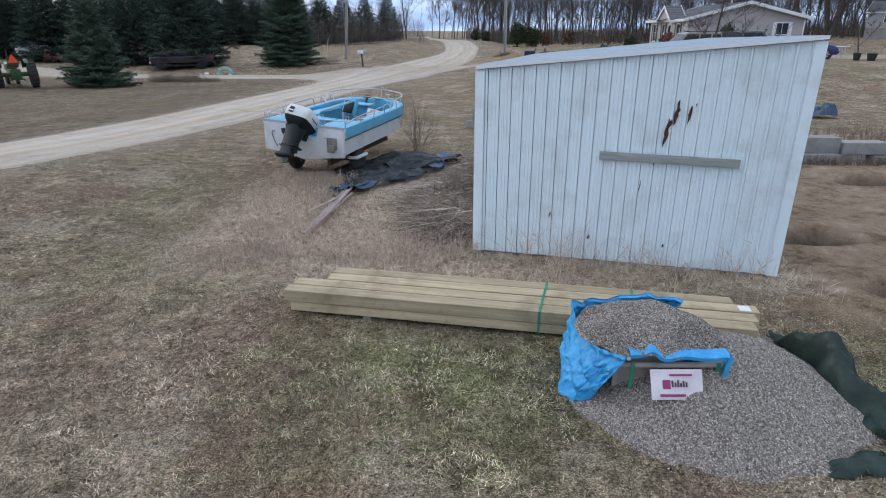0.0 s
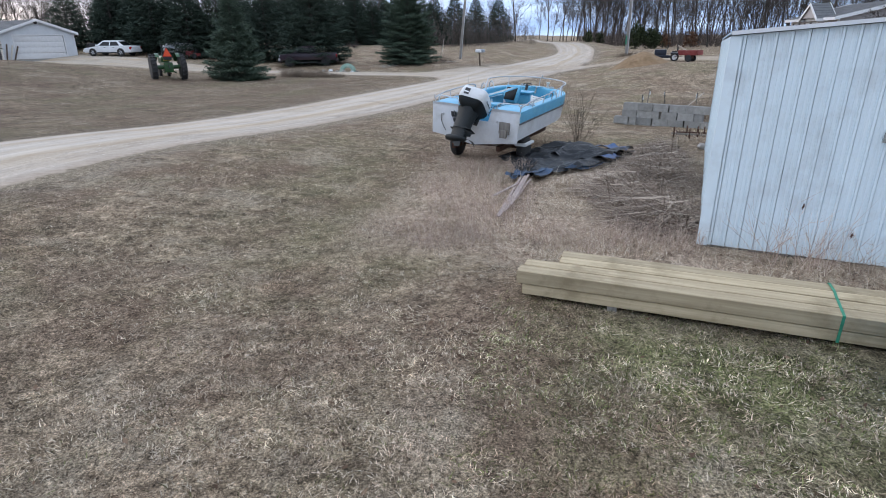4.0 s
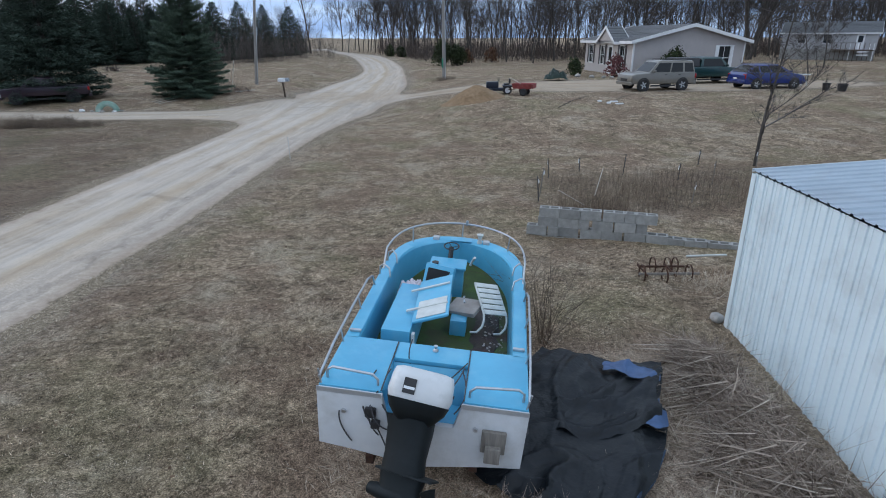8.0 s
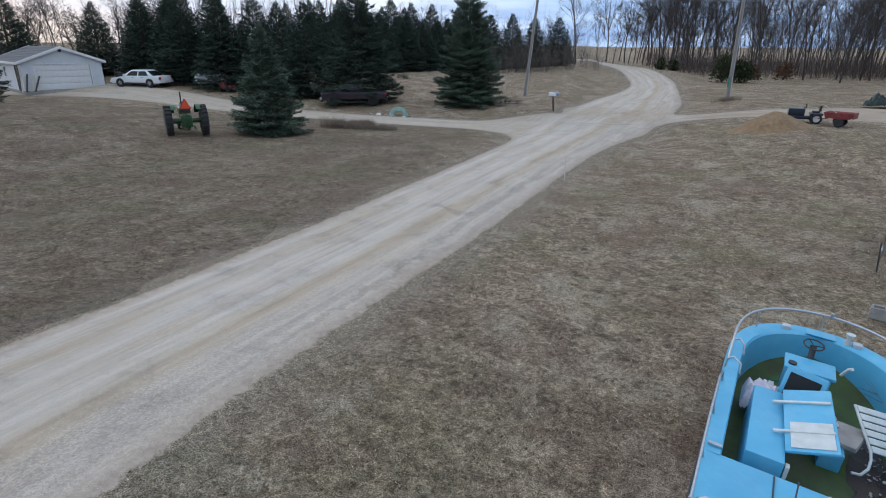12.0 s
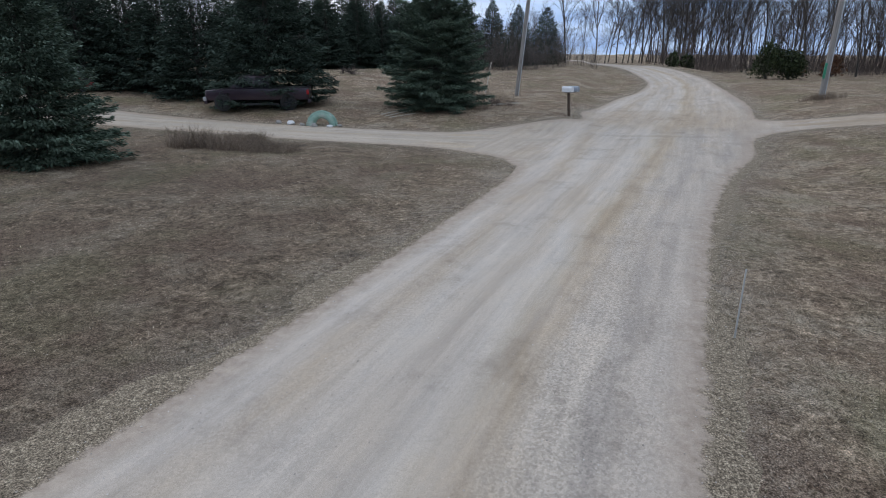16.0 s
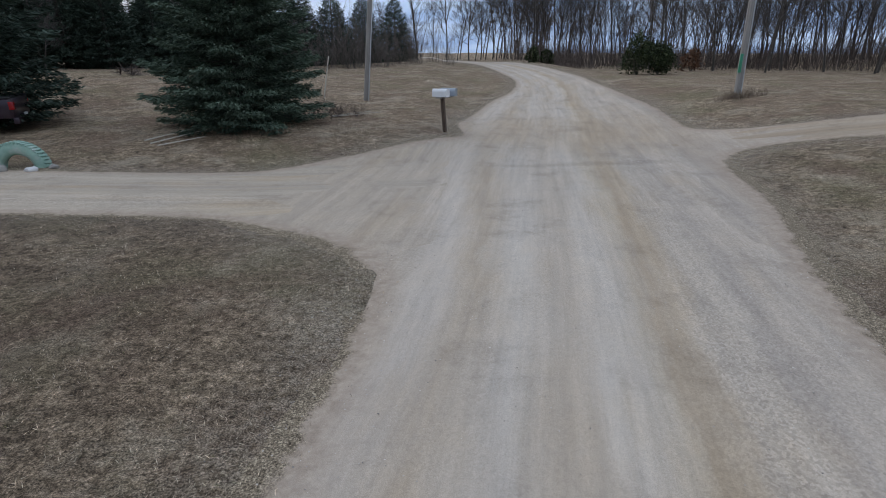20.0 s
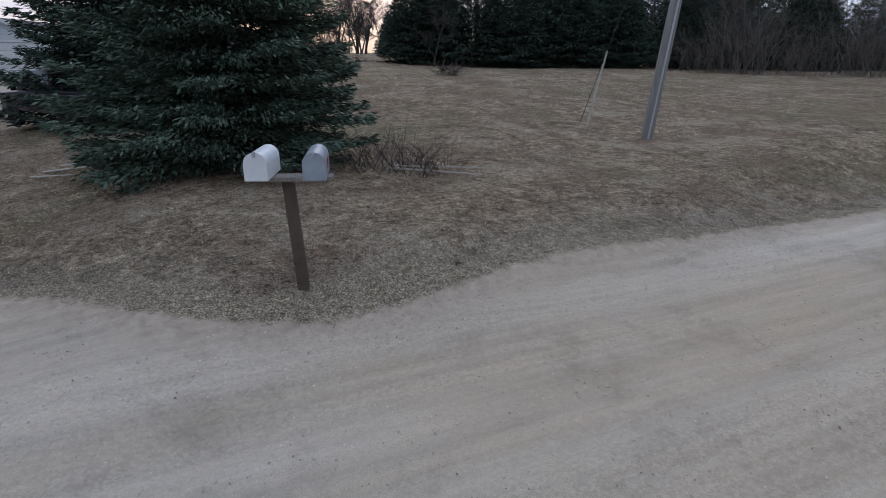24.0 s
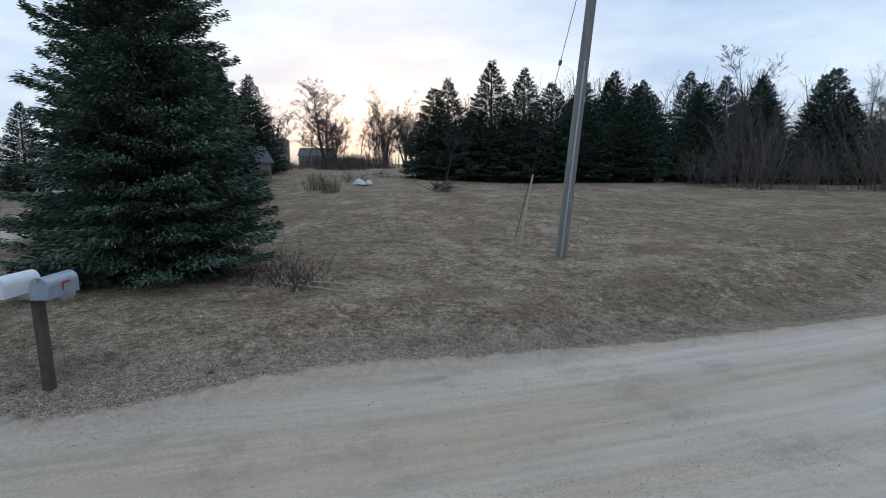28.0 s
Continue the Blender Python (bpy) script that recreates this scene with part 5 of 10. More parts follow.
def build_tarp():
    bag = thing("gravel_bag", "torn blue tarpaulin bag heaped with pea gravel", "tarpaulin", pose(0, 0, 0))
    s = Shape()
    s.grid(lambda u, v: ((1.43 + 0.60 * (2 * u - 1) * math.sqrt(max(0.0, 1 - 0.5 * (2 * v - 1) ** 2))), 6.75 + 0.47 * (2 * v - 1) * math.sqrt(max(0.0, 1 - 0.5 * (2 * u - 1) ** 2)),
                         heap_height(1.43 + 0.60 * (2 * u - 1), 6.75 + 0.47 * (2 * v - 1))), 24, 20)
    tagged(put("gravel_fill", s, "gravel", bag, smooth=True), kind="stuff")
    # the sheet: crinkled cloth over the left side and the back, from a folded rim to the ground
    rim = [(1.18, 6.29, 0.81), (1.02, 6.46, 0.78), (0.90, 6.80, 0.80), (0.88, 7.06, 0.90), (1.02, 7.17, 0.84), (1.30, 7.20, 0.87), (1.60, 7.20, 0.91), (1.86, 7.12, 0.88)]
    foot = [(0.94, 6.40, 0.31), (0.80, 6.43, 0.27), (0.70, 6.56, 0.27), (0.80, 7.00, 0.30), (1.00, 7.28, 0.45), (1.30, 7.27, 0.62), (1.60, 7.27, 0.72), (1.88, 7.18, 0.80)]
    def along(pts, u):
        k = min(int(u * (len(pts) - 1)), len(pts) - 2)
        return Vector(pts[k]).lerp(Vector(pts[k + 1]), sm(u * (len(pts) - 1) - k) * 0.3 + 0.7 * (u * (len(pts) - 1) - k))
    def cloth(u, v):
        p, q = along(rim, u), along(foot, u)
        o = p.lerp(q, v ** 0.9)
        out = Vector((o.x - 1.47, o.y - 6.75, 0)).normalized()
        w = 0.055 * abs(noise.noise(Vector((u * 9 + v * 3, v * 2.2, 1)))) + 0.045 * abs(noise.noise(Vector((u * 17 - v * 5, v * 5, 4)))) + 0.02 * noise.noise(Vector((u * 60, v * 14, 2)))
        o += out * (w * (0.35 + 1.1 * math.sin(math.pi * min(1, v * 1.1))) + (0.03 if v < 0.06 else 0.0))
        o.z += 0.035 * noise.noise(Vector((u * 14, 7.0, 0))) * (1 - v) + (0.012 * math.sin(u * 70) if v > 0.9 else 0)
        return o
    put("tarp_sheet", Shape().grid(cloth, 120, 26), "blue_tarp", bag, smooth=True, thick=0.003)
    # front lip: a thin hem stretched over the hollow, sagging at its left end
    hem = [(1.19 + 0.78 * i / 24, 6.29 + 0.012 * math.sin(i * 0.6), 0.815 - 0.012 * i / 24 + 0.045 * math.exp(-((i - 5.5) / 1.6) ** 2) - 0.02 * math.exp(-((i - 9) / 3) ** 2)) for i in range(25)]
    s = Shape()
    s.loft([[(p[0], p[1] + 0.10, p[2] + 0.022), (p[0], p[1] + 0.03, p[2] + 0.020), (p[0], p[1], p[2]), (p[0], p[1] + 0.006, p[2] - 0.035)] for p in hem], closed=False, caps=False)
    put("hem", s, "blue_tarp", bag, smooth=True, thick=0.003)
    s = Shape()
    s.loft([[(1.955 - 0.006 * i, 6.29 + 0.004 * i, 0.80 - 0.045 * i), (1.99 - 0.004 * i + 0.008 * math.sin(i * 2), 6.29 + 0.003 * i, 0.80 - 0.045 * i), (2.00 - 0.008 * i, 6.40, 0.80 - 0.04 * i)] for i in range(8)], closed=False, caps=False)
    put("tarp_flap", s, "blue_tarp", bag, smooth=True, thick=0.003)
    put("eyelet", Shape().lathe([(0.016, 0), (0.016, 0.006)], 10, pose(1.17, 6.268, 0.80, 80, 0, 0)), "alu", bag)
    # what shows in the hollow: sagging grey liner, cross tube, green webbing
    s = Shape()
    s.grid(lambda u, v: (1.12 + 0.86 * u, 6.47 + 0.02 * math.sin(u * 19), 0.40 + 0.36 * v), 16, 6)
    put("liner", s, "cardboard", bag, smooth=True, thick=0.003)
    put("cross_tube", Shape().tube([(1.08, 6.40, 0.66), (1.5, 6.36, 0.685), (1.95, 6.38, 0.69)], 0.025, 8), "cardboard", bag, smooth=True)
    for x in (1.22, 1.90):
        put("webbing", Shape().box((x, 6.345, 0.47), (x + 0.03, 6.352, 0.72)), "green_strap", bag)


def build_sign():
    """The printed sheet that leans in front of the bag."""
    m = pose(1.555, 6.22, 0.60, 58, 0, 2)
    sheet = thing("printed_sheet", "creased white plastic sheet with smeared pink print, leaning on gravel", "sign", m)
    put("sheet", Shape().grid(lambda u, v: (0.41 * (u - 0.5), 0.235 * (v - 0.5), 0.008 * math.sin(6 * u) * math.sin(4 * v)), 12, 8), "paper", sheet, smooth=True, thick=0.002)
    s = Shape()
    s.box((-0.115, -0.035, 0.010), (-0.055, 0.035, 0.013))
    put("print_block", s, "magenta", sheet)
    for x, h in ((-0.045, 0.05), (-0.022, 0.035), (0.0, 0.055), (0.02, 0.03), (0.042, 0.05), (0.064, 0.04)):
        put("print_bar", Shape().box((x, -0.02, 0.010), (x + 0.014, -0.02 + h, 0.013)), "dark_ink", sheet)
    put("print_smear", Shape().box((-0.14, -0.095, 0.010), (0.06, -0.075, 0.012)), "magenta", sheet)
    put("print_smear", Shape().box((-0.06, 0.065, 0.010), (0.12, 0.08, 0.012)), "magenta", sheet)


build_gravel()
build_tarp()
build_sign()


def crumpled(name, label, material, cx, cy, lx, ly, rz, high, seed, n=34, cat="tarpaulin", edge=0.1):
    """A thrown-down sheet: folds and pockets, with a wandering outline."""
    c, sn = math.cos(radians(rz)), math.sin(radians(rz))
    def fn(u, v):
        a, b = 2 * u - 1, 2 * v - 1
        ang = math.atan2(b, a)
        k = 1 + edge * math.sin(3 * ang + seed) + edge * 0.7 * math.sin(5 * ang + 2 * seed) + edge * 0.4 * math.sin(11 * ang)
        px, py = lx * a * k * (1 - 0.18 * b * b), ly * b * k * (1 - 0.18 * a * a)
        x, y = cx + px * c - py * sn, cy + px * sn + py * c
        q = 0.7 * noise.noise(Vector((px * 2.0 + seed, py * 2.0, seed))) + 0.9 * (0.35 - abs(noise.noise(Vector((px * 2.2 + 0.8 * py, py * 1.5 + seed, 3.0))))) + 0.28 * (0.3 - abs(noise.noise(Vector((px * 4.5, py * 3.2 - px * 2, seed * 2))))) + 0.20 * (0.25 - abs(noise.noise(Vector((px * 7 + py * 3, py * 4.5, seed))))) + 0.05 * noise.noise(Vector((px * 14, py * 14, seed)))
        rim = 1 - max(abs(a), abs(b)) ** 4
        return (x + 0.03 * noise.noise(Vector((px * 6, py * 6, 9))), y, land(x, y) + 0.018 + high * (0.25 + 0.75 * rim) * max(0.02, 0.35 + 0.9 * q))
    return tag(put(name, Shape().grid(fn, n, n), material, smooth=True, thick=0.004), label, cat)


crumpled("green_tarp", "rumpled dark green tarpaulin trailing off the gravel", "green_tarp", 3.16, 6.62, 0.20, 0.85, 3, 0.46, 2.0, 44, cat="tarpaulin", edge=0.14)
crumpled("green_tarp", "end of a dark green tarpaulin lying flat on gravel", "green_tarp", 2.75, 5.70, 0.26, 0.10, 10, 0.10, 4.0, 24, edge=0.16)
def build_black_tarp():
    """A long sheet thrown down beside the boat: a creased lower sheet, its far end folded back in a thick roll, blue lining at the turned edges."""
    t = thing("black_tarp", "big creased black tarpaulin folded over itself beside the boat", "tarpaulin", pose(0, 0, 0))
    left = [(-2.72, 12.78), (-2.62, 13.35), (-2.74, 13.95), (-3.10, 14.45), (-2.40, 15.6), (-1.66, 16.5)]
    right = [(-2.14, 12.80), (-1.88, 13.35), (-1.22, 13.95), (-0.72, 14.65), (-0.50, 15.2), (-0.10, 15.95)]
    def side(pts, v):
        k = max(0, min(int(v * 5), 4))
        return Vector(pts[k]).lerp(Vector(pts[k + 1]), v * 5 - k)
    def crease(u, v, seed):
        w = 0.18 * noise.noise(Vector((u * 2.2, v * 3, seed)))
        a = 1 - 2.0 * abs(noise.noise(Vector(((u + w) * 2.4 + v * 1.6, v * 1.6, seed + 1))))
        b = 1 - 2.2 * abs(noise.noise(Vector((u * 1.3 - v * 1.2, (v + w) * 4.6, seed + 4))))
        c = 1 - 2.4 * abs(noise.noise(Vector((u * 6 + v * 4, v * 6 - u * 3, seed + 8))))
        return 0.065 * max(0.0, a) ** 2.2 + 0.075 * max(0.0, b) ** 2.2 + 0.022 * max(0.0, c) ** 2
    def at(u, v, lift, seed):
        p = side(left, v).lerp(side(right, v), u)
        p += Vector((0.06 * noise.noise(Vector((u * 7, v * 7, 3))), 0.06 * noise.noise(Vector((u * 7, v * 7, 6)))))
        return (p.x, p.y, land(p.x, p.y) + lift + crease(u, v, seed))
    put("sheet", Shape().grid(lambda u, v: at(u, v, 0.03 + 0.05 * (u * (1 - u) * v * (1 - v)) * 16, 2.0), 70, 110), "folded_tarp", t, smooth=True)
    def fold(u, v):
        q = v * 2 - 1
        vv = 0.63 + 0.34 * v + 0.035 * math.sin(u * 5 + 1)
        x, y, z = at(0.03 + 0.94 * u, vv, 0.06, 11.0)
        return (x, y, z + 0.11 * max(0.0, 1 - abs(q) ** 3) * (0.6 + 0.4 * math.sin(u * 7)) - 0.02 + 0.55 * crease(u * 1.7, v * 0.6, 5.0))
    put("folded_end", Shape().grid(fold, 60, 36), "folded_tarp", t, "thick folded end of the sheet", smooth=True)
    def lining(u0, u1, v0, v1, seed, lift):
        return lambda u, v: (lambda p: (p[0] + 0.02 * math.sin(v * 5 + seed), p[1], p[2] + 0.02 * math.sin(u * 8 + seed) * math.sin(v * 5)))(at(u0 + (u1 - u0) * u, v0 + (v1 - v0) * v + 0.02 * math.sin(u * 4 + seed), lift + 0.03 * math.sin(math.pi * u), 11.0))
    for u0, u1, v0, v1, seed, lift in ((0.58, 0.97, 0.87, 0.94, 1.0, 0.13), (0.86, 0.995, 0.60, 0.80, 2.0, 0.06), (0.90, 1.0, 0.28, 0.50, 3.0, 0.03), (0.0, 1.0, -0.02, 0.16, 4.0, 0.055)):
        put("blue_lining", Shape().grid(lining(u0, u1, v0, v1, seed, lift), 26, 14), "slate_tarp" if v0 < 0.5 else "blue_lining", t, "blue lining showing at a turned edge", smooth=True)


build_black_tarp()


# ---- old boards and reeds beside the shed ----
for i, (x0, x1, y0, y1) in enumerate(((-2.46, -2.62, 12.80, 10.45), (-2.40, -2.55, 12.72, 10.60), (-2.34, -2.48, 12.84, 10.95), (-2.29, -2.45, 12.60, 11.55), (-2.43, -2.60, 12.05, 10.35), (-2.50, -2.80, 12.10, 11.35), (-2.37, -2.54, 11.85, 10.70))):
    mid = Vector(((x0 + x1) / 2, (y0 + y1) / 2))
    half_len = (Vector((x0, y0)) - Vector((x1, y1))).length / 2
    tag(put("old_board", Shape().box((-0.021, -half_len, -0.008), (0.021, half_len, 0.010)), "lath", bevel=0.003, seg=1, m=pose(mid.x, mid.y, land(mid.x, mid.y) + 0.10 + 0.014 * (i % 3), 1.2, 0, math.degrees(math.atan2(x1 - x0, y0 - y1)))), "split pinkish-grey lath lying on dead grass", "board", "old boards")


def build_stalks(name, label, material, spots, seed, thick, length, lift, count, lie, stray=1.5):
    """Loose lying or leaning stalks as slim three-sided rods."""
    r = np.random.default_rng(seed)
    out = []
    for _ in range(count):
        cx, cy, rx, ry, head = spots[r.integers(len(spots))]
        a = r.uniform(0, 2 * math.pi)
        q = math.sqrt(r.random())
        x, y = cx + rx * q * math.cos(a), cy + ry * q * math.sin(a)
        L = length * r.uniform(0.5, 1.3)
        yaw = radians(head) + r.normal(0, stray)
        el = math.copysign(abs(r.normal(0, abs(lie))), lie)
        d = np.array([math.cos(yaw) * math.cos(el), math.sin(yaw) * math.cos(el), math.sin(el)])
        p0 = np.array([x, y, land(x, y) + r.uniform(0.01, lift) * (1 - 0.7 * q)])
        p1 = p0 + d * L
        p1[2] = max(p1[2], land(p1[0], p1[1]) + 0.02)
        sd = np.cross(d, (0, 0, 1)); sd /= np.linalg.norm(sd) + 1e-6
        w = thick * r.uniform(0.6, 1.4)
        up = np.array([0, 0, w])
        a0, a1, a2 = p0 - sd * w, p0 + sd * w, p0 + up
        out += [a0, a1, p1, a1, a2, p1, a2, a0, p1]
    me = fast_mesh(name, np.array(out), 3, material)
    return tagged(new(name, me), label, "plants", kind="stuff")


HEAP = [(0.05, 13.9, 0.65, 0.7, 172), (0.0, 13.0, 0.75, 0.7, 190), (-0.75, 12.3, 0.7, 0.5, 168), (0.3, 14.9, 0.5, 0.8, 180), (-0.45, 11.5, 0.75, 0.6, 185), (-0.3, 10.7, 0.7, 0.5, 200), (0.5, 15.8, 0.4, 0.6, 165)]
build_stalks("brush_pile", "tangle of brown dead brush beside the shed", "heap_stems", HEAP, 32, 0.005, 0.55, 0.34, 5200, 0.42)
build_stalks("reed_pile", "heap of cut pale reeds against the shed", "reeds", HEAP, 31, 0.0082, 0.75, 0.50, 820, -0.24, 0.6)

# ---- trees ----
def bare_tree_meshes(seed, height, spread, limbs, depth, forks=1, bend=0.09, low=0.14, stout=1.0):
    """Trunk and branches of a leafless tree: slim rising limbs that divide into fine twigs."""
    r = random.Random(seed)
    trunk, crown = Shape(), Shape()
    def rod(p, q, rad):
        e = (q - p).normalized()
        s1 = e.orthogonal().normalized() * rad
        s2 = e.cross(s1)
        crown.add([p + s1, p - 0.5 * s1 + 0.87 * s2, p - 0.5 * s1 - 0.87 * s2, q], [(0, 1, 3), (1, 2, 3), (2, 0, 3)])
    def wander(p, d, length, n, bend, rise):
        pts, q, e = [p], p.copy(), d.copy()
        for i in range(n):
            e = (e + Vector((r.uniform(-1, 1), r.uniform(-1, 1), r.uniform(-0.6, 1.0) + rise)) * bend).normalized()
            q = q + e * (length / n)
            pts.append(q.copy())
        return pts, e
    def branch(p, d, length, rad, level):
        n = 3 if level == 1 else 2
        pts, e = wander(p, d, length, n, 0.2, 0.3)
        crown.tube(pts, rad, 4 if level == 1 else 3, rad * 0.35, caps=False)
        for i in range(6 if level == 1 else 5 if level < depth - 1 else 7):
            t = r.uniform(0.25, 1.0)
            j = min(int(t * n), n - 1)
            o = pts[j].lerp(pts[j + 1], t * n - j)
            side = Vector((r.uniform(-1, 1), r.uniform(-1, 1), r.uniform(-0.3, 0.6)))
            nd = (e * 0.8 + side * (0.55 + spread * 0.5)).normalized()
            ln = length * r.uniform(0.35, 0.65)
            if level >= depth - 1:
                rod(o, o + nd * ln, max(0.006, rad * 0.4) * stout)
            else:
                branch(o, nd, ln, rad * r.uniform(0.4, 0.55), level + 1)
    def leader(start, way, length, rad, count, low):
        pts, e = wander(start, way, length, 8, bend, 0.12)
        trunk.tube(pts, rad, 6, rad * 0.12, caps=False)
        for i in range(count):
            t = low + (0.99 - low) * (i + r.random()) / count
            j = min(int(t * 8), 7)
            o = pts[j].lerp(pts[j + 1], t * 8 - j)
            a = r.uniform(0, 6.28)
            nd = Vector((math.cos(a) * spread, math.sin(a) * spread, r.uniform(0.35, 1.0))).normalized()
            branch(o, nd, length * r.uniform(0.18, 0.36) * (1.15 - 0.6 * t), rad * (1 - 0.8 * t) * r.uniform(0.32, 0.55), 1)
        return pts
    for k in range(forks):
        lean = Vector((r.uniform(-0.28, 0.28), r.uniform(-0.28, 0.28), 1)) if forks > 1 else Vector((r.uniform(-0.06, 0.06), r.uniform(-0.06, 0.06), 1))
        rad = (height * 0.0070 + 0.015) * stout
        pts = leader(Vector((0.12 * k, 0, -0.15)), lean.normalized(), height * 0.92, rad, limbs, low)
        for f in range(2 if forks == 1 and height > 9 else 0):
            j = r.choice((3, 4, 5))
            a = r.uniform(0, 6.28)
            leader(pts[j], Vector((math.cos(a) * 0.32, math.sin(a) * 0.32, 1)).normalized(), height * (0.90 - j / 8) * r.uniform(0.8, 1.0), rad * 0.6, limbs // 2, 0.25)
    return trunk, crown


def make_bare(name, label, seed, height, spread, limbs, depth, forks=1, group="bare trees", bend=0.09, low=0.14, stout=1.0):
    trunk, crown = bare_tree_meshes(seed, height, spread, limbs, depth, forks, bend, low, stout)
    t = tag(put(name, trunk, "bark", smooth=True), label, "tree", group)
    put("branchwork", crown, "twig", t, smooth=True)
    return t


def spruce_mesh(seed, height, radius, tiers, boughs, sprays, leaf, taper, even):
    """Crown of a spruce: whorls of boughs that droop and turn up, each set with short needle sprays."""
    r = np.random.default_rng(seed)
    out = []
    for i in range(tiers):
        f = (i + 0.4) / tiers
        z0 = height * (0.045 + 0.94 * f)
        rad = radius * (1 - f) ** taper * (0.97 if f > 0.06 else 0.85) + 0.10
        nb = max(7, int(boughs * (0.45 + 0.55 * (1 - f))))
        for b in range(nb):
            a = 2 * math.pi * (b + r.uniform(-0.45, 0.45)) / nb + i * 1.9
            R = rad * r.uniform(even, 1.18 if even < 0.7 else 1.08)
            ca, sa = math.cos(a), math.sin(a)
            rise = r.normal(0, 0.06) + 0.42 * f
            droop = 0.26 * (1 - f) + 0.05
            ns = max(4, int(sprays * (0.40 + 0.85 * R / radius)))
            t = np.sqrt(r.uniform(0.03, 1.0, ns))
            off = r.normal(0, 1, ns) * 0.13 * R * (1 - 0.5 * t) + r.normal(0, 0.035, ns)
            z = z0 + r.normal(0, 0.55 * height / tiers) + R * (rise * t - droop * t + 0.16 * t ** 3) + r.normal(0, 0.045, ns) - 0.05 * np.abs(off)
            px, py = ca * R * t - sa * off, sa * R * t + ca * off
            yaw = a + np.clip(off / (0.2 * R + 0.05), -1.2, 1.2) * 0.7 + r.normal(0, 0.25, ns)
            L = leaf * r.uniform(0.7, 1.4, ns) * (0.62 + 0.55 * (R / radius))
            w = L * r.uniform(0.14, 0.26, ns)
            pitch = r.normal(-0.12, 0.3, ns)
            dx, dy, dz = np.cos(yaw) * np.cos(pitch), np.sin(yaw) * np.cos(pitch), np.sin(pitch)
            tw = r.uniform(-0.9, 0.9, ns)
            sx, sy, sz = -np.sin(yaw) * np.cos(tw), np.cos(yaw) * np.cos(tw), np.sin(tw)
            p = np.stack([px, py, z], -1)
            d = np.stack([dx, dy, dz], -1) * L[:, None]
            s = np.stack([sx, sy, sz], -1) * w[:, None]
            out.append(np.stack([p - 0.25 * d, p + 0.35 * d + s, p + d, p + 0.30 * d - s], 1))
    return np.concatenate(out).reshape(-1, 3)


def make_spruce(name, label, seed, height, radius, tiers, boughs, sprays, leaf, material="needles", group="spruces", taper=0.86, even=0.55):
    s = Shape().tube([(0, 0, -0.2), (0, 0, height * 0.5), (0, 0, height * 0.97)], 0.02 * height + 0.04, 8, 0.015)
    for i in range(tiers * 3):
        f = (i + 0.5) / (tiers * 3)
        a, R = i * 2.4, radius * (1 - f) ** 0.82 * 0.8
        z = height * (0.05 + 0.92 * f)
        s.tube([(0, 0, z), (math.cos(a) * R * 0.6, math.sin(a) * R * 0.6, z - 0.08 * R), (math.cos(a) * R, math.sin(a) * R, z - 0.04 * R)], 0.022 * (1 - f) + 0.006, 4, 0.004, caps=False)
    t = tag(put(name, s, "bark", smooth=True), label, "tree", group)
    me = fast_mesh("crown", spruce_mesh(seed, height, radius, tiers, boughs, sprays, leaf, taper, even), 4, material)
    c = new("crown", me)
    c.parent = t
    return t


def plant(ob, x, y, rz=0, s=1.0, sink=0.05):
    return pose(x, y, land(x, y) - sink, 0, 0, rz) @ Matrix.Scale(s, 4)


def set_scaled(ob, x, y, rz, s, sink=0.05):
    ob.matrix_basis = plant(ob, x, y, rz, s, sink)
    return ob


def copy_scaled(ob, x, y, rz, s, sink=0.05):
    o = copy_thing(ob, Matrix.Identity(4))
    o.matrix_basis = plant(o, x, y, rz, s, sink)
    return o


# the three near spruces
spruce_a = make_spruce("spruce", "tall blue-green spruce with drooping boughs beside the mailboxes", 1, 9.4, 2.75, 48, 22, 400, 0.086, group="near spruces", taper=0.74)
set_scaled(spruce_a, -15.9, 54.3, 0, 1.0)
spruce_b = make_spruce("spruce", "broad low blue-green spruce beside the tractor", 2, 5.85, 2.2, 36, 24, 160, 0.100, group="near spruces")
set_scaled(spruce_b, -23.9, 39.0, 40, 1.0)
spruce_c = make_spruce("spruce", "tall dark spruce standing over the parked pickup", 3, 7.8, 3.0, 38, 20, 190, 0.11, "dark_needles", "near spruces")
set_scaled(spruce_c, -24.9, 53.9, 10, 1.2)
spruce_d = copy_scaled(spruce_c, -25.9, 12.6, 75, 0.75)
tagged(spruce_d, "dark spruce in front of the white house")
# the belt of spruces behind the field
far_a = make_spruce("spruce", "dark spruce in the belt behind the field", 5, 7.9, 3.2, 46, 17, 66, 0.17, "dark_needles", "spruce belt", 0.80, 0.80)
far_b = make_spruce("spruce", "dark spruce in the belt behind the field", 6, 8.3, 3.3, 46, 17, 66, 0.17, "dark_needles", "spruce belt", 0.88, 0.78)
set_scaled(far_a, -37.5, 72.5, 0, 0.8)
set_scaled(far_b, -34.0, 75.0, 50, 0.95)
r6 = random.Random(61)
BELT = [(-55, 81.5), (-60.3, 83.5), (-66, 87.5), (-35.5, 73), (-39.5, 76), (-31.5, 76.5), (-30.2, 80), (-28.6, 83), (-27.0, 86.5), (-25.5, 90), (-23.0, 94), (-20.5, 98), (-34, 79.5), (-32, 84), (-29, 89), (-43, 79.5), (-47.5, 81.5), (-27, 94), (-24, 99), (-17.5, 103), (-37, 84),
        (-52, 84), (-57, 86), (-62, 87.5), (-14.5, 107), (-41, 88), (-36, 92), (-31, 97), (-48, 88)]
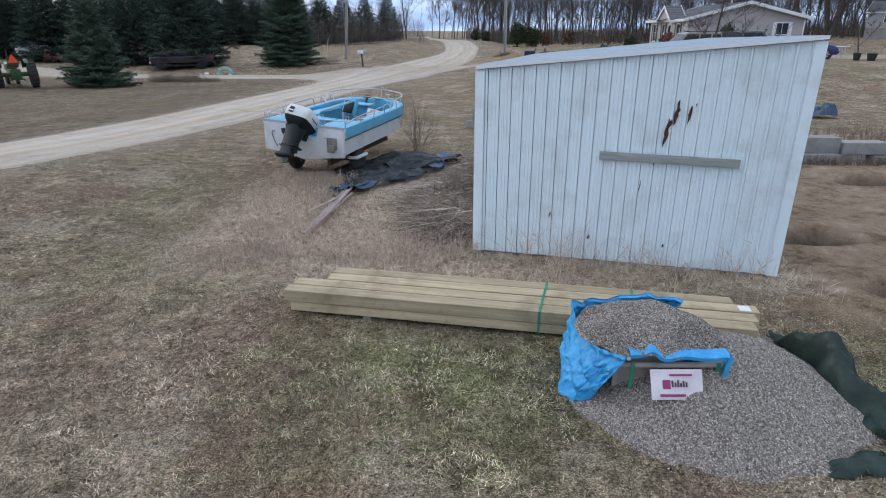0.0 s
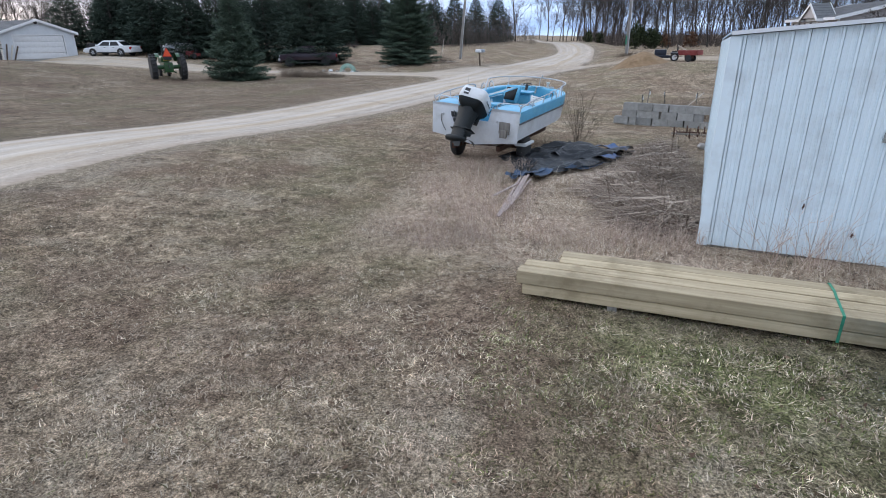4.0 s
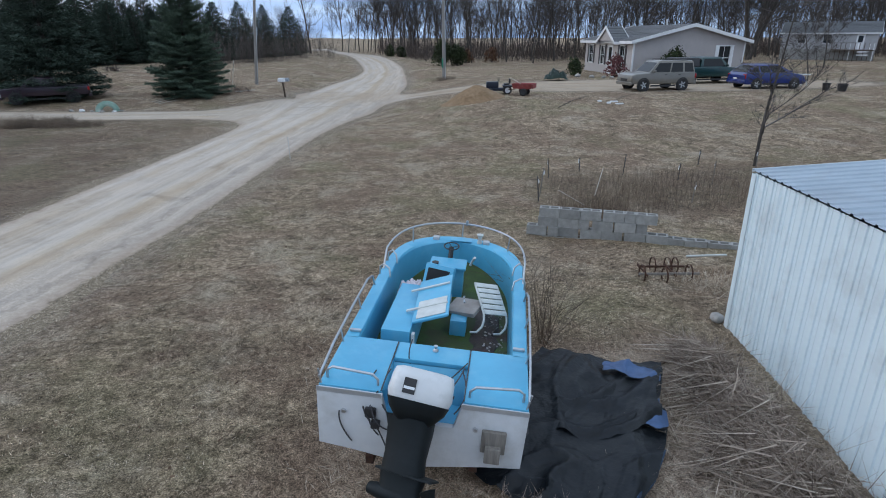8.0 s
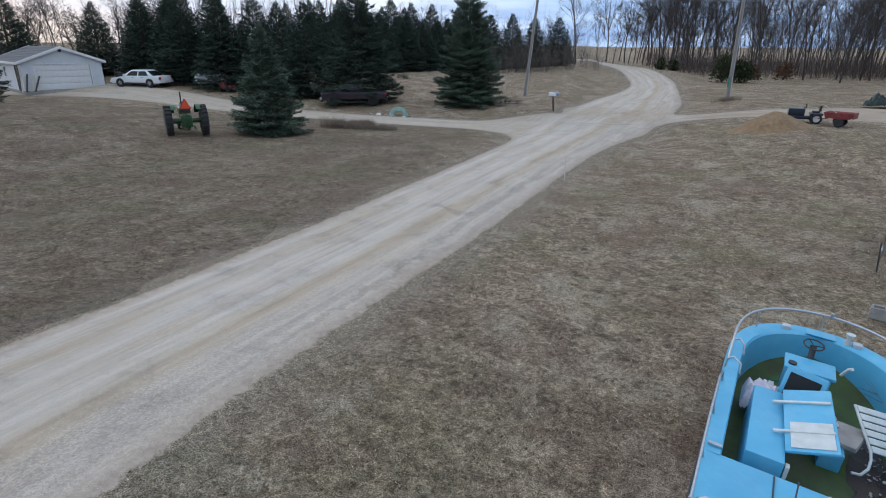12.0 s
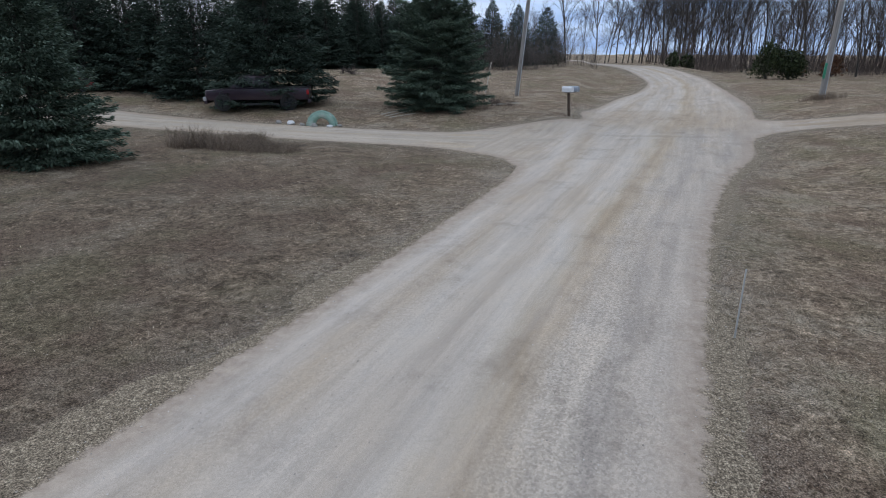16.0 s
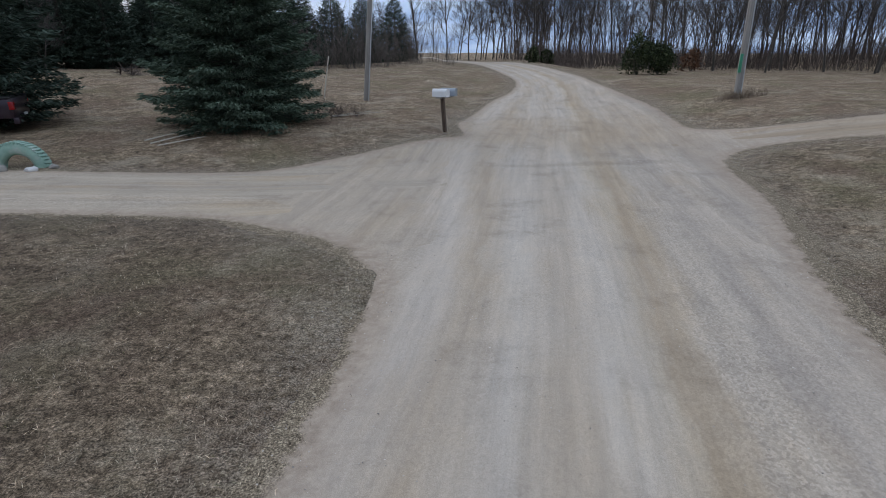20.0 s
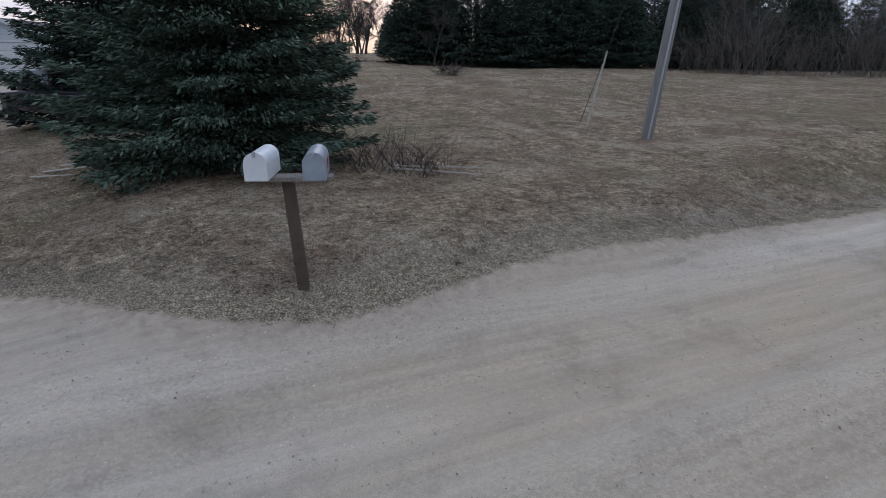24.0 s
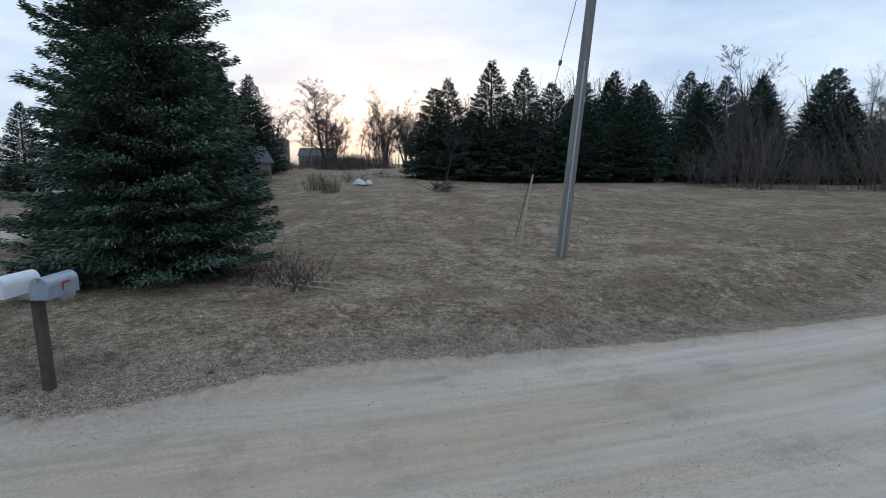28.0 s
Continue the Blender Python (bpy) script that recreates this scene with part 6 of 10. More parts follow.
for x, y in ((-48.4, 99.5), (-45, 101), (-41, 103), (-38, 104.5), (-34.6, 105), (-52, 108), (-57, 109), (-62, 106), (-31, 108), (-54, 100)):
    copy_scaled(far_b, x, y, r6.uniform(0, 360), r6.uniform(1.05, 1.25))
for i, (x, y) in enumerate(BELT):
    copy_scaled(far_b if i % 2 else far_a, x + r6.uniform(-0.6, 0.6), y + r6.uniform(-0.6, 0.6), r6.uniform(0, 360), r6.uniform(0.50, 0.66) if x < -50 else r6.uniform(0.60, 0.80) if x < -36 else r6.uniform(0.74, 0.95))
# spruces round the garage and the tank
for x, y, s in ((-36.5, 57.4, 0.98), (-41.5, 58.6, 1.02), (-47.0, 59.6, 1.02), (-51.0, 59.8, 0.95), (-34.0, 57.2, 0.9), (-30.5, 55.6, 0.92), (-39.3, 56.3, 0.95), (-44.2, 57.6, 1.0), (-48.9, 62.0, 0.95), (-53.6, 62.5, 0.9), (-56.5, 59.5, 0.85), (-68, 59, 1.05), (-64, 45, 0.95), (-50, 33.5, 1.1), (-46, 38, 0.9)):
    o = copy_scaled(far_a if s > 1.15 else far_b, x, y, r6.uniform(0, 360), s)
    tagged(o, "tall dark spruce behind the gravel drive", group="drive spruces")

# leafless woods to the north and east
kinds = [make_bare("bare_tree", "tall leafless tree with fine grey twigs", 100 + i, h, sp, li, 4) for i, (h, sp, li) in enumerate(((15, 0.8, 14), (17, 0.7, 15), (13.5, 1.0, 13), (16, 0.85, 14), (14, 0.75, 14)))]
r7 = random.Random(71)
spots = []
for i in range(120):
    x = -46 + 132 * (i + r7.random()) / 120
    spots.append((x, 106 + r7.uniform(0, 30) - max(0, x - 14) * 0.36 + max(0, -x - 16) * 0.25))
for i in range(30):
    spots.append((64 + r7.uniform(0, 45), 20 + 75 * r7.random()))
for i in range(34):
    x = 9 + 62 * (i + r7.random()) / 34
    spots.append((x, 90 + r7.uniform(-4, 6) - max(0, x - 14) * 0.26))
spots = [p for p in spots if not (-18 < p[0] < 0.5 and p[1] < 150 and abs(p[0] + 2.6 + max(0, p[1] - 102) * 0.17) < 4.0)]
spots += [(-5.5, 133), (-3.2, 139), (-1.0, 131), (1.5, 142), (3.5, 128), (5.2, 137), (-7.0, 146), (0.2, 150), (2.8, 121), (6.5, 124), (-4.2, 152), (4.4, 116), (-9.5, 158), (8.2, 131)]
spots += [(x, 76 + 0.22 * (-x - 72) + r7.uniform(0, 14)) for x in range(-74, -122, -3)]
spots += [(-70.6, 65.2), (-79.8, 69.8), (-70.9, 72.4), (-75, 62), (-85, 66), (-90, 71), (-82, 61), (-78, 57), (-88, 58), (-73, 68.5), (-95, 64)]
for i, (x, y) in enumerate(spots):
    s = r7.uniform(0.75, 1.2) * (0.85 if x < -70 and y > 92 else 0.5 if x < -70 else 0.48 if x < -12 else 1.0)
    if i < len(kinds):
        set_scaled(kinds[i], x, y, r7.uniform(0, 360), s)
    else:
        copy_scaled(kinds[i % len(kinds)], x, y, r7.uniform(0, 360), s)
# the lone trees against the afterglow, and the row behind them
big = make_bare("bare_tree", "wide leafless tree against the evening sky", 140, 10.5, 1.5, 12, 4, 4, "field trees", low=0.22, stout=1.9)
set_scaled(big, -56.8, 70.4, 0, 0.82)
for x, y, s in ((-62, 79, 0.62), (-66, 83, 0.7), (-70, 86.5, 0.66), (-68, 80, 0.5), (-74, 88, 0.7), (-60, 76.5, 0.42), (-72, 76, 0.6), (-80, 78, 0.7), (-78, 70, 0.75), (-76, 84, 0.6)):
    tagged(copy_scaled(big if s > 0.6 else kinds[2], x, y, r7.uniform(0, 360), s * (1.0 if s > 0.6 else 0.8)), "leafless tree on the far side of the field", group="field trees")
tagged(copy_scaled(big, 40.7, 72.3, 40, 1.65), "big spreading leafless tree behind the beige house", group="house trees")
small = make_bare("small_tree", "slim leafless tree in front of the dark spruces", 151, 5.0, 0.9, 11, 4, 1, "young trees")
set_scaled(small, -33.0, 71.0, 20, 1.0)
yard_tree = make_bare("small_tree", "small leafless tree behind the shed", 163, 7.4, 1.1, 13, 4, 1, "young trees", 0.05, 0.14)
set_scaled(yard_tree, 10.2, 28.2, 120, 1.0)
tagged(copy_scaled(small, -22.5, 86.5, 200, 1.7), "thin leafless tree among dark spruces")
tagged(copy_scaled(small, -43.6, 36.6, 60, 1.3), "leafless tree at the corner of the white house")
tagged(copy_scaled(small, -45.0, 38.3, 160, 1.2), "leafless tree beside the garage")
tagged(copy_scaled(small, 40, 60, 30, 1.6), "leafless tree beside the far house")
tagged(copy_scaled(small, 31, 51, 80, 1.3), "leafless tree beside the beige house")


# ---- brush, shrubs and weeds ----
def thicket(name, label, material, spots, count, height, seed, twist=0.35, width=0.012, kind="stuff", cat="shrub", fork=3):
    """Upright stems, each with side twigs, as slim three-sided rods."""
    r = np.random.default_rng(seed)
    out = []
    for _ in range(count):
        cx, cy, rx, ry, hs = spots[r.integers(len(spots))]
        a, q = r.uniform(0, 2 * math.pi), math.sqrt(r.random())
        x, y = cx + rx * q * math.cos(a), cy + ry * q * math.sin(a)
        H = height * hs * r.uniform(0.55, 1.15)
        p0 = np.array([x, y, land(x, y) - 0.03])
        d = np.array([r.normal(0, twist), r.normal(0, twist), 1.0]); d /= np.linalg.norm(d)
        stems = [(p0, d, H, width)]
        for k in range(fork):
            t = r.uniform(0.3, 0.85)
            dd = d + r.normal(0, 0.5, 3); dd[2] = abs(dd[2]); dd /= np.linalg.norm(dd)
            stems.append((p0 + d * H * t, dd, H * r.uniform(0.25, 0.5), width * 0.6))
        for p, e, L, w in stems:
            s1 = np.cross(e, (0.3, 0.9, 0.1)); s1 /= np.linalg.norm(s1) + 1e-9
            s2 = np.cross(e, s1)
            a0, a1, a2 = p + s1 * w, p - 0.5 * s1 * w + 0.87 * s2 * w, p - 0.5 * s1 * w - 0.87 * s2 * w
            tip = p + e * L
            out += [a0, a1, tip, a1, a2, tip, a2, a0, tip]
    me = fast_mesh(name, np.array(out), 3, material)
    return tagged(new(name, me), label, cat, kind=kind)


def sapling_crowd(name, label, material, spots, count, height, seed, stout=1.0, twist=0.06, cat="saplings"):
    """Slim crooked stems that divide upwards into sprays of fine twigs."""
    r = np.random.default_rng(seed)
    rods = []
    for _ in range(count):
        cx, cy, rx, ry, hs = spots[r.integers(len(spots))]
        x, y = cx + rx * r.uniform(-1, 1), cy + ry * r.uniform(-1, 1)
        H = height * hs * r.uniform(0.5, 1.2)
        p, e, w = np.array([x, y, land(x, y) - 0.05]), np.array([r.normal(0, twist), r.normal(0, twist), 1.0]), 0.028 * stout * H / 8
        for k in range(5):
            e = e + r.normal(0, 0.11, 3) * (1, 1, 0)
            e /= np.linalg.norm(e)
            q = p + e * H / 5
            rods.append((p, q, w, w * 0.75))
            for b in range(0 if k == 0 else 3):
                o = p + (q - p) * r.random()
                d = e + r.normal(0, 0.42, 3) * (1, 1, 0.3); d /= np.linalg.norm(d)
                L = H * r.uniform(0.12, 0.26) * (1.2 - 0.12 * k)
                rods.append((o, o + d * L, w * 0.5, w * 0.1))
                for c in range(3):
                    o2 = o + d * L * r.uniform(0.3, 1.0)
                    d2 = d + r.normal(0, 0.42, 3); d2[2] = abs(d2[2]) + 0.1; d2 /= np.linalg.norm(d2)
                    rods.append((o2, o2 + d2 * L * r.uniform(0.35, 0.7), w * 0.3, w * 0.05))
            p, w = q, w * 0.78
    a, b = np.array([q[0] for q in rods]), np.array([q[1] for q in rods])
    wa, wb = np.array([q[2] for q in rods])[:, None], np.array([q[3] for q in rods])[:, None]
    d = b - a
    s1 = np.cross(d, (0.31, 0.90, 0.12)); s1 /= np.linalg.norm(s1, axis=1)[:, None] + 1e-9
    s2 = np.cross(d, s1); s2 /= np.linalg.norm(s2, axis=1)[:, None] + 1e-9
    ring3 = (s1, -0.5 * s1 + 0.87 * s2, -0.5 * s1 - 0.87 * s2)
    quads = [np.stack([a + ring3[k] * wa, a + ring3[(k + 1) % 3] * wa, b + ring3[(k + 1) % 3] * wb, b + ring3[k] * wb], 1) for k in range(3)]
    me = fast_mesh(name, np.stack(quads, 1).reshape(-1, 3), 4, material)
    return tagged(new(name, me), label, cat, kind="stuff")


wood_spots = [(x, 104 - max(0, x - 14) * 0.36 + max(0, -x - 16) * 0.25 + k * 7, 4.5, 4, 1.0 if k >= 0 else 0.55) for x in range(-44, 84, 6) for k in (-1, 0, 1, 2) if not (-16 < x < 0) and (k >= 0 or x > 0)]
thicket("woodland_brush", "grey-brown leafless undergrowth along the wood's edge", "brush", wood_spots, 10000, 2.6, 81, 0.28, 0.017, fork=5)
inner_spots = [p for p in wood_spots if p[4] > 0.9]
sapling_crowd("wood_saplings", "crowd of thin leafless saplings in the woods", "brush", inner_spots, 520, 8.0, 84)
sapling_crowd("far_woods", "deep leafless woods behind the spruces and the field", "twig",
              [(x, 134 + k * 10, 4.5, 5, 0.62 if x < -58 else 0.46) for x in range(-88, -14, 6) for k in (0, 1)] + [(-80 - 6 * k, 101 + 4.4 * k, 5, 6, 0.7) for k in range(9)]
              + [(x, 99 + 0.12 * (-x - 34) + 5 * k, 3.0, 3, 0.70 if x < -52 else 0.54) for x in range(-94, -32, 5) for k in (0, 1)], 950, 14.0, 85, 2.6, 0.05, "woods")
sapling_crowd("hill_woods", "thin leafless woods along the top of the rise", "twig",
              [(x, 122 - max(0, x - 14) * 0.36 + k * 9, 4.5, 5, 1.0) for x in range(4, 96, 6) for k in (0, 1)], 430, 14.0, 86, 2.0, 0.05, "woods")
sapling_crowd("hedge_brush", "grey leafless shrubs before the dark spruces", "hedge", [(-24.0, 83.6, 1.2, 1.0, 0.75), (-22.0, 85.0, 1.4, 1.2, 1.25), (-19.6, 87.0, 1.2, 1.2, 0.85), (-17.6, 89.6, 1.6, 1.4, 1.3), (-15.4, 92, 1.6, 1.6, 1.05), (-12.6, 96, 2.0, 2.0, 1.15), (-9.5, 100, 2.4, 2.4, 1.0), (-20.5, 85.2, 4.0, 1.0, 0.45), (-15, 90.5, 4.0, 1.4, 0.5)], 800, 3.5, 82, 1.1, 0.30, "shrub")
thicket("far_brush", "low leafless brush at the field's far edge", "brush", [(-52, 70, 6, 2, 0.7), (-62, 76, 6, 3, 0.9), (-72, 80, 7, 4, 1.0), (-84, 78, 7, 5, 0.9), (-96, 84, 8, 6, 1.1), (-110, 92, 9, 6, 1.2), (-60, 66, 8, 3, 0.4)], 1900, 2.0, 83, 0.3, 0.02)


def leafy(name, label, material, x, y, r0, h, seed, count=1300, leaf=0.09, cat="shrub", group="", square=False):
    """An evergreen or russet shrub: stems with small leaves in clumps, uneven in outline."""
    s = Shape()
    r = np.random.default_rng(seed)
    for i in range(7):
        a = i * 0.9
        s.tube([(0, 0, -0.05), (r0 * 0.4 * math.cos(a), r0 * 0.4 * math.sin(a), h * 0.45), (r0 * 0.7 * math.cos(a), r0 * 0.7 * math.sin(a), h * 0.8)], 0.03, 4, 0.008, caps=False)
    ob = tag(put(name, s, "bark", smooth=True, m=pose(x, y, land(x, y) - 0.03)), label, cat, group)
    c = r.normal(0, 1, (60, 3)); c /= np.linalg.norm(c, axis=1)[:, None]
    c *= r.uniform(0.45, 0.95, (60, 1))
    p = c[r.integers(60, size=count)] + r.normal(0, 0.17, (count, 3))
    p[:, :2] *= r0
    p[:, 2] = np.abs(p[:, 2] * 0.5 + 0.48) * h
    p[:, :2] *= (1.15 - 0.55 * p[:, 2:] / h).clip(0.3, 1.15)
    d = r.normal(0, 1, (count, 3)); d /= np.linalg.norm(d, axis=1)[:, None]
    e = np.cross(d, r.normal(0, 1, (count, 3))); e /= np.linalg.norm(e, axis=1)[:, None]
    L = leaf * r.uniform(0.6, 1.5, (count, 1))
    v = np.stack([p - d * L, p + e * L * 0.5, p + d * L, p - e * L * 0.5], 1)
    o = new("foliage", fast_mesh("foliage", v.reshape(-1, 3), 4, material))
    o.parent = ob
    return ob


leafy("shrub", "dark evergreen shrub beside the road's bend", "leaf_bush", 1.0, 97.3, 0.8, 1.5, 91, 900, 0.16)
leafy("shrub", "dark evergreen shrub beside the road's bend", "leaf_bush", 2.75, 98.6, 0.8, 1.5, 92, 900, 0.16)
leafy("shrub", "large dark evergreen shrub beside the utility pole", "leaf_bush", 6.3, 80.6, 1.45, 3.1, 93, 3600, 0.09)
leafy("shrub", "large dark evergreen shrub beside the utility pole", "leaf_bush", 8.2, 81.2, 1.3, 2.7, 94, 3200, 0.09)
leafy("shrub", "russet shrub still holding dead leaves", "rust_bush", 14.5, 89.5, 1.2, 2.0, 95, 420, 0.16)
leafy("shrub", "russet shrub still holding dead leaves", "rust_bush", 10.9, 87.5, 0.9, 1.8, 96, 380, 0.16)
leafy("shrub", "dark evergreen shrub at the house corner", "leaf_bush", 23.2, 57.2, 1.25, 2.6, 97, 2200, 0.10)
leafy("shrub", "reddish leafless shrub before the house windows", "red_twig", 18.4, 58.5, 1.0, 1.9, 98, 700, 0.10)
leafy("shrub", "dark evergreen shrub at the house end", "leaf_bush", 15.6, 61.0, 0.8, 1.6, 99, 600, 0.12)

# ---- the boat on its trailer ----
def boat_half(y):
    """Half width of the hull at its top edge, y metres forward of the transom."""
    if y < 2.6:
        return 0.955
    t = min(1.0, (y - 2.6) / 1.45)
    return 0.955 * (1 - t ** 3.2) ** 0.5


def ring(y0, y1, inset, n=26):
    """Outline round the bow from the port side at y0 to the starboard side at y0, inset from the hull's edge."""
    top = 4.05 - inset
    ys = [y0 + (top - y0) * math.sin(0.5 * math.pi * i / n) for i in range(n + 1)]
    side = [(max(0.0, (boat_half(y / top * 4.05 if y > 2.6 else y)) - inset), y) for y in ys]
    side[-1] = (0.0, top)
    return [(-x, y) for x, y in side] + [(x, y) for x, y in reversed(side[:-1])]


def build_boat():
    at = pose(-3.57, 14.12, 0.80, 0, 0, -15.2) @ pose(0, 0, 0, 1.2, 4.0, 0)
    boat = thing("motorboat", "old blue and white open motorboat with algae-covered floor", "boat", at)
    # white lower hull: transom, bottom and sides
    def station(y):
        w = max(0.02, boat_half(min(y, 4.04)))
        rise = 0.42 * max(0.0, (y - 2.9) / 1.15) ** 2.4
        k = min(1.0, w / 0.955)
        return [(-w * 0.985, y, 0.40), (-w * 0.94, y, 0.05 + rise), (-w * 0.60, y, 0.0 + rise), (-w * 0.30, y, -0.05 * k + rise), (0, y, -0.11 * k + rise),
                (w * 0.30, y, -0.05 * k + rise), (w * 0.60, y, 0.0 + rise), (w * 0.94, y, 0.05 + rise), (w * 0.985, y, 0.40)]
    ys = [0.0, 0.5, 1.2, 2.0, 2.6, 3.0, 3.3, 3.55, 3.75, 3.9, 4.0, 4.04]
    put("hull", Shape().loft([station(y) for y in ys], closed=False, caps=False), "boat_white", boat, smooth=True, thick=0.012)
    # transom with the cut-out for the motor
    notch = [(-0.94, 0.02), (-0.6, -0.02), (0, -0.12), (0.6, -0.02), (0.94, 0.02), (0.955, 0.62), (0.36, 0.62), (0.30, 0.38), (-0.30, 0.38), (-0.36, 0.62), (-0.955, 0.62)]
    put("transom", Shape().prism(notch, -0.03, 0.03, "y"), "boat_white", boat, bevel=0.008)
    # blue upper sides
    edge = ring(0.0, 4.05, 0.0, 30)
    s = Shape()
    s.loft([[(x * 0.985, y * 0.997, 0.39) for x, y in edge], [(x * 1.0, y, 0.52) for x, y in edge], [(x * 0.995, y, 0.62) for x, y in edge]], closed=False, caps=False)
    put("upper_hull", s, "boat_blue", boat, smooth=True, thick=0.01)
    put("rub_rail", Shape().tube([(x * 1.0, y * 1.0, 0.405) for x, y in edge], 0.017, 6), "wire", boat, "black rub rail", smooth=True)
    # deck: gunwales round the cockpit, and the two aft decks beside the motor well
    inner = ring(0.86, 4.05, 0.15, 30)
    outer = ring(0.86, 4.05, 0.0, 30)
    s = Shape()
    s.loft([[(x, y, 0.615) for x, y in outer], [(x * 0.985, y * 0.998, 0.64) for x, y in outer], [(x, y, 0.645) for x, y in inner], [(x * 0.985, y * 0.992, 0.615) for x, y in inner]], closed=False, caps=False)
    put("gunwale", s, "boat_blue", boat, smooth=True)
    s = Shape()
    s.loft([[(x * 0.985, y * 0.992, 0.62) for x, y in inner], [(x * 0.97, y * 0.985, 0.12) for x, y in inner]], closed=False, caps=False)
    put("cockpit_liner", s, "boat_blue", boat, smooth=True, thick=0.008)
    def sole(u, v):
        x, y = inner[min(30, int(round(v * 30)))]
        return ((2 * u - 1) * (abs(x) * 0.97 + 0.005), y * 0.985, 0.155 + 0.2 * max(0.0, (y - 3.2) / 0.7) ** 2 + 0.012 * noise.noise(Vector((u * 5, v * 9, 1))))
    put("floor", Shape().grid(sole, 20, 30), "algae", boat, "green and brown algae on the cockpit floor", smooth=True)
    put("mud_patch", Shape().grid(lambda u, v: (0.50 + 0.46 * (u - 0.5) * (0.75 + 0.5 * noise.noise(Vector((v * 5, 1.0, 3.0)))) + 0.16 * noise.noise(Vector((u * 3, v * 5, 2.0))), 1.02 + 1.75 * v + 0.12 * noise.noise(Vector((u * 5, v * 4, 7.0))), 0.168 + 0.010 * noise.noise(Vector((u * 7, v * 14, 1.0))) - 0.02 * (2 * u - 1) ** 4), 18, 44), "brown_muck", boat, "dark brown muck lying on the cockpit floor", smooth=True)
    rl = random.Random(77)
    s = Shape()
    for k in range(110):
        x, y = 0.60 + 0.13 * rl.uniform(-1, 1), 1.0 + 1.5 * rl.random()
        a, q = rl.uniform(0, 6.28), rl.uniform(0.008, 0.026)
        s.add([(x - q * math.cos(a), y - q * math.sin(a), 0.19), (x + 0.5 * q * math.sin(a), y - 0.5 * q * math.cos(a), 0.20), (x + q * math.cos(a), y + q * math.sin(a), 0.195), (x - 0.5 * q * math.sin(a), y + 0.5 * q * math.cos(a), 0.185)], [(0, 1, 2, 3)])
    tagged(put("debris", s, "cardboard", boat, "pale flakes and leaf scraps on the floor"), kind="stuff")
    for sx in (-1, 1):
        a, b = (-0.952, -0.37) if sx < 0 else (0.37, 0.952)
        put("aft_deck", Shape().box((a, 0.02, 0.585), (b, 0.88, 0.64)), "boat_blue", boat, bevel=0.02)
        put("aft_bulkhead", Shape().box((-0.80 if sx < 0 else 0.37, 0.84, 0.13), (-0.37 if sx < 0 else 0.80, 0.87, 0.60)), "boat_blue", boat)
        put("well_side", Shape().box(((-0.385 if sx < 0 else 0.365), 0.0, 0.25), ((-0.365 if sx < 0 else 0.385), 0.62, 0.60)), "boat_blue", boat, bevel=0.006)
    put("bridge_deck", Shape().box((-0.372, 0.58, 0.585), (0.372, 0.879, 0.638)), "boat_blue", boat, bevel=0.015)
    put("well_floor", Shape().box((-0.366, 0.0, 0.27), (0.366, 0.61, 0.30)), "boat_blue", boat)
    put("well_front", Shape().grid(lambda u, v: (-0.364 + 0.728 * u, 0.40 + 0.18 * v, 0.30 + 0.285 * v ** 0.7), 8, 6), "boat_blue", boat, smooth=True, thick=0.006)
    put("centre_bulkhead", Shape().box((-0.368, 0.84, 0.13), (0.368, 0.87, 0.585)), "boat_blue", boat)
    for x in (-0.375, 0.375):
        put("deck_seam", Shape().box((x - 0.006, 0.03, 0.64), (x + 0.006, 0.86, 0.6455)), "wire", boat)
    # deck trim, cleats, small lamps
    for sx in (-1, 1):
        put("aft_trim", Shape().box((min(sx * 0.36, sx * 0.955), -0.036, 0.605), (max(sx * 0.36, sx * 0.955), -0.031, 0.652)), "alu", boat)
        put("cleat", Shape().box((sx * 0.86 - 0.06, 0.94, 0.645), (sx * 0.86 + 0.06, 0.98, 0.672)).box((sx * 0.86 - 0.025, 0.945, 0.64), (sx * 0.86 + 0.025, 0.975, 0.66)), "chrome", boat, bevel=0.006)
        put("bow_light", Shape().box((sx * 0.38 - 0.05, 3.80, 0.64), (sx * 0.38 + 0.05, 3.90, 0.69)), "lamp_clear", boat, bevel=0.015)
        # aft grab rails, bent tube
        x0, x1 = sx * 0.42, sx * 0.90
        put("grab_rail", Shape().tube([(x0, 0.10, 0.63), (x0, 0.10, 0.70), (x0 + sx * 0.05, 0.11, 0.745), (x1 - sx * 0.05, 0.13, 0.76), (x1, 0.13, 0.72), (x1, 0.13, 0.63)], 0.013, 7), "chrome", boat, smooth=True)
        # long side rails
        px = sx * 0.945
        pts = [(px, 0.02, 0.72), (px * 1.01, 0.5, 0.78), (px * 1.02, 1.2, 0.80), (px * 1.02, 1.9, 0.81), (px * 1.0, 2.05, 0.78), (px * 0.98, 2.1, 0.64)]
        put("side_rail", Shape().tube(pts, 0.013, 7), "chrome", boat, "bent chrome rail", smooth=True)
        for y in (0.04, 0.75, 1.45):
            put("rail_post", Shape().tube([(px * 0.985, y, 0.63), (px * 1.015, y, 0.785)], 0.010, 6), "chrome", boat, smooth=True)
        put("step_rail", Shape().tube([(sx * 0.78, 2.35, 0.64), (sx * 0.80, 2.37, 0.76), (sx * 0.88, 2.40, 0.80), (sx * 0.93, 2.42, 0.75), (sx * 0.935, 2.42, 0.64)], 0.012, 7), "chrome", boat, smooth=True)
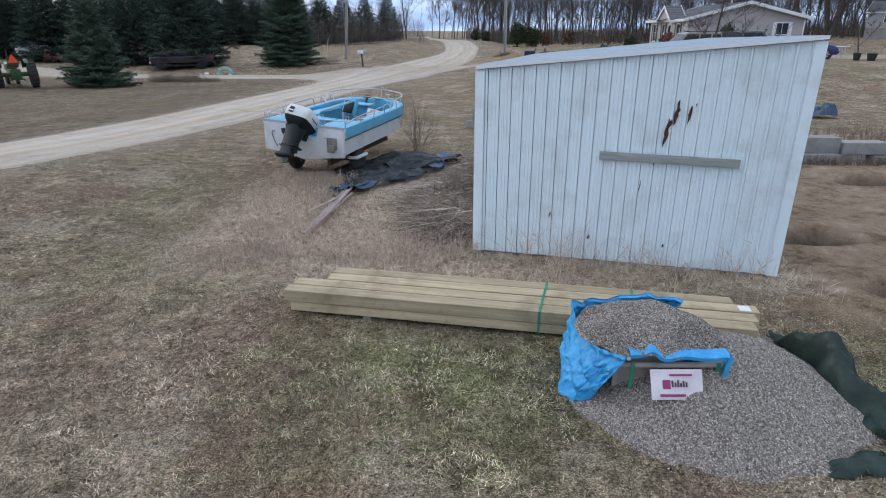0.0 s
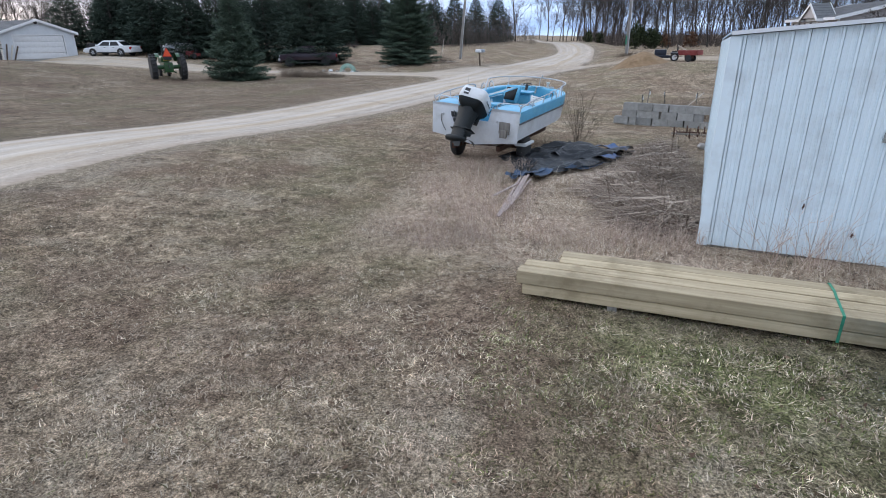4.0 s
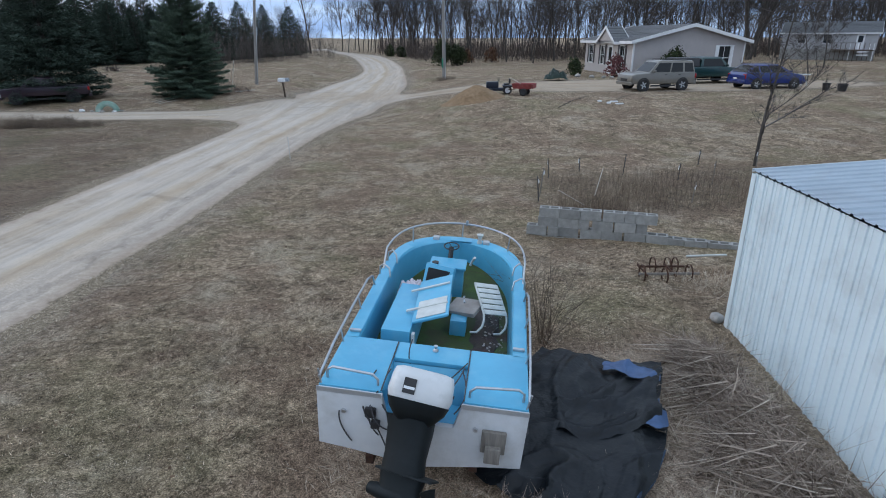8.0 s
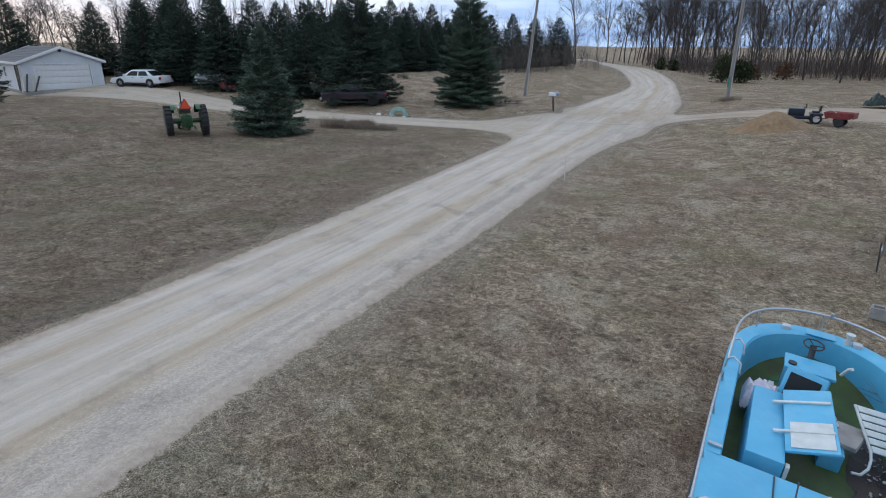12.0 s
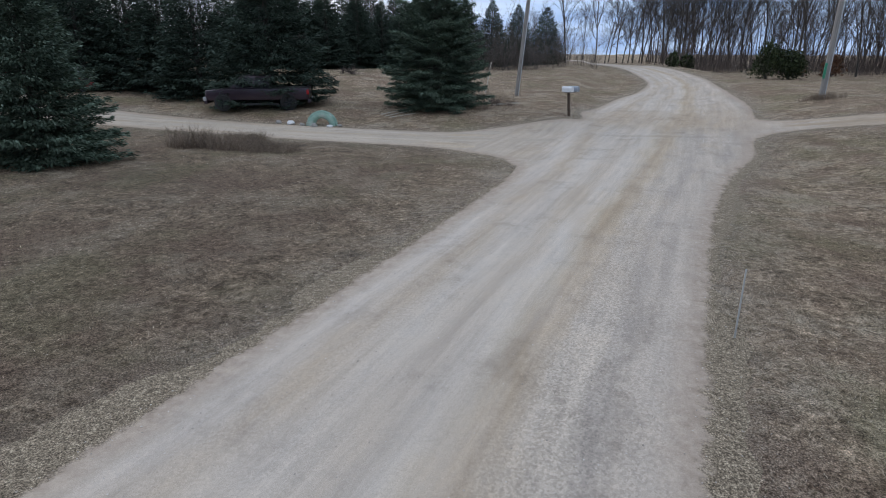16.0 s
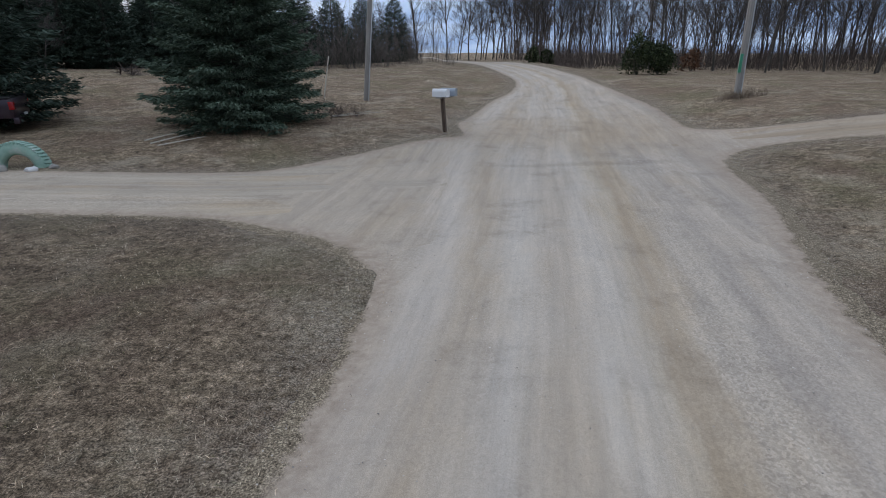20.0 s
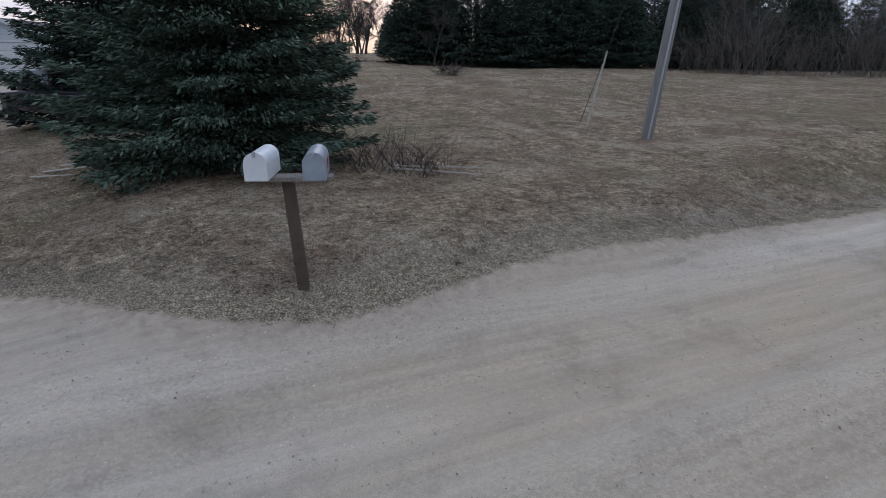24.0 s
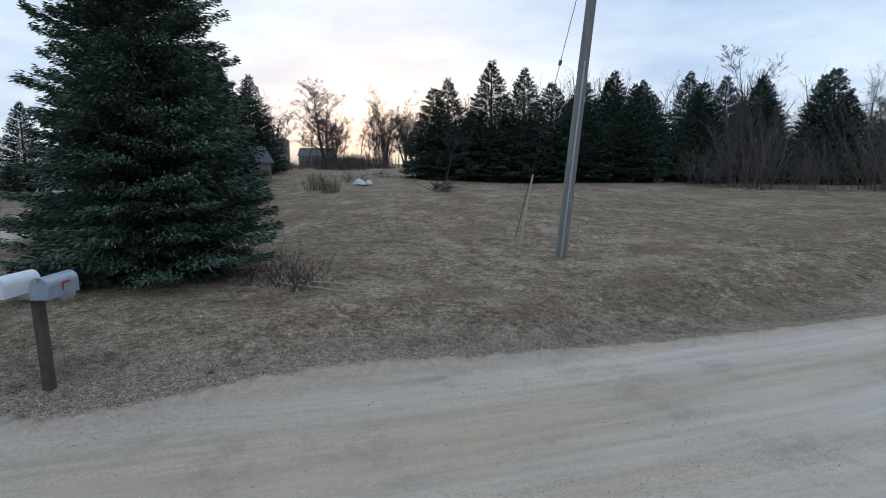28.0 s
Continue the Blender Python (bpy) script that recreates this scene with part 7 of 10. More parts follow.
        put("step_rail", Shape().tube([(sx * 0.78, 2.80, 0.64), (sx * 0.80, 2.82, 0.76), (sx * 0.86, 2.85, 0.81), (sx * 0.92, 2.87, 0.76), (sx * 0.925, 2.87, 0.64)], 0.012, 7), "chrome", boat, smooth=True)
    bow = ring(2.75, 4.05, 0.03, 18)
    put("bow_rail", Shape().tube([(bow[0][0], bow[0][1] - 0.15, 0.63), *[(x, y + 0.03, 0.86) for x, y in bow], (bow[-1][0], bow[-1][1] - 0.15, 0.63)], 0.014, 7), "chrome", boat, "chrome bow rail", smooth=True)
    for i in (9, 18, 27):
        x, y = bow[i]
        put("rail_post", Shape().tube([(x * 0.98, y, 0.63), (x, y + 0.03, 0.86)], 0.010, 6), "chrome", boat, smooth=True)
    put("bow_stub", Shape().tube([(0.06, 4.0, 0.86), (0.06, 4.0, 0.93)], 0.02, 8), "chrome", boat)
    put("bow_hatch", Shape().box((-0.16, 3.83, 0.645), (0.16, 3.99, 0.655)), "boat_blue", boat, bevel=0.004)
    put("horn", Shape().lathe([(0.035, 0), (0.04, 0.03), (0.02, 0.08), (0.045, 0.13), (0.05, 0.15)], 12, pose(0.28, 3.84, 0.64)), "vinyl_white", boat, smooth=True)
    # helm: console, wheel, throttle
    helm = put("console", Shape().box((-0.33, 2.95, 0.14), (0.12, 3.22, 0.60)).box((-0.36, 2.90, 0.58), (0.15, 3.24, 0.62)), "boat_blue", boat, bevel=0.015)
    s = Shape()
    s.tube([(0.16 * math.cos(2 * math.pi * i / 20), 0.16 * math.sin(2 * math.pi * i / 20), 0) for i in range(21)], 0.014, 6, caps=False)
    for k in range(3):
        s.tube([(0, 0, -0.02), (0.15 * math.cos(2.1 * k), 0.15 * math.sin(2.1 * k), 0)], 0.009, 5)
    put("steering_wheel", s, "black", boat, "black steering wheel", smooth=True, m=pose(-0.10, 3.36, 0.75, 8, 0, 0) @ Matrix.Scale(0.66, 4))
    put("steering_column", Shape().tube([(-0.10, 3.27, 0.60), (-0.10, 3.355, 0.74)], 0.035, 10), "black", boat, smooth=True)
    put("throttle", Shape().tube([(0.20, 3.10, 0.60), (0.24, 3.05, 0.72), (0.26, 3.0, 0.76)], 0.018, 7), "vinyl_white", boat, smooth=True)
    put("gauge", Shape().lathe([(0.045, 0), (0.045, 0.02)], 14, pose(-0.28, 3.0, 0.62)), "black", boat)
    # port locker, and the seat back leaning over it
    put("locker", Shape().prism([(1.08, 0.15), (2.32, 0.15), (2.32, 0.60), (1.08, 0.64)], -0.62, -0.30, "x"), "boat_blue", boat, "blue moulded seat box", bevel=0.02)
    flap = pose(-0.33, 1.76, 0.635, 0, -20, 3)
    put("seat_back", Shape().box((0.0, -0.52, 0.0), (0.42, 0.52, 0.035)), "boat_blue", boat, "blue seat back, tipped over", bevel=0.025, m=flap)
    put("seat_pad", Shape().box((0.05, -0.48, 0.037), (0.39, -0.08, 0.046)), "vinyl_white", boat, "worn white patch", bevel=0.004, m=flap)
    for y in (-0.24, 0.26):
        put("hinge_strap", Shape().box((-0.09, y - 0.016, 0.036), (0.40, y + 0.016, 0.056)), "vinyl_white", boat, bevel=0.004, m=flap)
    put("locker_leg", Shape().box((-0.29, 1.10, 0.15), (-0.255, 1.16, 0.60)), "vinyl_white", boat, bevel=0.004)
    put("seat_shell", Shape().box((-0.20, -0.05, 0), (0.20, 0.05, 0.42)), "boat_blue", boat, bevel=0.03, m=pose(-0.20, 2.42, 0.40, -24, 0, -16))
    put("seat_cushion", Shape().box((-0.15, -0.062, 0.06), (0.15, -0.045, 0.36)), "motor_grey", boat, bevel=0.012, m=pose(-0.20, 2.42, 0.40, -24, 0, -16))
    put("loose_cushion", Shape().box((-0.20, -0.18, 0), (0.20, 0.18, 0.06)), "cardboard", boat, "grey weathered seat cushion", bevel=0.02, m=pose(0.22, 2.25, 0.36, 5, -8, -20))
    put("pedestal", Shape().box((0.06, 1.92, 0.15), (0.26, 2.14, 0.36)), "boat_blue", boat, bevel=0.015)
    put("chair_frame", Shape().tube([(0.15, 2.5, 0.16), (0.18, 2.52, 0.40), (0.20, 2.3, 0.42)], 0.014, 6).tube([(-0.02, 2.5, 0.16), (0.0, 2.52, 0.40), (0.02, 2.3, 0.42)], 0.014, 6), "chrome", boat, smooth=True)
    # slatted white folding seat on the starboard side
    m = pose(0.60, 2.16, 0.40, 22, 12, 24) @ Matrix.Scale(0.86, 4)
    for k in range(6):
        put("slat", Shape().box((-0.18, 0.105 * k - 0.042, 0), (0.18, 0.105 * k + 0.042, 0.016)), "vinyl_white", boat, bevel=0.006, m=m)
    for x in (-0.185, 0.185):
        put("seat_arm", Shape().tube([(x, 0.58, -0.012), (x, -0.02, -0.012), (x - 0.015, -0.12, -0.03), (x - 0.06, -0.23, -0.06), (x - 0.15, -0.31, -0.09), (x - 0.25, -0.31, -0.10)], 0.017, 7), "vinyl_white", boat, smooth=True, m=m)
    # clutter: coil of hose, rag, litter
    put("hose", Shape().tube([(-0.48 + 0.15 * math.cos(a * 0.5) + 0.01 * a, 3.05 + 0.13 * math.sin(a * 0.5), 0.17 + 0.004 * a) for a in range(30)], 0.011, 5), "green_strap", boat, smooth=True)
    put("rag", Shape().grid(lambda u, v: (-0.70 + 0.42 * u, 2.30 + 0.42 * v, 0.30 + 0.22 * (math.sin(math.pi * u) * math.sin(math.pi * v)) ** 0.5 + 0.13 * noise.noise(Vector((u * 6, v * 6, 4))) + 0.05 * noise.noise(Vector((u * 15, v * 15, 4)))), 22, 22), "paper", boat, "pale crumpled plastic sheeting", smooth=True, thick=0.006)
    # outboard motor
    m = pose(-0.03, -0.10, 0.56, -38, 8, 0)
    motor = new("outboard_motor")
    motor.parent = boat
    motor.matrix_basis = m @ Matrix.Diagonal((1.15, 1.15, 0.90, 1.0))
    tagged(motor, "white and dark grey outboard motor, tilted")
    prof = lambda z, a, b, yo: [(a * math.copysign(abs(math.cos(t)) ** 0.38, math.cos(t)), yo + b * math.copysign(abs(math.sin(t)) ** 0.38, math.sin(t)), z) for t in [2 * math.pi * i / 24 for i in range(24)]]  # noqa: E731
    put("cowl", Shape().loft([prof(0.10, 0.23, 0.29, -0.05), prof(0.16, 0.245, 0.305, -0.05), prof(0.31, 0.235, 0.29, -0.05), prof(0.375, 0.222, 0.265, -0.045), prof(0.395, 0.18, 0.22, -0.04)]), "motor_white", motor, "scuffed white engine cowl", smooth=True)
    put("cowl_base", Shape().loft([prof(-0.10, 0.13, 0.17, -0.05), prof(0.02, 0.21, 0.27, -0.05), prof(0.10, 0.235, 0.295, -0.05)]), "motor_grey", motor, smooth=True)
    put("decal", Shape().box((-0.13, -0.358, 0.15), (-0.04, -0.352, 0.29)), "black", motor)
    put("decal", Shape().box((-0.125, -0.360, 0.19), (-0.045, -0.356, 0.215)), "white_paper", motor)
    for k in range(5):
        put("decal_bar", Shape().box((0.246, -0.17 + 0.05 * k, 0.20), (0.250, -0.135 + 0.05 * k, 0.23)), "wire", motor)
    put("cowl_handle", Shape().box((-0.06, -0.02, 0.393), (0.06, 0.02, 0.406)), "black", motor, bevel=0.004)
    leg = lambda z, a, b, yo: [(a * math.copysign(abs(math.cos(t)) ** 0.6, math.cos(t)), yo + b * math.copysign(abs(math.sin(t)) ** 0.6, math.sin(t)), z) for t in [2 * math.pi * i / 16 for i in range(16)]]  # noqa: E731
    turned = pose(0, -0.10, 0, 0, 0, 68) @ pose(0, 0.10, 0)
    put("leg", Shape().loft([leg(-0.06, 0.16, 0.175, -0.07), leg(-0.16, 0.13, 0.165, -0.09), leg(-0.40, 0.11, 0.15, -0.10), leg(-0.54, 0.105, 0.16, -0.11)], m=turned), "motor_grey", motor, smooth=True)
    put("lower_unit", Shape().loft([leg(-0.56, 0.09, 0.175, -0.12), leg(-0.64, 0.07, 0.165, -0.12), leg(-0.74, 0.065, 0.16, -0.12)], m=turned), "motor_grey", motor, smooth=True)
    put("cavitation_plate", Shape().prism([(-0.08, 0.08), (-0.11, -0.28), (-0.08, -0.37), (0.08, -0.37), (0.11, -0.28), (0.08, 0.08)], -0.56, -0.54, "z", m=turned), "motor_grey", motor, bevel=0.004)
    put("gearcase", Shape().lathe([(0.01, 0.20), (0.05, 0.14), (0.075, 0.02), (0.075, -0.14), (0.055, -0.24)], 14, turned @ pose(0, -0.12, -0.75, -90, 0, 0) @ pose(0, 0, 0, 180, 0, 0)), "motor_grey", motor, smooth=True)
    put("skeg", Shape().prism([(-0.02, -0.79), (-0.22, -0.79), (-0.24, -0.93), (-0.14, -0.95)], -0.010, 0.010, "x", m=turned), "motor_grey", motor)
    for k in range(3):
        put("propeller_blade", Shape().grid(lambda u, v: ((0.05 + 0.13 * v) * math.cos(2.1 * k + 0.7 * (u - 0.5)), -0.36 + 0.07 * (u - 0.5), -0.75 + (0.05 + 0.11 * v) * math.sin(2.1 * k + 0.7 * (u - 0.5))), 4, 4, m=turned), "motor_grey", motor, thick=0.006)
    put("clamp", Shape().box((-0.14, 0.06, -0.22), (0.14, 0.16, 0.03)), "motor_grey", motor, bevel=0.015)
    # bracket, cables and plate on the transom
    put("bracket", Shape().box((0.56, -0.075, 0.19), (0.78, -0.032, 0.42)).box((0.60, -0.13, 0.12), (0.74, -0.06, 0.28)), "post_wood", boat, "weathered motor bracket", bevel=0.01)
    for a, b, c in (((-0.35, 0.35, 0.66), (-0.48, -0.06, 0.58), (-0.2, -0.12, 0.45)), ((-0.40, 0.02, 0.64), (-0.55, -0.07, 0.40), (-0.36, -0.10, 0.25)), ((0.34, 0.5, 0.66), (0.26, 0.2, 0.62), (0.15, 0.05, 0.6)), ((-0.74, -0.045, 0.42), (-0.76, -0.05, 0.28), (-0.62, -0.05, 0.10)), ((0.33, 0.46, 0.64), (0.44, 0.10, 0.63), (0.30, -0.06, 0.56)), ((-0.2, 0.6, 0.55), (-0.24, 0.55, 0.70), (-0.22, 0.75, 0.76)), ((-0.48, 0.30, 0.66), (-0.62, -0.05, 0.56), (-0.44, -0.09, 0.38)), ((-0.44, -0.05, 0.52), (-0.40, -0.16, 0.36), (-0.22, -0.12, 0.34)), ((-0.46, -0.05, 0.44), (-0.34, -0.12, 0.30), (-0.30, -0.06, 0.10)), ((0.10, 0.45, 0.40), (0.22, 0.30, 0.66), (0.36, 0.60, 0.66))):
        put("cable", Shape().tube([Vector(a).lerp(Vector(b), t / 10).lerp(Vector(b).lerp(Vector(c), t / 10), t / 10) for t in range(11)], 0.007, 5), "wire", boat, smooth=True)
    put("cable_clamp", Shape().box((-0.50, -0.07, 0.40), (-0.40, -0.032, 0.50)).box((-0.44, -0.09, 0.30), (-0.36, -0.032, 0.37)), "black", boat, bevel=0.01)
    put("drain_fitting", Shape().lathe([(0.025, 0), (0.02, 0.02)], 10, pose(-0.70, -0.031, 0.42, 90, 0, 0)), "chrome", boat)
    put("drain_fitting", Shape().lathe([(0.025, 0), (0.02, 0.02)], 10, pose(0.50, -0.031, 0.40, 90, 0, 0)), "chrome", boat)
    put("deck_eye", Shape().lathe([(0.03, 0), (0.03, 0.012), (0.012, 0.03), (0.022, 0.06)], 10, pose(0.02, 0.78, 0.638)), "chrome", boat, smooth=True)
    return boat


build_boat()


def build_trailer():
    """Low frame with two wheels under the boat."""
    at = pose(-3.57, 14.12, land(-3.5, 14.5), 0, 0, -15.2)
    t = thing("boat_trailer", "low dark boat trailer sunk in dead grass", "trailer", at)
    for x in (-0.5, 0.5):
        put("frame_rail", Shape().box((x - 0.04, 0.1, 0.30), (x + 0.04, 3.2, 0.40)), "rust", t, bevel=0.006)
    put("axle", Shape().tube([(-0.82, 0.9, 0.28), (0.82, 0.9, 0.28)], 0.035, 8), "rust", t, smooth=True)
    for x in (-0.42, 0.42):
        put("bunk", Shape().box((x - 0.06, 0.1, 0.42), (x + 0.06, 2.6, 0.52)), "post_wood", t, bevel=0.006)
        put("bunk_post", Shape().box((x - 0.03, 0.5, 0.36), (x + 0.03, 0.56, 0.44)), "rust", t)
        put("bunk_post", Shape().box((x - 0.03, 2.2, 0.36), (x + 0.03, 2.26, 0.44)), "rust", t)
    put("tongue", Shape().tube([(-0.5, 3.1, 0.35), (0, 4.3, 0.32), (0, 4.9, 0.25)], 0.04, 8).tube([(0.5, 3.1, 0.35), (0, 4.3, 0.32)], 0.04, 8), "rust", t, smooth=True)
    for x in (-0.78, 0.78):
        w = put("wheel", Shape().lathe([(0.12, -0.075), (0.25, -0.08), (0.275, -0.05), (0.275, 0.05), (0.25, 0.08), (0.12, 0.075)], 20, pose(x, 0.9, 0.26, 0, 90, 0)), "rubber", t, smooth=True)
        put("rim", Shape().lathe([(0.02, -0.05), (0.13, -0.06), (0.13, 0.06), (0.02, 0.05)], 14, pose(x, 0.9, 0.26, 0, 90, 0)), "vinyl_white", w, smooth=True)
    put("fender", Shape().box((0.66, 0.62, 0.44), (0.92, 1.18, 0.50)), "white_paint", t, "white plastic fender", bevel=0.02, m=pose(0, 0, -0.1, 0, 0, 0))


build_trailer()

# ---- garden wall of loose concrete blocks ----
def block_shape(length=0.40):
    """A hollow block: shell and webs round two cores (one for a half block)."""
    s = Shape()
    w, h, t = 0.19, 0.19, 0.032
    s.box((0, 0, 0), (length, t, h)).box((0, w - t, 0), (length, w, h))
    n = 2 if length > 0.3 else 1
    for i in range(n + 1):
        x = i * (length - t) / n
        s.box((x, t, 0), (x + t, w - t, h - 0.002))
    return s


wall_a, wall_b = Vector((0.06, 22.34)), Vector((2.25, 21.36))
wdir = (wall_b - wall_a).normalized()
wall_rz = math.degrees(math.atan2(wdir.y, wdir.x))
block_wall = thing("block_wall", "dry-stacked wall of grey hollow concrete blocks", "block wall", pose(wall_a.x - 0.03, wall_a.y - 0.45, -0.09, 0, 0, wall_rz) @ Matrix.Scale(1.14, 4))
full = put("block", block_shape(0.40), "block", block_wall)
half = put("block", block_shape(0.20), "block", block_wall)
r8 = random.Random(8)
placed = []
for row, (x0, seq) in enumerate(((-0.30, (0.40, 0.20, 0.02, 0.20, 0.02, 0.40, 0.02, 0.40, 0.40, 0.02, 0.40, 0.40, 0.40)), (-0.22, (0.40, 0.02, 0.20, 0.40, 0.02, 0.40, 0.40, 0.02, 0.40, 0.40)), (0.0, (0.40, 0.40, 0.22, 0.02, 0.40, 0.02, 0.40, 0.20)), (0.02, (0.40, 0.40, 0.40, 0.02, 0.40, 0.20, 0.40)))):
    x = x0
    for w in seq:
        if w > 0.1:
            placed.append((0.40 if w > 0.3 else 0.20, pose(x + r8.uniform(-0.004, 0.004), r8.uniform(-0.018, 0.018) - (0.05 if row < 2 and w < 0.3 and x < 0.5 else 0), -0.04 + row * 0.195, r8.uniform(-0.6, 0.6), r8.uniform(-0.5, 0.5), r8.uniform(-1.5, 1.5))))
        x += w + 0.008
# the low tail: a single course leaning off to the east
x = 2.42
for i in range(12):
    placed.append((0.40, pose(x, -0.03 * math.sin(i * 0.9), 0.115 - 0.006 * i, 0, r8.uniform(-1.5, 3.0), -0.6 * i)))
    x += 0.41
first = {0.40: full, 0.20: half}
used = set()
for w, m in placed:
    if w not in used:
        used.add(w)
        first[w].matrix_basis = m
    else:
        share("block", first[w], m, block_wall)

# stepped stack of long cast blocks behind the bare sand
slab_wall = thing("slab_wall", "stepped stack of long grey cast-concrete blocks behind bare sand", "block wall", pose(0, 0, land(8.5, 16.0) - 0.03))
for x0, x1, y0, z0, h, rz in ((7.05, 8.62, 15.75, 0.0, 0.24, 0.6), (8.70, 9.28, 15.90, 0.0, 0.22, -1.0), (9.42, 10.9, 15.80, 0.0, 0.20, 0.8), (7.15, 8.66, 15.92, 0.245, 0.36, 0.3), (8.69, 9.72, 15.86, 0.225, 0.27, -0.8), (10.95, 12.3, 15.75, 0.0, 0.20, -1.5)):
    put("cast_block", Shape().box((0, 0, 0), (x1 - x0, 0.42, h)), "big_block", slab_wall, bevel=0.012, m=pose(x0, y0, z0, 0, 0, rz))
thicket("slab_weeds", "dead grey-brown weeds behind and before the cast blocks", "weeds", [(9.5, 17.4, 2.4, 0.8, 1.2), (12.0, 17.8, 2.0, 1.0, 1.2), (7.6, 17.2, 1.2, 0.7, 1.0), (8.2, 15.55, 0.8, 0.12, 0.4), (9.6, 15.6, 0.7, 0.12, 0.35)], 900, 0.7, 184, 0.22, 0.006, fork=3)
crumpled("covered_machine", "small machine under a dark blue-grey cover on the slope", "slate_tarp", 13.3, 24.6, 0.45, 0.4, 10, 0.75, 9.0, 20, cat="covered machine")

# ---- garden fence: steel posts, rag ties ----
fence_label = "dark steel fence post with a pale rag tie"
for i, (x, y, h, lean) in enumerate(((1.20, 25.4, 1.15, 5), (1.02, 24.9, 0.95, -4), (4.85, 27.6, 0.95, 3), (7.05, 25.9, 1.0, 2), (6.35, 26.7, 0.75, -3), (3.55, 28.3, 0.7, 2), (9.8, 27.6, 0.95, 1), (8.2, 28.6, 0.8, -2), (2.2, 27.6, 0.9, 4), (5.2, 24.0, 0.8, -8))):
    p = thing("fence_post", fence_label, "fence post", pose(x, y, land(x, y) - 0.05, lean, lean * 0.7, 30 * i) @ Matrix.Scale(0.8, 4), "garden fence posts")
    put("post", Shape().prism([(-0.022, -0.003), (0.022, -0.003), (0.022, 0.003), (0.003, 0.004), (0.003, 0.03), (-0.003, 0.03), (-0.003, 0.004), (-0.022, 0.003)], 0, h, "z"), "wire" if i % 3 else "post_wood", p)
    put("rag_tie", Shape().grid(lambda u, v: (0.012 + 0.05 * u, 0.012 * math.sin(7 * v), h - 0.10 - 0.16 * v), 3, 6), "white_paint", p, "pale rag tie", thick=0.002)
thicket("garden_weeds", "stand of dead brown garden stalks behind the block wall", "weeds", [(3.0, 24.2, 1.9, 1.3, 1.0), (5.6, 24.6, 2.3, 1.6, 1.1), (8.4, 24.4, 2.2, 1.8, 1.0), (4.6, 26.4, 3.2, 1.2, 0.75), (10.5, 25.0, 2.0, 1.8, 0.9), (1.9, 23.4, 1.0, 0.6, 0.7)], 2000, 0.68, 84, 0.16, 0.006, fork=3)
tag(put("fallen_stick", Shape().tube([(2.3, 24.0, 0.35), (3.2, 25.6, 0.75)], 0.009, 5), "pale_wood", smooth=True), "pale stick leaning in dead stalks", "stick")
tag(put("fallen_stick", Shape().tube([(1.4, 24.4, 0.45), (1.9, 23.7, 0.2)], 0.009, 5), "pale_wood", smooth=True), "pale stick leaning in dead stalks", "stick")


# ---- old spring-tooth cultivator in the grass ----
def build_cultivator():
    c = thing("cultivator", "rusty spring-tooth cultivator sunk in dead grass", "farm tool", pose(1.15, 18.95, land(1.4, 19.0) - 0.10, 0, 0, -8) @ Matrix.Diagonal((0.62, 0.9, 0.9, 1.0)))
    put("beam", Shape().box((-0.1, -0.02, 0.20), (1.75, 0.02, 0.25)), "post_wood", c, bevel=0.006)
    put("beam", Shape().box((0.1, 0.42, 0.19), (1.7, 0.46, 0.23)), "rust", c, bevel=0.006)
    for x in (0.1, 0.95):
        put("cross_bar", Shape().box((x, -0.1, 0.205), (x + 0.04, 0.55, 0.24)), "rust", c)
    for x, y, k in ((0.0, 0.0, 1.0), (0.55, 0.45, 0.95), (0.62, -0.12, 0.9), (1.0, 0.42, 1.0), (1.45, 0.05, 0.95), (1.25, 0.45, 0.9)):
        pts = [(x, y + 0.19 * k * math.cos(a), 0.235 + 0.19 * k * math.sin(a)) for a in [radians(-70 + 310 * i / 16) for i in range(17)]]
        put("spring_tooth", Shape().loft([[(p[0] - 0.022, p[1], p[2]), (p[0] + 0.022, p[1], p[2])] for p in pts], closed=False, caps=False), "rust", c, "curved rusty spring tooth", thick=0.008)


build_cultivator()
tag(put("pale_pipe", Shape().tube([(2.25, 19.35, 0.40), (3.0, 19.2, 0.44)], 0.022, 7), "vinyl_white", smooth=True), "pale plastic pipe lying over dead grass", "pipe")


# ---- stakes, poles, wires, mailboxes ----
def stake(label, x, y, h, lx, ly, rad, material="post_wood", name="stake"):
    z = land(x, y)
    return tag(put(name, Shape().tube([(x, y, z - 0.1), (x + lx * 0.5, y + ly * 0.5, z + h * 0.5), (x + lx, y + ly, z + h)], rad, 7, rad * 0.8), material, smooth=True), label, "stake", "road stakes")


stake("thin weathered wooden stake at the road's edge", -10.6, 9.0, 0.95, -0.15, 0.06, 0.020)
stake("thin wire stake at the road's edge", -6.7, 32.15, 0.85, -0.02, 0.0, 0.011, "alu")
stake("pale wooden pole leaning in the field", -14.95, 63.7, 1.95, 0.32, 0.18, 0.033, "pale_wood", "leaning_pole")


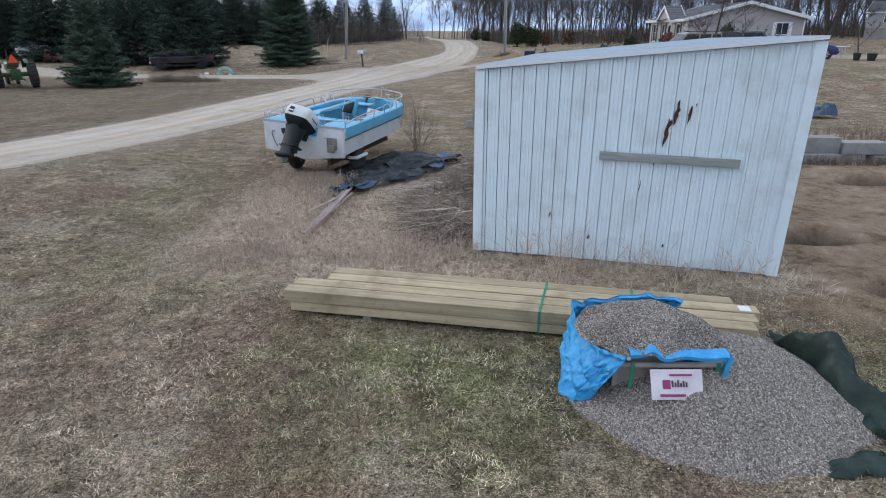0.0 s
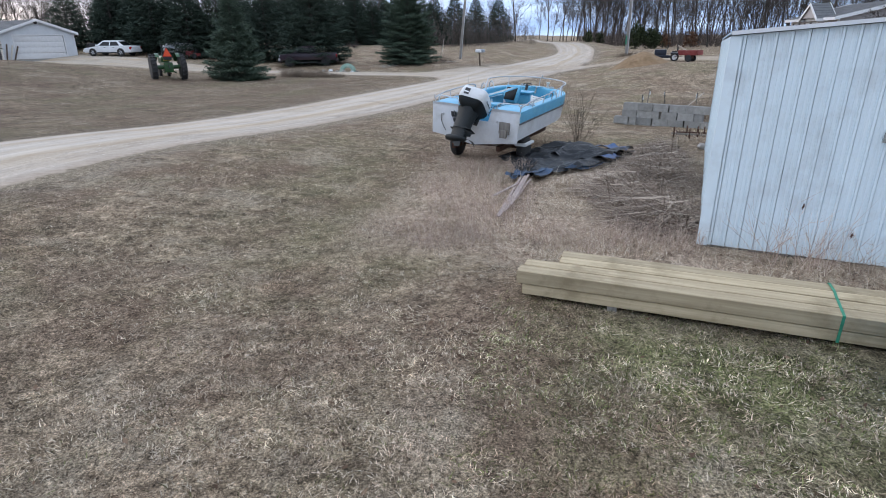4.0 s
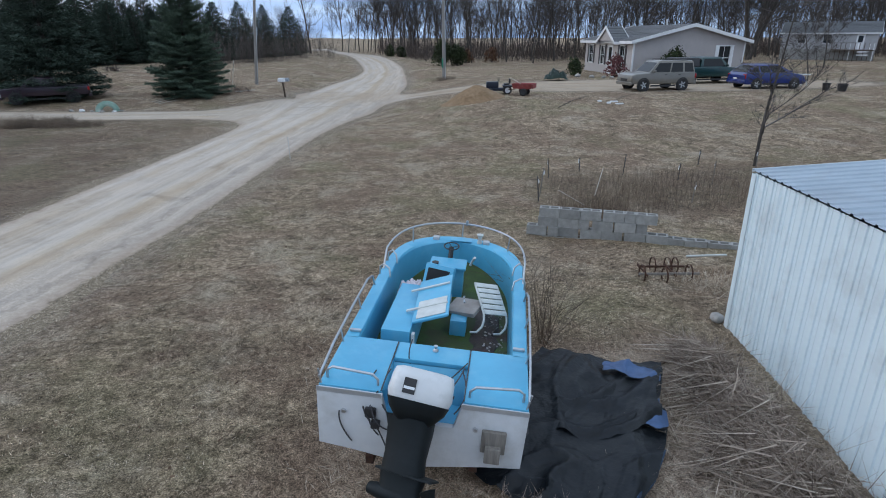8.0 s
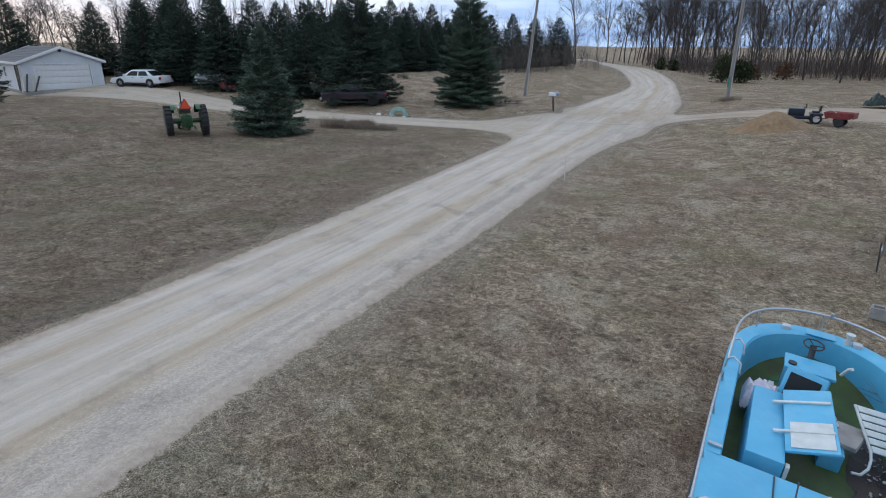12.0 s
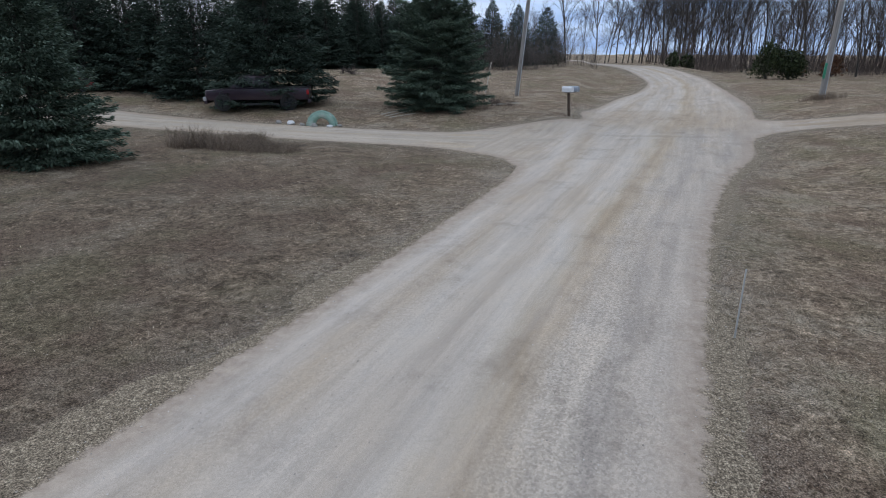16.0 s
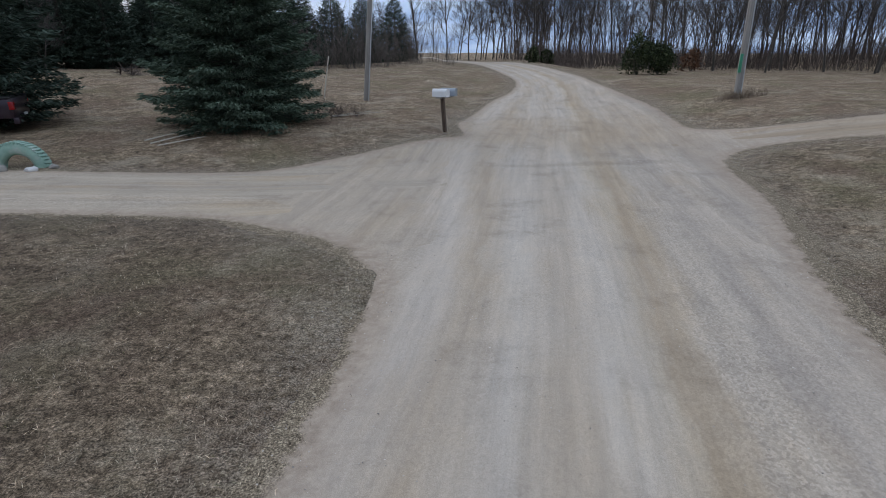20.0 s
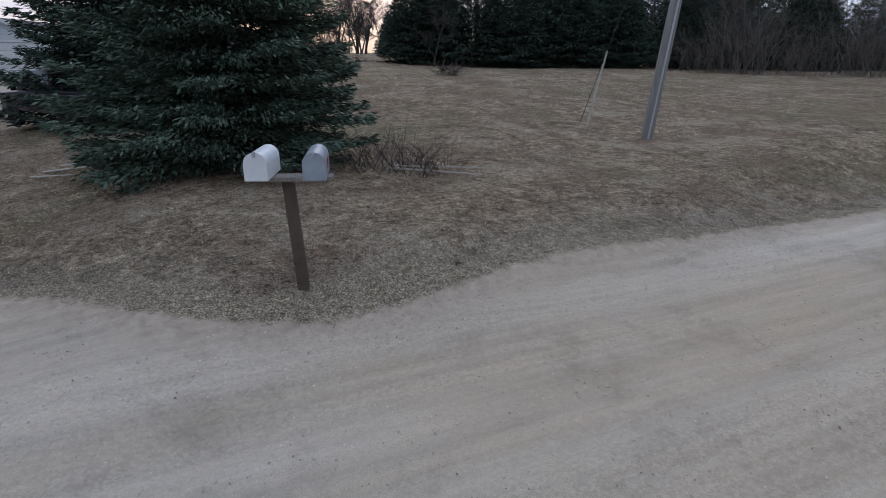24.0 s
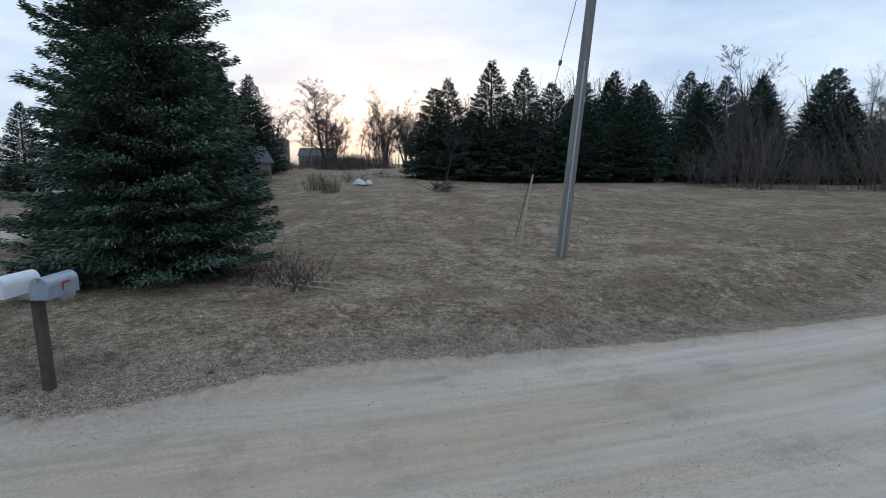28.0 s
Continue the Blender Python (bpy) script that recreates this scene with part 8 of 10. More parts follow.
def utility_pole(name, label, x, y, h, lx, ly, rad, guy=None, green=False):
    z = land(x, y)
    p = thing(name, label, "utility pole", pose(x, y, z), "utility poles")
    put("pole_shaft", Shape().tube([(0, 0, -0.3), (lx * 0.5, ly * 0.5, h * 0.5), (lx, ly, h)], rad, 14, rad * 0.72), "pole_grey", p, smooth=True)
    put("conduit", Shape().tube([(rad * 0.9, -rad * 0.5, 0.0), (lx * 0.5 + rad * 0.86, ly * 0.5 - rad * 0.5, h * 0.5)], 0.022, 6), "alu", p, smooth=True)
    put("crossarm", Shape().box((-0.9 + lx, ly - 0.05, h - 0.5), (0.9 + lx, ly + 0.05, h - 0.38)), "post_wood", p, bevel=0.008)
    for k in (-0.8, 0.0, 0.8):
        put("insulator", Shape().lathe([(0.03, 0), (0.05, 0.04), (0.03, 0.08), (0.045, 0.12)], 10, pose(lx + k, ly, h - 0.38)), "mail_grey", p, smooth=True)
    if guy:
        gx, gy = guy
        top, foot = Vector((lx * 0.9, ly * 0.9, h * 0.9)), Vector((gx, gy, land(x + gx, y + gy) - z))
        put("guy_wire", Shape().tube([foot, top], 0.009, 5), "wire", p, smooth=True)
        mid = foot.lerp(top, 0.56)
        put("guy_insulator", Shape().tube([mid, foot.lerp(top, 0.575)], 0.04, 8), "post_wood", p, smooth=True)
    if green:
        put("marker_guard", Shape().box((-rad - 0.05, -rad - 0.02, 1.0), (-rad + 0.06, -rad + 0.05, 1.75)), "green_strap", p, "green plastic marker plate", bevel=0.01)
    return p


utility_pole("utility_pole", "weathered grey utility pole leaning slightly, with a guy wire", -12.86, 63.45, 9.5, 0.75, 0.50, 0.145, guy=(-2.35, 0.25))
utility_pole("utility_pole", "weathered utility pole with a pale guard near the shrubs", 3.4, 59.6, 9.5, -0.05, 0.05, 0.14, green=True)
for a, b, sag in (((-12.3, 64.0, land(-12.6, 63.6) + 9.2), (3.35, 59.65, land(3.4, 59.6) + 9.2), 0.5), ((-12.3, 64.0, land(-12.6, 63.6) + 9.25), (-5, 116, 11.2), 0.9), ((3.55, 60.85, land(3.6, 60.8) + 9.2), (46, 40, 10.5), 0.9)):
    va, vb = Vector(a), Vector(b)
    tag(put("power_line", Shape().tube([va.lerp(vb, i / 16) - Vector((0, 0, 4 * sag * (i / 16) * (1 - i / 16))) for i in range(17)], 0.012, 4), "wire", smooth=True), "thin overhead power line between the utility poles", "cable", "power lines")
# mound of dead grass at the east pole
thicket("pole_weeds", "tuft of dead weeds round the utility pole", "weeds", [(3.3, 59.1, 1.1, 0.6, 1.0), (3.4, 59.5, 0.5, 0.5, 0.8)], 420, 0.42, 85, 0.5, 0.008)


def mailbox_shell(L, W, H):
    """Domed box along y."""
    sec = [(-W / 2, 0), (-W / 2, H - W / 2)] + [(W / 2 * math.cos(a), H - W / 2 + W / 2 * math.sin(a)) for a in [math.pi * (1 - i / 10) for i in range(11)]] + [(W / 2, H - W / 2), (W / 2, 0)]
    return sec


def build_mailboxes():
    x, y = -9.2, 53.05
    z = land(x, y)
    st = thing("mailbox_stand", "pair of mailboxes on one leaning weathered post", "mailbox", pose(x, y, z - 0.02, 0, 0, 58))
    put("post", Shape().box((-0.05, -0.05, -0.2), (0.05, 0.05, 1.10)), "deck_wood", st, bevel=0.008, m=pose(0, 0, 0, -3, -4, 0))
    put("crossboard", Shape().box((-0.42, -0.09, 1.07), (0.34, 0.09, 1.11)), "post_wood", st, bevel=0.006)
    for k, (cx, material, label, yaw) in enumerate(((0.20, "mail_grey", "domed grey metal mailbox with a red flag", 62), (-0.27, "mail_white", "white domed mailbox", 58))):
        L, W, H = 0.50, 0.19, 0.235
        box = new("mailbox")
        box.parent = st
        box.matrix_basis = pose(cx, 0.0, 1.115, 0, 0, yaw - 58)
        tagged(box, label)
        put("shell", Shape().prism(mailbox_shell(L, W, H), -L / 2, L / 2, "y"), material, box, smooth=True)
        put("door", Shape().prism([(a * 1.03, b * 1.02) for a, b in mailbox_shell(L, W, H)], -L / 2 - 0.012, -L / 2 - 0.001, "y"), material, box, smooth=True)
        put("door_latch", Shape().box((-0.012, -L / 2 - 0.035, H - 0.03), (0.012, -L / 2 - 0.01, H + 0.012)), "chrome", box, bevel=0.003)
        if k == 0:
            put("flag_arm", Shape().box((W / 2 + 0.002, -0.03, 0.06), (W / 2 + 0.007, -0.012, 0.15)), "red", box)
            put("flag", Shape().box((W / 2 + 0.002, -0.03, 0.135), (W / 2 + 0.007, 0.09, 0.155)), "red", box, "red metal flag")
            put("bracket", Shape().box((-0.06, 0.02, -0.05), (0.06, L / 2 - 0.02, -0.002)), "alu", box)


build_mailboxes()


# ---- painted tractor tyre, stones, logs, litter ----
def build_tyre():
    t = thing("painted_tyre", "mint and white painted tractor tyre half sunk by the drive", "tyre", pose(-19.75, 49.0, land(-19.7, 49.0) - 0.02, 0, 0, 12))
    n = 48
    prof = [(0.33, -0.10), (0.40, -0.17), (0.52, -0.19), (0.60, -0.16), (0.62, 0.0), (0.60, 0.16), (0.52, 0.19), (0.40, 0.17), (0.33, 0.10)]
    s = Shape()
    rings = [[(r * math.cos(a), w, r * math.sin(a) + 0.02) for r, w in prof] for a in [math.pi * (-0.08 + 1.16 * i / n) for i in range(n + 1)]]
    s.loft(rings, closed=True, caps=True)
    put("carcass", s, "mint", t, smooth=True)
    lug = None
    for i in range(22):
        a = math.pi * (i + 0.5) / 22
        for sgn in (-1, 1):
            m = Matrix.Translation((0.61 * math.cos(a), sgn * 0.085, 0.61 * math.sin(a) + 0.02)) @ pose(0, 0, 0, 0, -math.degrees(a) + 90, sgn * 32)
            if lug is None:
                lug = put("tread_lug", Shape().box((-0.026, -0.10, -0.02), (0.026, 0.10, 0.035)), "mint", t, m=m)
            else:
                share("tread_lug", lug, m, t)


build_tyre()


def stone(x, y, r, seed, material="stone", label="rough grey fieldstone on the ground", group="stones", name="stone"):
    k = Vector((seed * 3.1, seed * 1.7, 0))
    s = Shape()
    rings = []
    for i in range(1, 6):
        a = math.pi * i / 6
        rings.append([Vector((math.sin(a) * math.cos(b), math.sin(a) * math.sin(b) * 0.8, math.cos(a) * 0.6)) for b in [2 * math.pi * j / 9 for j in range(9)]])
    rings = [[p * r * (1 + 0.45 * noise.noise(p * 1.6 + k)) for p in q] for q in rings]
    s.loft(rings)
    return tag(put(name, s, material, smooth=True, m=pose(x, y, land(x, y) + r * 0.28, 0, 0, seed * 40)), label, "stone", group)


for i, (x, y, r) in enumerate(((-19.2, 48.55, 0.14), (-19.9, 48.5, 0.17), (-20.6, 48.75, 0.15), (-21.3, 49.0, 0.2), (-18.9, 48.9, 0.12), (-22.0, 49.2, 0.16))):
    stone(x, y, r, i + 1, "white_paint" if i in (0, 3) else "stone", "pale painted stone beside the tyre" if i in (0, 3) else "rough grey fieldstone beside the tyre", "tyre stones")
for i, (x, y, r) in enumerate(((16.89, 57.38, 0.24), (17.51, 57.1, 0.21), (16.12, 58.11, 0.27), (15.24, 59.11, 0.3), (14.37, 59.89, 0.24), (18.39, 56.84, 0.22), (19.16, 56.62, 0.2))):
    stone(x, y, r, i + 20, "stone", "pale fieldstone edging the flower bed", "bed stones")
stone(1.50, 17.15, 0.13, 51, "stone", "flat grey stone at the shed corner", "shed stones")
log = thing("fallen_log", "bleached white log lying in the verge", "log", pose(-16.1, 11.0, land(-16.1, 11.0) + 0.08, 0, 0, 72) @ Matrix.Scale(0.88, 4))
put("log_body", Shape().tube([(-0.75, 0, 0), (-0.2, 0.03, 0.02), (0.3, -0.02, 0.01), (0.8, 0.02, 0.03)], 0.085, 9, 0.05), "pale_wood", log, smooth=True)
put("log_stub", Shape().tube([(-0.4, 0, 0.02), (-0.42, -0.05, -0.12)], 0.03, 6), "pale_wood", log, smooth=True)
for i, (x, y, rz) in enumerate(((9.3, 40.3, 10), (9.6, 39.75, 60), (10.05, 40.1, 5), (10.05, 39.4, 0))):
    tag(put("paver", Shape().box((-0.20 if i else -0.10, -0.10, 0), (0.20 if i else 0.10, 0.10, 0.06)), "white_paint", bevel=0.008, m=pose(x, y, land(x, y), 0, 0, rz)), "pale concrete paver lying on the slope", "paver", "loose pavers")
for a, b in (((6.37, 38.71), (9.33, 42.31)), ((10.29, 40.54), (12.94, 43.44))):
    tag(put("bare_branch", Shape().tube([(a[0], a[1], land(*a) + 0.03), ((a[0] + b[0]) / 2, (a[1] + b[1]) / 2 + 0.1, land((a[0] + b[0]) / 2, (a[1] + b[1]) / 2) + 0.06), (b[0], b[1], land(*b) + 0.03)], 0.022, 5, 0.01), "bark", smooth=True), "dark fallen branch lying on the slope", "branch", "fallen branches")
for a, b in (((-17.6, 51.2), (-16.4, 52.6)), ((-17.9, 51.5), (-16.9, 52.7)), ((-17.3, 51.0), (-16.2, 51.6)), ((-13.3, 56.4), (-11.6, 57.2)), ((-13.4, 56.6), (-12.0, 57.6))):
    tag(put("bare_branch", Shape().tube([(a[0], a[1], land(*a) + 0.03), (b[0], b[1], land(*b) + 0.12)], 0.02, 5, 0.008), "pale_wood", smooth=True), "pale fallen branch under the spruce", "branch", "fallen branches")
thicket("spruce_weeds", "bare twiggy brush at the foot of the spruce", "brush", [(-13.6, 56.3, 0.7, 0.6, 1.0), (-12.8, 56.8, 0.6, 0.5, 0.8)], 120, 0.9, 86, 0.7, 0.008)
for i, (x, y, r) in enumerate(((26.48, 44.0, 0.24), (26.95, 43.2, 0.30))):
    tag(put("planter_tub", Shape().lathe([(r * 0.75, 0), (r, 0.42), (r * 1.06, 0.42), (r * 1.06, 0.47), (r * 0.96, 0.47), (r * 0.9, 0.40), (0.01, 0.40)], 20), "black", smooth=True, m=pose(x, y, land(x, y))), "black plastic planter tub on the lawn", "planter", "planter tubs")
tb = thing("garden_table", "white plastic garden table beside the blue car", "table", pose(27.24, 47.16, land(27.24, 47.16)) @ Matrix.Scale(1.15, 4))
put("tabletop", Shape().lathe([(0.42, 0.68), (0.44, 0.70), (0.42, 0.72)], 20), "vinyl_white", tb, smooth=True)
for k in range(4):
    put("leg", Shape().tube([(0.3 * math.cos(k * 1.57 + 0.8), 0.3 * math.sin(k * 1.57 + 0.8), 0), (0.22 * math.cos(k * 1.57 + 0.8), 0.22 * math.sin(k * 1.57 + 0.8), 0.69)], 0.025, 6), "vinyl_white", tb, smooth=True)


def mound(name, label, x, y, rx, ry, h, material, seed, cat):
    def fn(u, v):
        a, b = 2 * u - 1, 2 * v - 1
        d = math.hypot(a, b)
        px, py = x + rx * a, y + ry * b
        k = max(0.0, 1 - d) 
        return (px, py, land(px, py) - 0.05 + h * sm(k * 1.1) * (1 + 0.25 * noise.noise(Vector((a * 3, b * 3, seed)))) + 0.03 * noise.noise(Vector((a * 9, b * 9, seed))))
    return tag(put(name, Shape().grid(fn, 30, 30), material, smooth=True), label, cat)


mound("dirt_mound", "low heap of orange-brown dirt beside the drive", 2.9, 44.0, 2.3, 1.9, 0.78, "dirt", 3.0, "dirt pile")
crumpled("covered_machine", "machine under a dark green cover beside the drive", "green_tarp", 11.97, 55.34, 0.94, 0.7, 10, 1.06, 5.0, 22, cat="covered machine")
crumpled("white_sheet", "crumpled white sheet lying in the field", "vinyl_white", -33.4, 65.6, 0.75, 0.35, 20, 0.42, 7.0, 18, cat="plastic sheet")
thicket("field_weeds", "clump of dead stalks in the field", "weeds", [(-33.5, 62.9, 1.2, 0.6, 1.3), (-31.0, 62.9, 0.9, 0.5, 1.0), (-36, 66, 2.0, 0.6, 0.8)], 260, 0.8, 87, 0.25, 0.012)
build_stalks("stick_heap", "low heap of brown sticks in the field", "brush", [(-26.0, 66.9, 0.8, 0.5, 10), (-26.0, 66.9, 0.6, 0.4, 90), (-38.5, 68.8, 1.5, 0.5, 30)], 33, 0.02, 1.0, 0.4, 130, 0.4)
thicket("shrub_bed", "low bed of dead perennials by the drive", "weeds", [(-18.6, 42.4, 1.2, 0.6, 0.8), (-20.2, 42.6, 1.1, 0.7, 1.2), (-21.7, 42.6, 0.9, 0.6, 1.4), (-20.4, 44.0, 0.8, 0.6, 0.8)], 1500, 0.5, 88, 0.5, 0.008)
thicket("dead_shrub", "thin dead brown weed with seed heads beside the boat", "weeds", [(-1.40, 16.9, 0.12, 0.12, 1.0)], 26, 1.55, 160, 0.30, 0.006, kind="", fork=7)


# a small playhouse among the spruces
ph = thing("playhouse", "small grey wooden playhouse with an arched dark window", "playhouse", pose(-40.6, 60.9, land(-40.6, 60.9), 0, 0, 40))
put("playhouse_wall", Shape().prism([(-0.6, 0.0), (0.6, 0.0), (0.6, 1.5), (0.0, 2.35), (-0.6, 1.5)], -0.7, 0.7, "y"), "post_wood", ph, bevel=0.01)
put("playhouse_roof", Shape().prism([(-0.75, 1.38), (0.0, 2.45), (0.75, 1.38), (0.75, 1.46), (0.0, 2.54), (-0.75, 1.46)], -0.85, 0.85, "y"), "shingle", ph)
put("playhouse_window", Shape().prism([(-0.3, 1.1), (0.3, 1.1), (0.3, 1.5), (0.18, 1.72), (0.0, 1.8), (-0.18, 1.72), (-0.3, 1.5)], -0.725, -0.701, "y"), "glass", ph)
put("playhouse_door", Shape().box((-0.28, -0.725, 0.02), (0.28, -0.702, 0.95)), "shutter", ph)


# farm silos beyond the field
for x, y, r, h in ((-137, 82.0, 1.5, 5.2), (-141, 84.6, 1.6, 5.8)):
    tag(put("silo", Shape().lathe([(r, 0), (r, h), (r * 0.9, h + 0.5), (r * 0.4, h + 1.0), (0.05, h + 1.1)], 20), "post_wood", smooth=True, m=pose(x, y, land(x, y))), "grey farm silo far beyond the field", "silo", "silos")
barn = thing("barn", "dark barn far beyond the field", "barn", pose(-137, 92, land(-137, 92), 0, 0, 65))
put("barn_wall", Shape().box((-4, -3, -0.2), (4, 3, 2.4)), "post_wood", barn)
put("barn_roof", Shape().prism([(-3.3, 2.4), (3.3, 2.4), (0, 4.4)], -4.3, 4.3, "x"), "shingle", barn)

# ---- vehicles ----
def wheel(parent, x, y, r, w, side, rim="alu", spokes=5):
    m = pose(x, y, r, -90 if side < 0 else 90, 0, 0)
    t = put("wheel", Shape().lathe([(r * 0.62, -w / 2), (r * 0.93, -w / 2), (r, -w / 3), (r, w / 3), (r * 0.93, w / 2), (r * 0.62, w / 2), (r * 0.60, w * 0.2)], 26, m), "rubber", parent, "black rubber tyre", smooth=True)
    put("rim", Shape().lathe([(0.02, w * 0.34), (r * 0.14, w * 0.36), (r * 0.16, w * 0.22), (r * 0.58, w * 0.24), (r * 0.63, w * 0.44), (r * 0.64, w * 0.2), (r * 0.60, w * 0.05)], 26, m), rim if not spokes else "wire", t, smooth=True)
    for k in range(spokes):
        a = 2 * math.pi * k / spokes
        put("spoke", Shape().box((0.04, -r * 0.09, w * 0.26), (r * 0.61, r * 0.09, w * 0.36), m @ pose(0, 0, 0, 0, 0, math.degrees(a))), rim, t)
    return t


def car(name, label, paint, at, L, W, body, cabin, wheels, panes, wr=0.33, ww=0.2, rim="alu", spokes=5, dark=None, group="parked vehicles", kind="car"):
    """x forward, y left. body: outline (x, z); cabin: (x0, x1) at the belt, (x2, x3) at the roof, belt and roof heights, half widths; panes: (u0, u1) along each side."""
    c = thing(name, label, kind, at, group)
    # body sides bow out a little at the belt
    cx = sum(p[0] for p in body) / len(body)
    rings = []
    for f, k in ((-1.0, 0.955), (-0.93, 0.995), (-0.5, 1.0), (0.5, 1.0), (0.93, 0.995), (1.0, 0.955)):
        rings.append([(cx + (x - cx) * k, f * W / 2, z if z < 0.5 else 0.5 + (z - 0.5) * k) for x, z in body])
    put("body", Shape().loft(rings), paint, c, bevel=0.02)
    x0, x1, x2, x3, zb, zt, wb, wt = cabin
    xb = lambda u: x0 + (x1 - x0) * u  # noqa: E731
    lo = [(x0, -wb, zb), (x1, -wb, zb), (x1, wb, zb), (x0, wb, zb)]
    hi = [(x2, -wt, zt), (x3, -wt, zt), (x3, wt, zt), (x2, wt, zt)]
    crown = [(x2 + 0.12, -wt + 0.1, zt + 0.035), (x3 - 0.12, -wt + 0.1, zt + 0.035), (x3 - 0.12, wt - 0.1, zt + 0.035), (x2 + 0.12, wt - 0.1, zt + 0.035)]
    put("cabin", Shape().loft([lo, hi, crown]), paint, c, bevel=0.03)
    zs = lambda v: zb + (zt - zb) * v  # noqa: E731
    for sgn in (-1, 1):
        for u0, u1, u2, u3 in panes:
            q = []
            for u, v in ((u0, 0.06), (u1, 0.06), (u3, 0.84), (u2, 0.84)):
                w = wb + (wt - wb) * v + 0.006
                xa, xc = x0 + (x2 - x0) * v, x1 + (x3 - x1) * v
                q.append((xa + (xc - xa) * u, sgn * w, zs(v)))
            put("side_window", Shape().add(q, [(0, 1, 2, 3)]), "car_glass", c, thick=0.006 * -sgn)
        put("door_handle", Shape().box((xb(0.62), sgn * (W / 2 + 0.0) - 0.012, zb - 0.14), (xb(0.62) + 0.16, sgn * (W / 2) + 0.012, zb - 0.10)), dark or "black", c)
        put("door_handle", Shape().box((xb(0.32), sgn * (W / 2) - 0.012, zb - 0.14), (xb(0.32) + 0.16, sgn * (W / 2) + 0.012, zb - 0.10)), dark or "black", c)
        put("wing_mirror", Shape().box((x1 - 0.35, min(sgn * W / 2, sgn * (W / 2 + 0.15)), zb + 0.02), (x1 - 0.22, max(sgn * W / 2, sgn * (W / 2 + 0.15)), zb + 0.15)), dark or paint, c, bevel=0.02)
        put("sill_trim", Shape().box((wheels[1] + wr + 0.12, sgn * W / 2 - 0.01, 0.26), (wheels[0] - wr - 0.12, sgn * W / 2 + 0.012, 0.36)), dark or "black", c)
        front = max(p[0] for p in body)
        put("headlamp", Shape().box((front - 0.16, sgn * (W / 2 - 0.30) - 0.16, 0.60), (front - 0.03, sgn * (W / 2 - 0.30) + 0.16, 0.74)), "lamp_clear", c, bevel=0.03)
        rear = min(p[0] for p in body)
        put("tail_lamp", Shape().box((rear + 0.015, sgn * (W / 2 - 0.12) - 0.10, zb - 0.32), (rear + 0.16, sgn * (W / 2 - 0.12) + 0.122, zb - 0.06)), "tail_red", c, bevel=0.02)
        for wx in wheels:
            put("wheel_arch", Shape().lathe([(0.02, -0.04), (wr + 0.06, -0.04), (wr + 0.06, 0.006), (wr + 0.03, 0.006), (wr + 0.02, 0.003), (0.02, 0.003)], 26, pose(wx, sgn * (W / 2 + 0.002), wr, -90 * sgn, 0, 0)), "black", c, smooth=False)
            wheel(c, wx, sgn * (W / 2 - ww / 2 + 0.06), wr, ww, -sgn, rim, spokes)
    for (xa, za, xc, zc, n) in ((x1, zb, x3, zt, "windscreen"), (x0, zb, x2, zt, "rear_window")):
        d = 0.010 if n == "windscreen" else -0.010
        q = [(xa + (xc - xa) * v + d, s2 * (wb + (wt - wb) * v - 0.09), za + (zc - za) * v + 0.004) for s2, v in ((-1, 0.08), (1, 0.08), (1, 0.86), (-1, 0.86))]
        put(n, Shape().add(q, [(0, 1, 2, 3)]), "car_glass", c, thick=0.004)
    front, rear = max(p[0] for p in body), min(p[0] for p in body)
    put("grille", Shape().box((front - 0.05, -0.38, 0.56), (front + 0.006, 0.38, 0.72)), "black", c, bevel=0.01)
    put("front_bumper", Shape().box((front - 0.12, -W / 2 + 0.03, 0.34), (front + 0.04, W / 2 - 0.03, 0.52)), dark or paint, c, bevel=0.03)
    put("rear_bumper", Shape().box((rear - 0.05, -W / 2 + 0.03, 0.36), (rear + 0.12, W / 2 - 0.03, 0.56)), dark or paint, c, bevel=0.03)
    put("number_plate", Shape().box((rear - 0.058, -0.16, 0.60), (rear - 0.03, 0.16, 0.68)), "white_paper", c)
    return c


def on_land(x, y, rz, size=1.0):
    return pose(x, y, land(x, y), 0, 0, rz) @ Matrix.Scale(size, 4)


suv = car("suv", "champagne four-door off-road wagon on the gravel drive", "car_tan", on_land(15.74, 46.35, 184, 1.07), 4.4, 1.78,
          [(-2.15, 0.42), (2.12, 0.42), (2.2, 0.60), (2.16, 0.92), (1.95, 1.0), (0.95, 1.07), (-2.1, 1.09), (-2.2, 0.95), (-2.2, 0.5)],
          (-2.08, 1.02, -1.95, 0.35, 1.06, 1.72, 0.86, 0.70), (1.36, -1.27), ((0.03, 0.23, 0.03, 0.25), (0.28, 0.54, 0.30, 0.58), (0.57, 0.93, 0.62, 0.95)), 0.36, 0.23, dark=None, kind="suv")
for y in (-0.52, 0.52):
    put("roof_rail", Shape().tube([(-1.7, y, 1.74), (-1.6, y, 1.80), (0.0, y, 1.80), (0.12, y, 1.74)], 0.018, 6), "black", suv, smooth=True)
put("roof_bar", Shape().box((-1.45, -0.55, 1.78), (-1.38, 0.55, 1.81)), "black", suv)
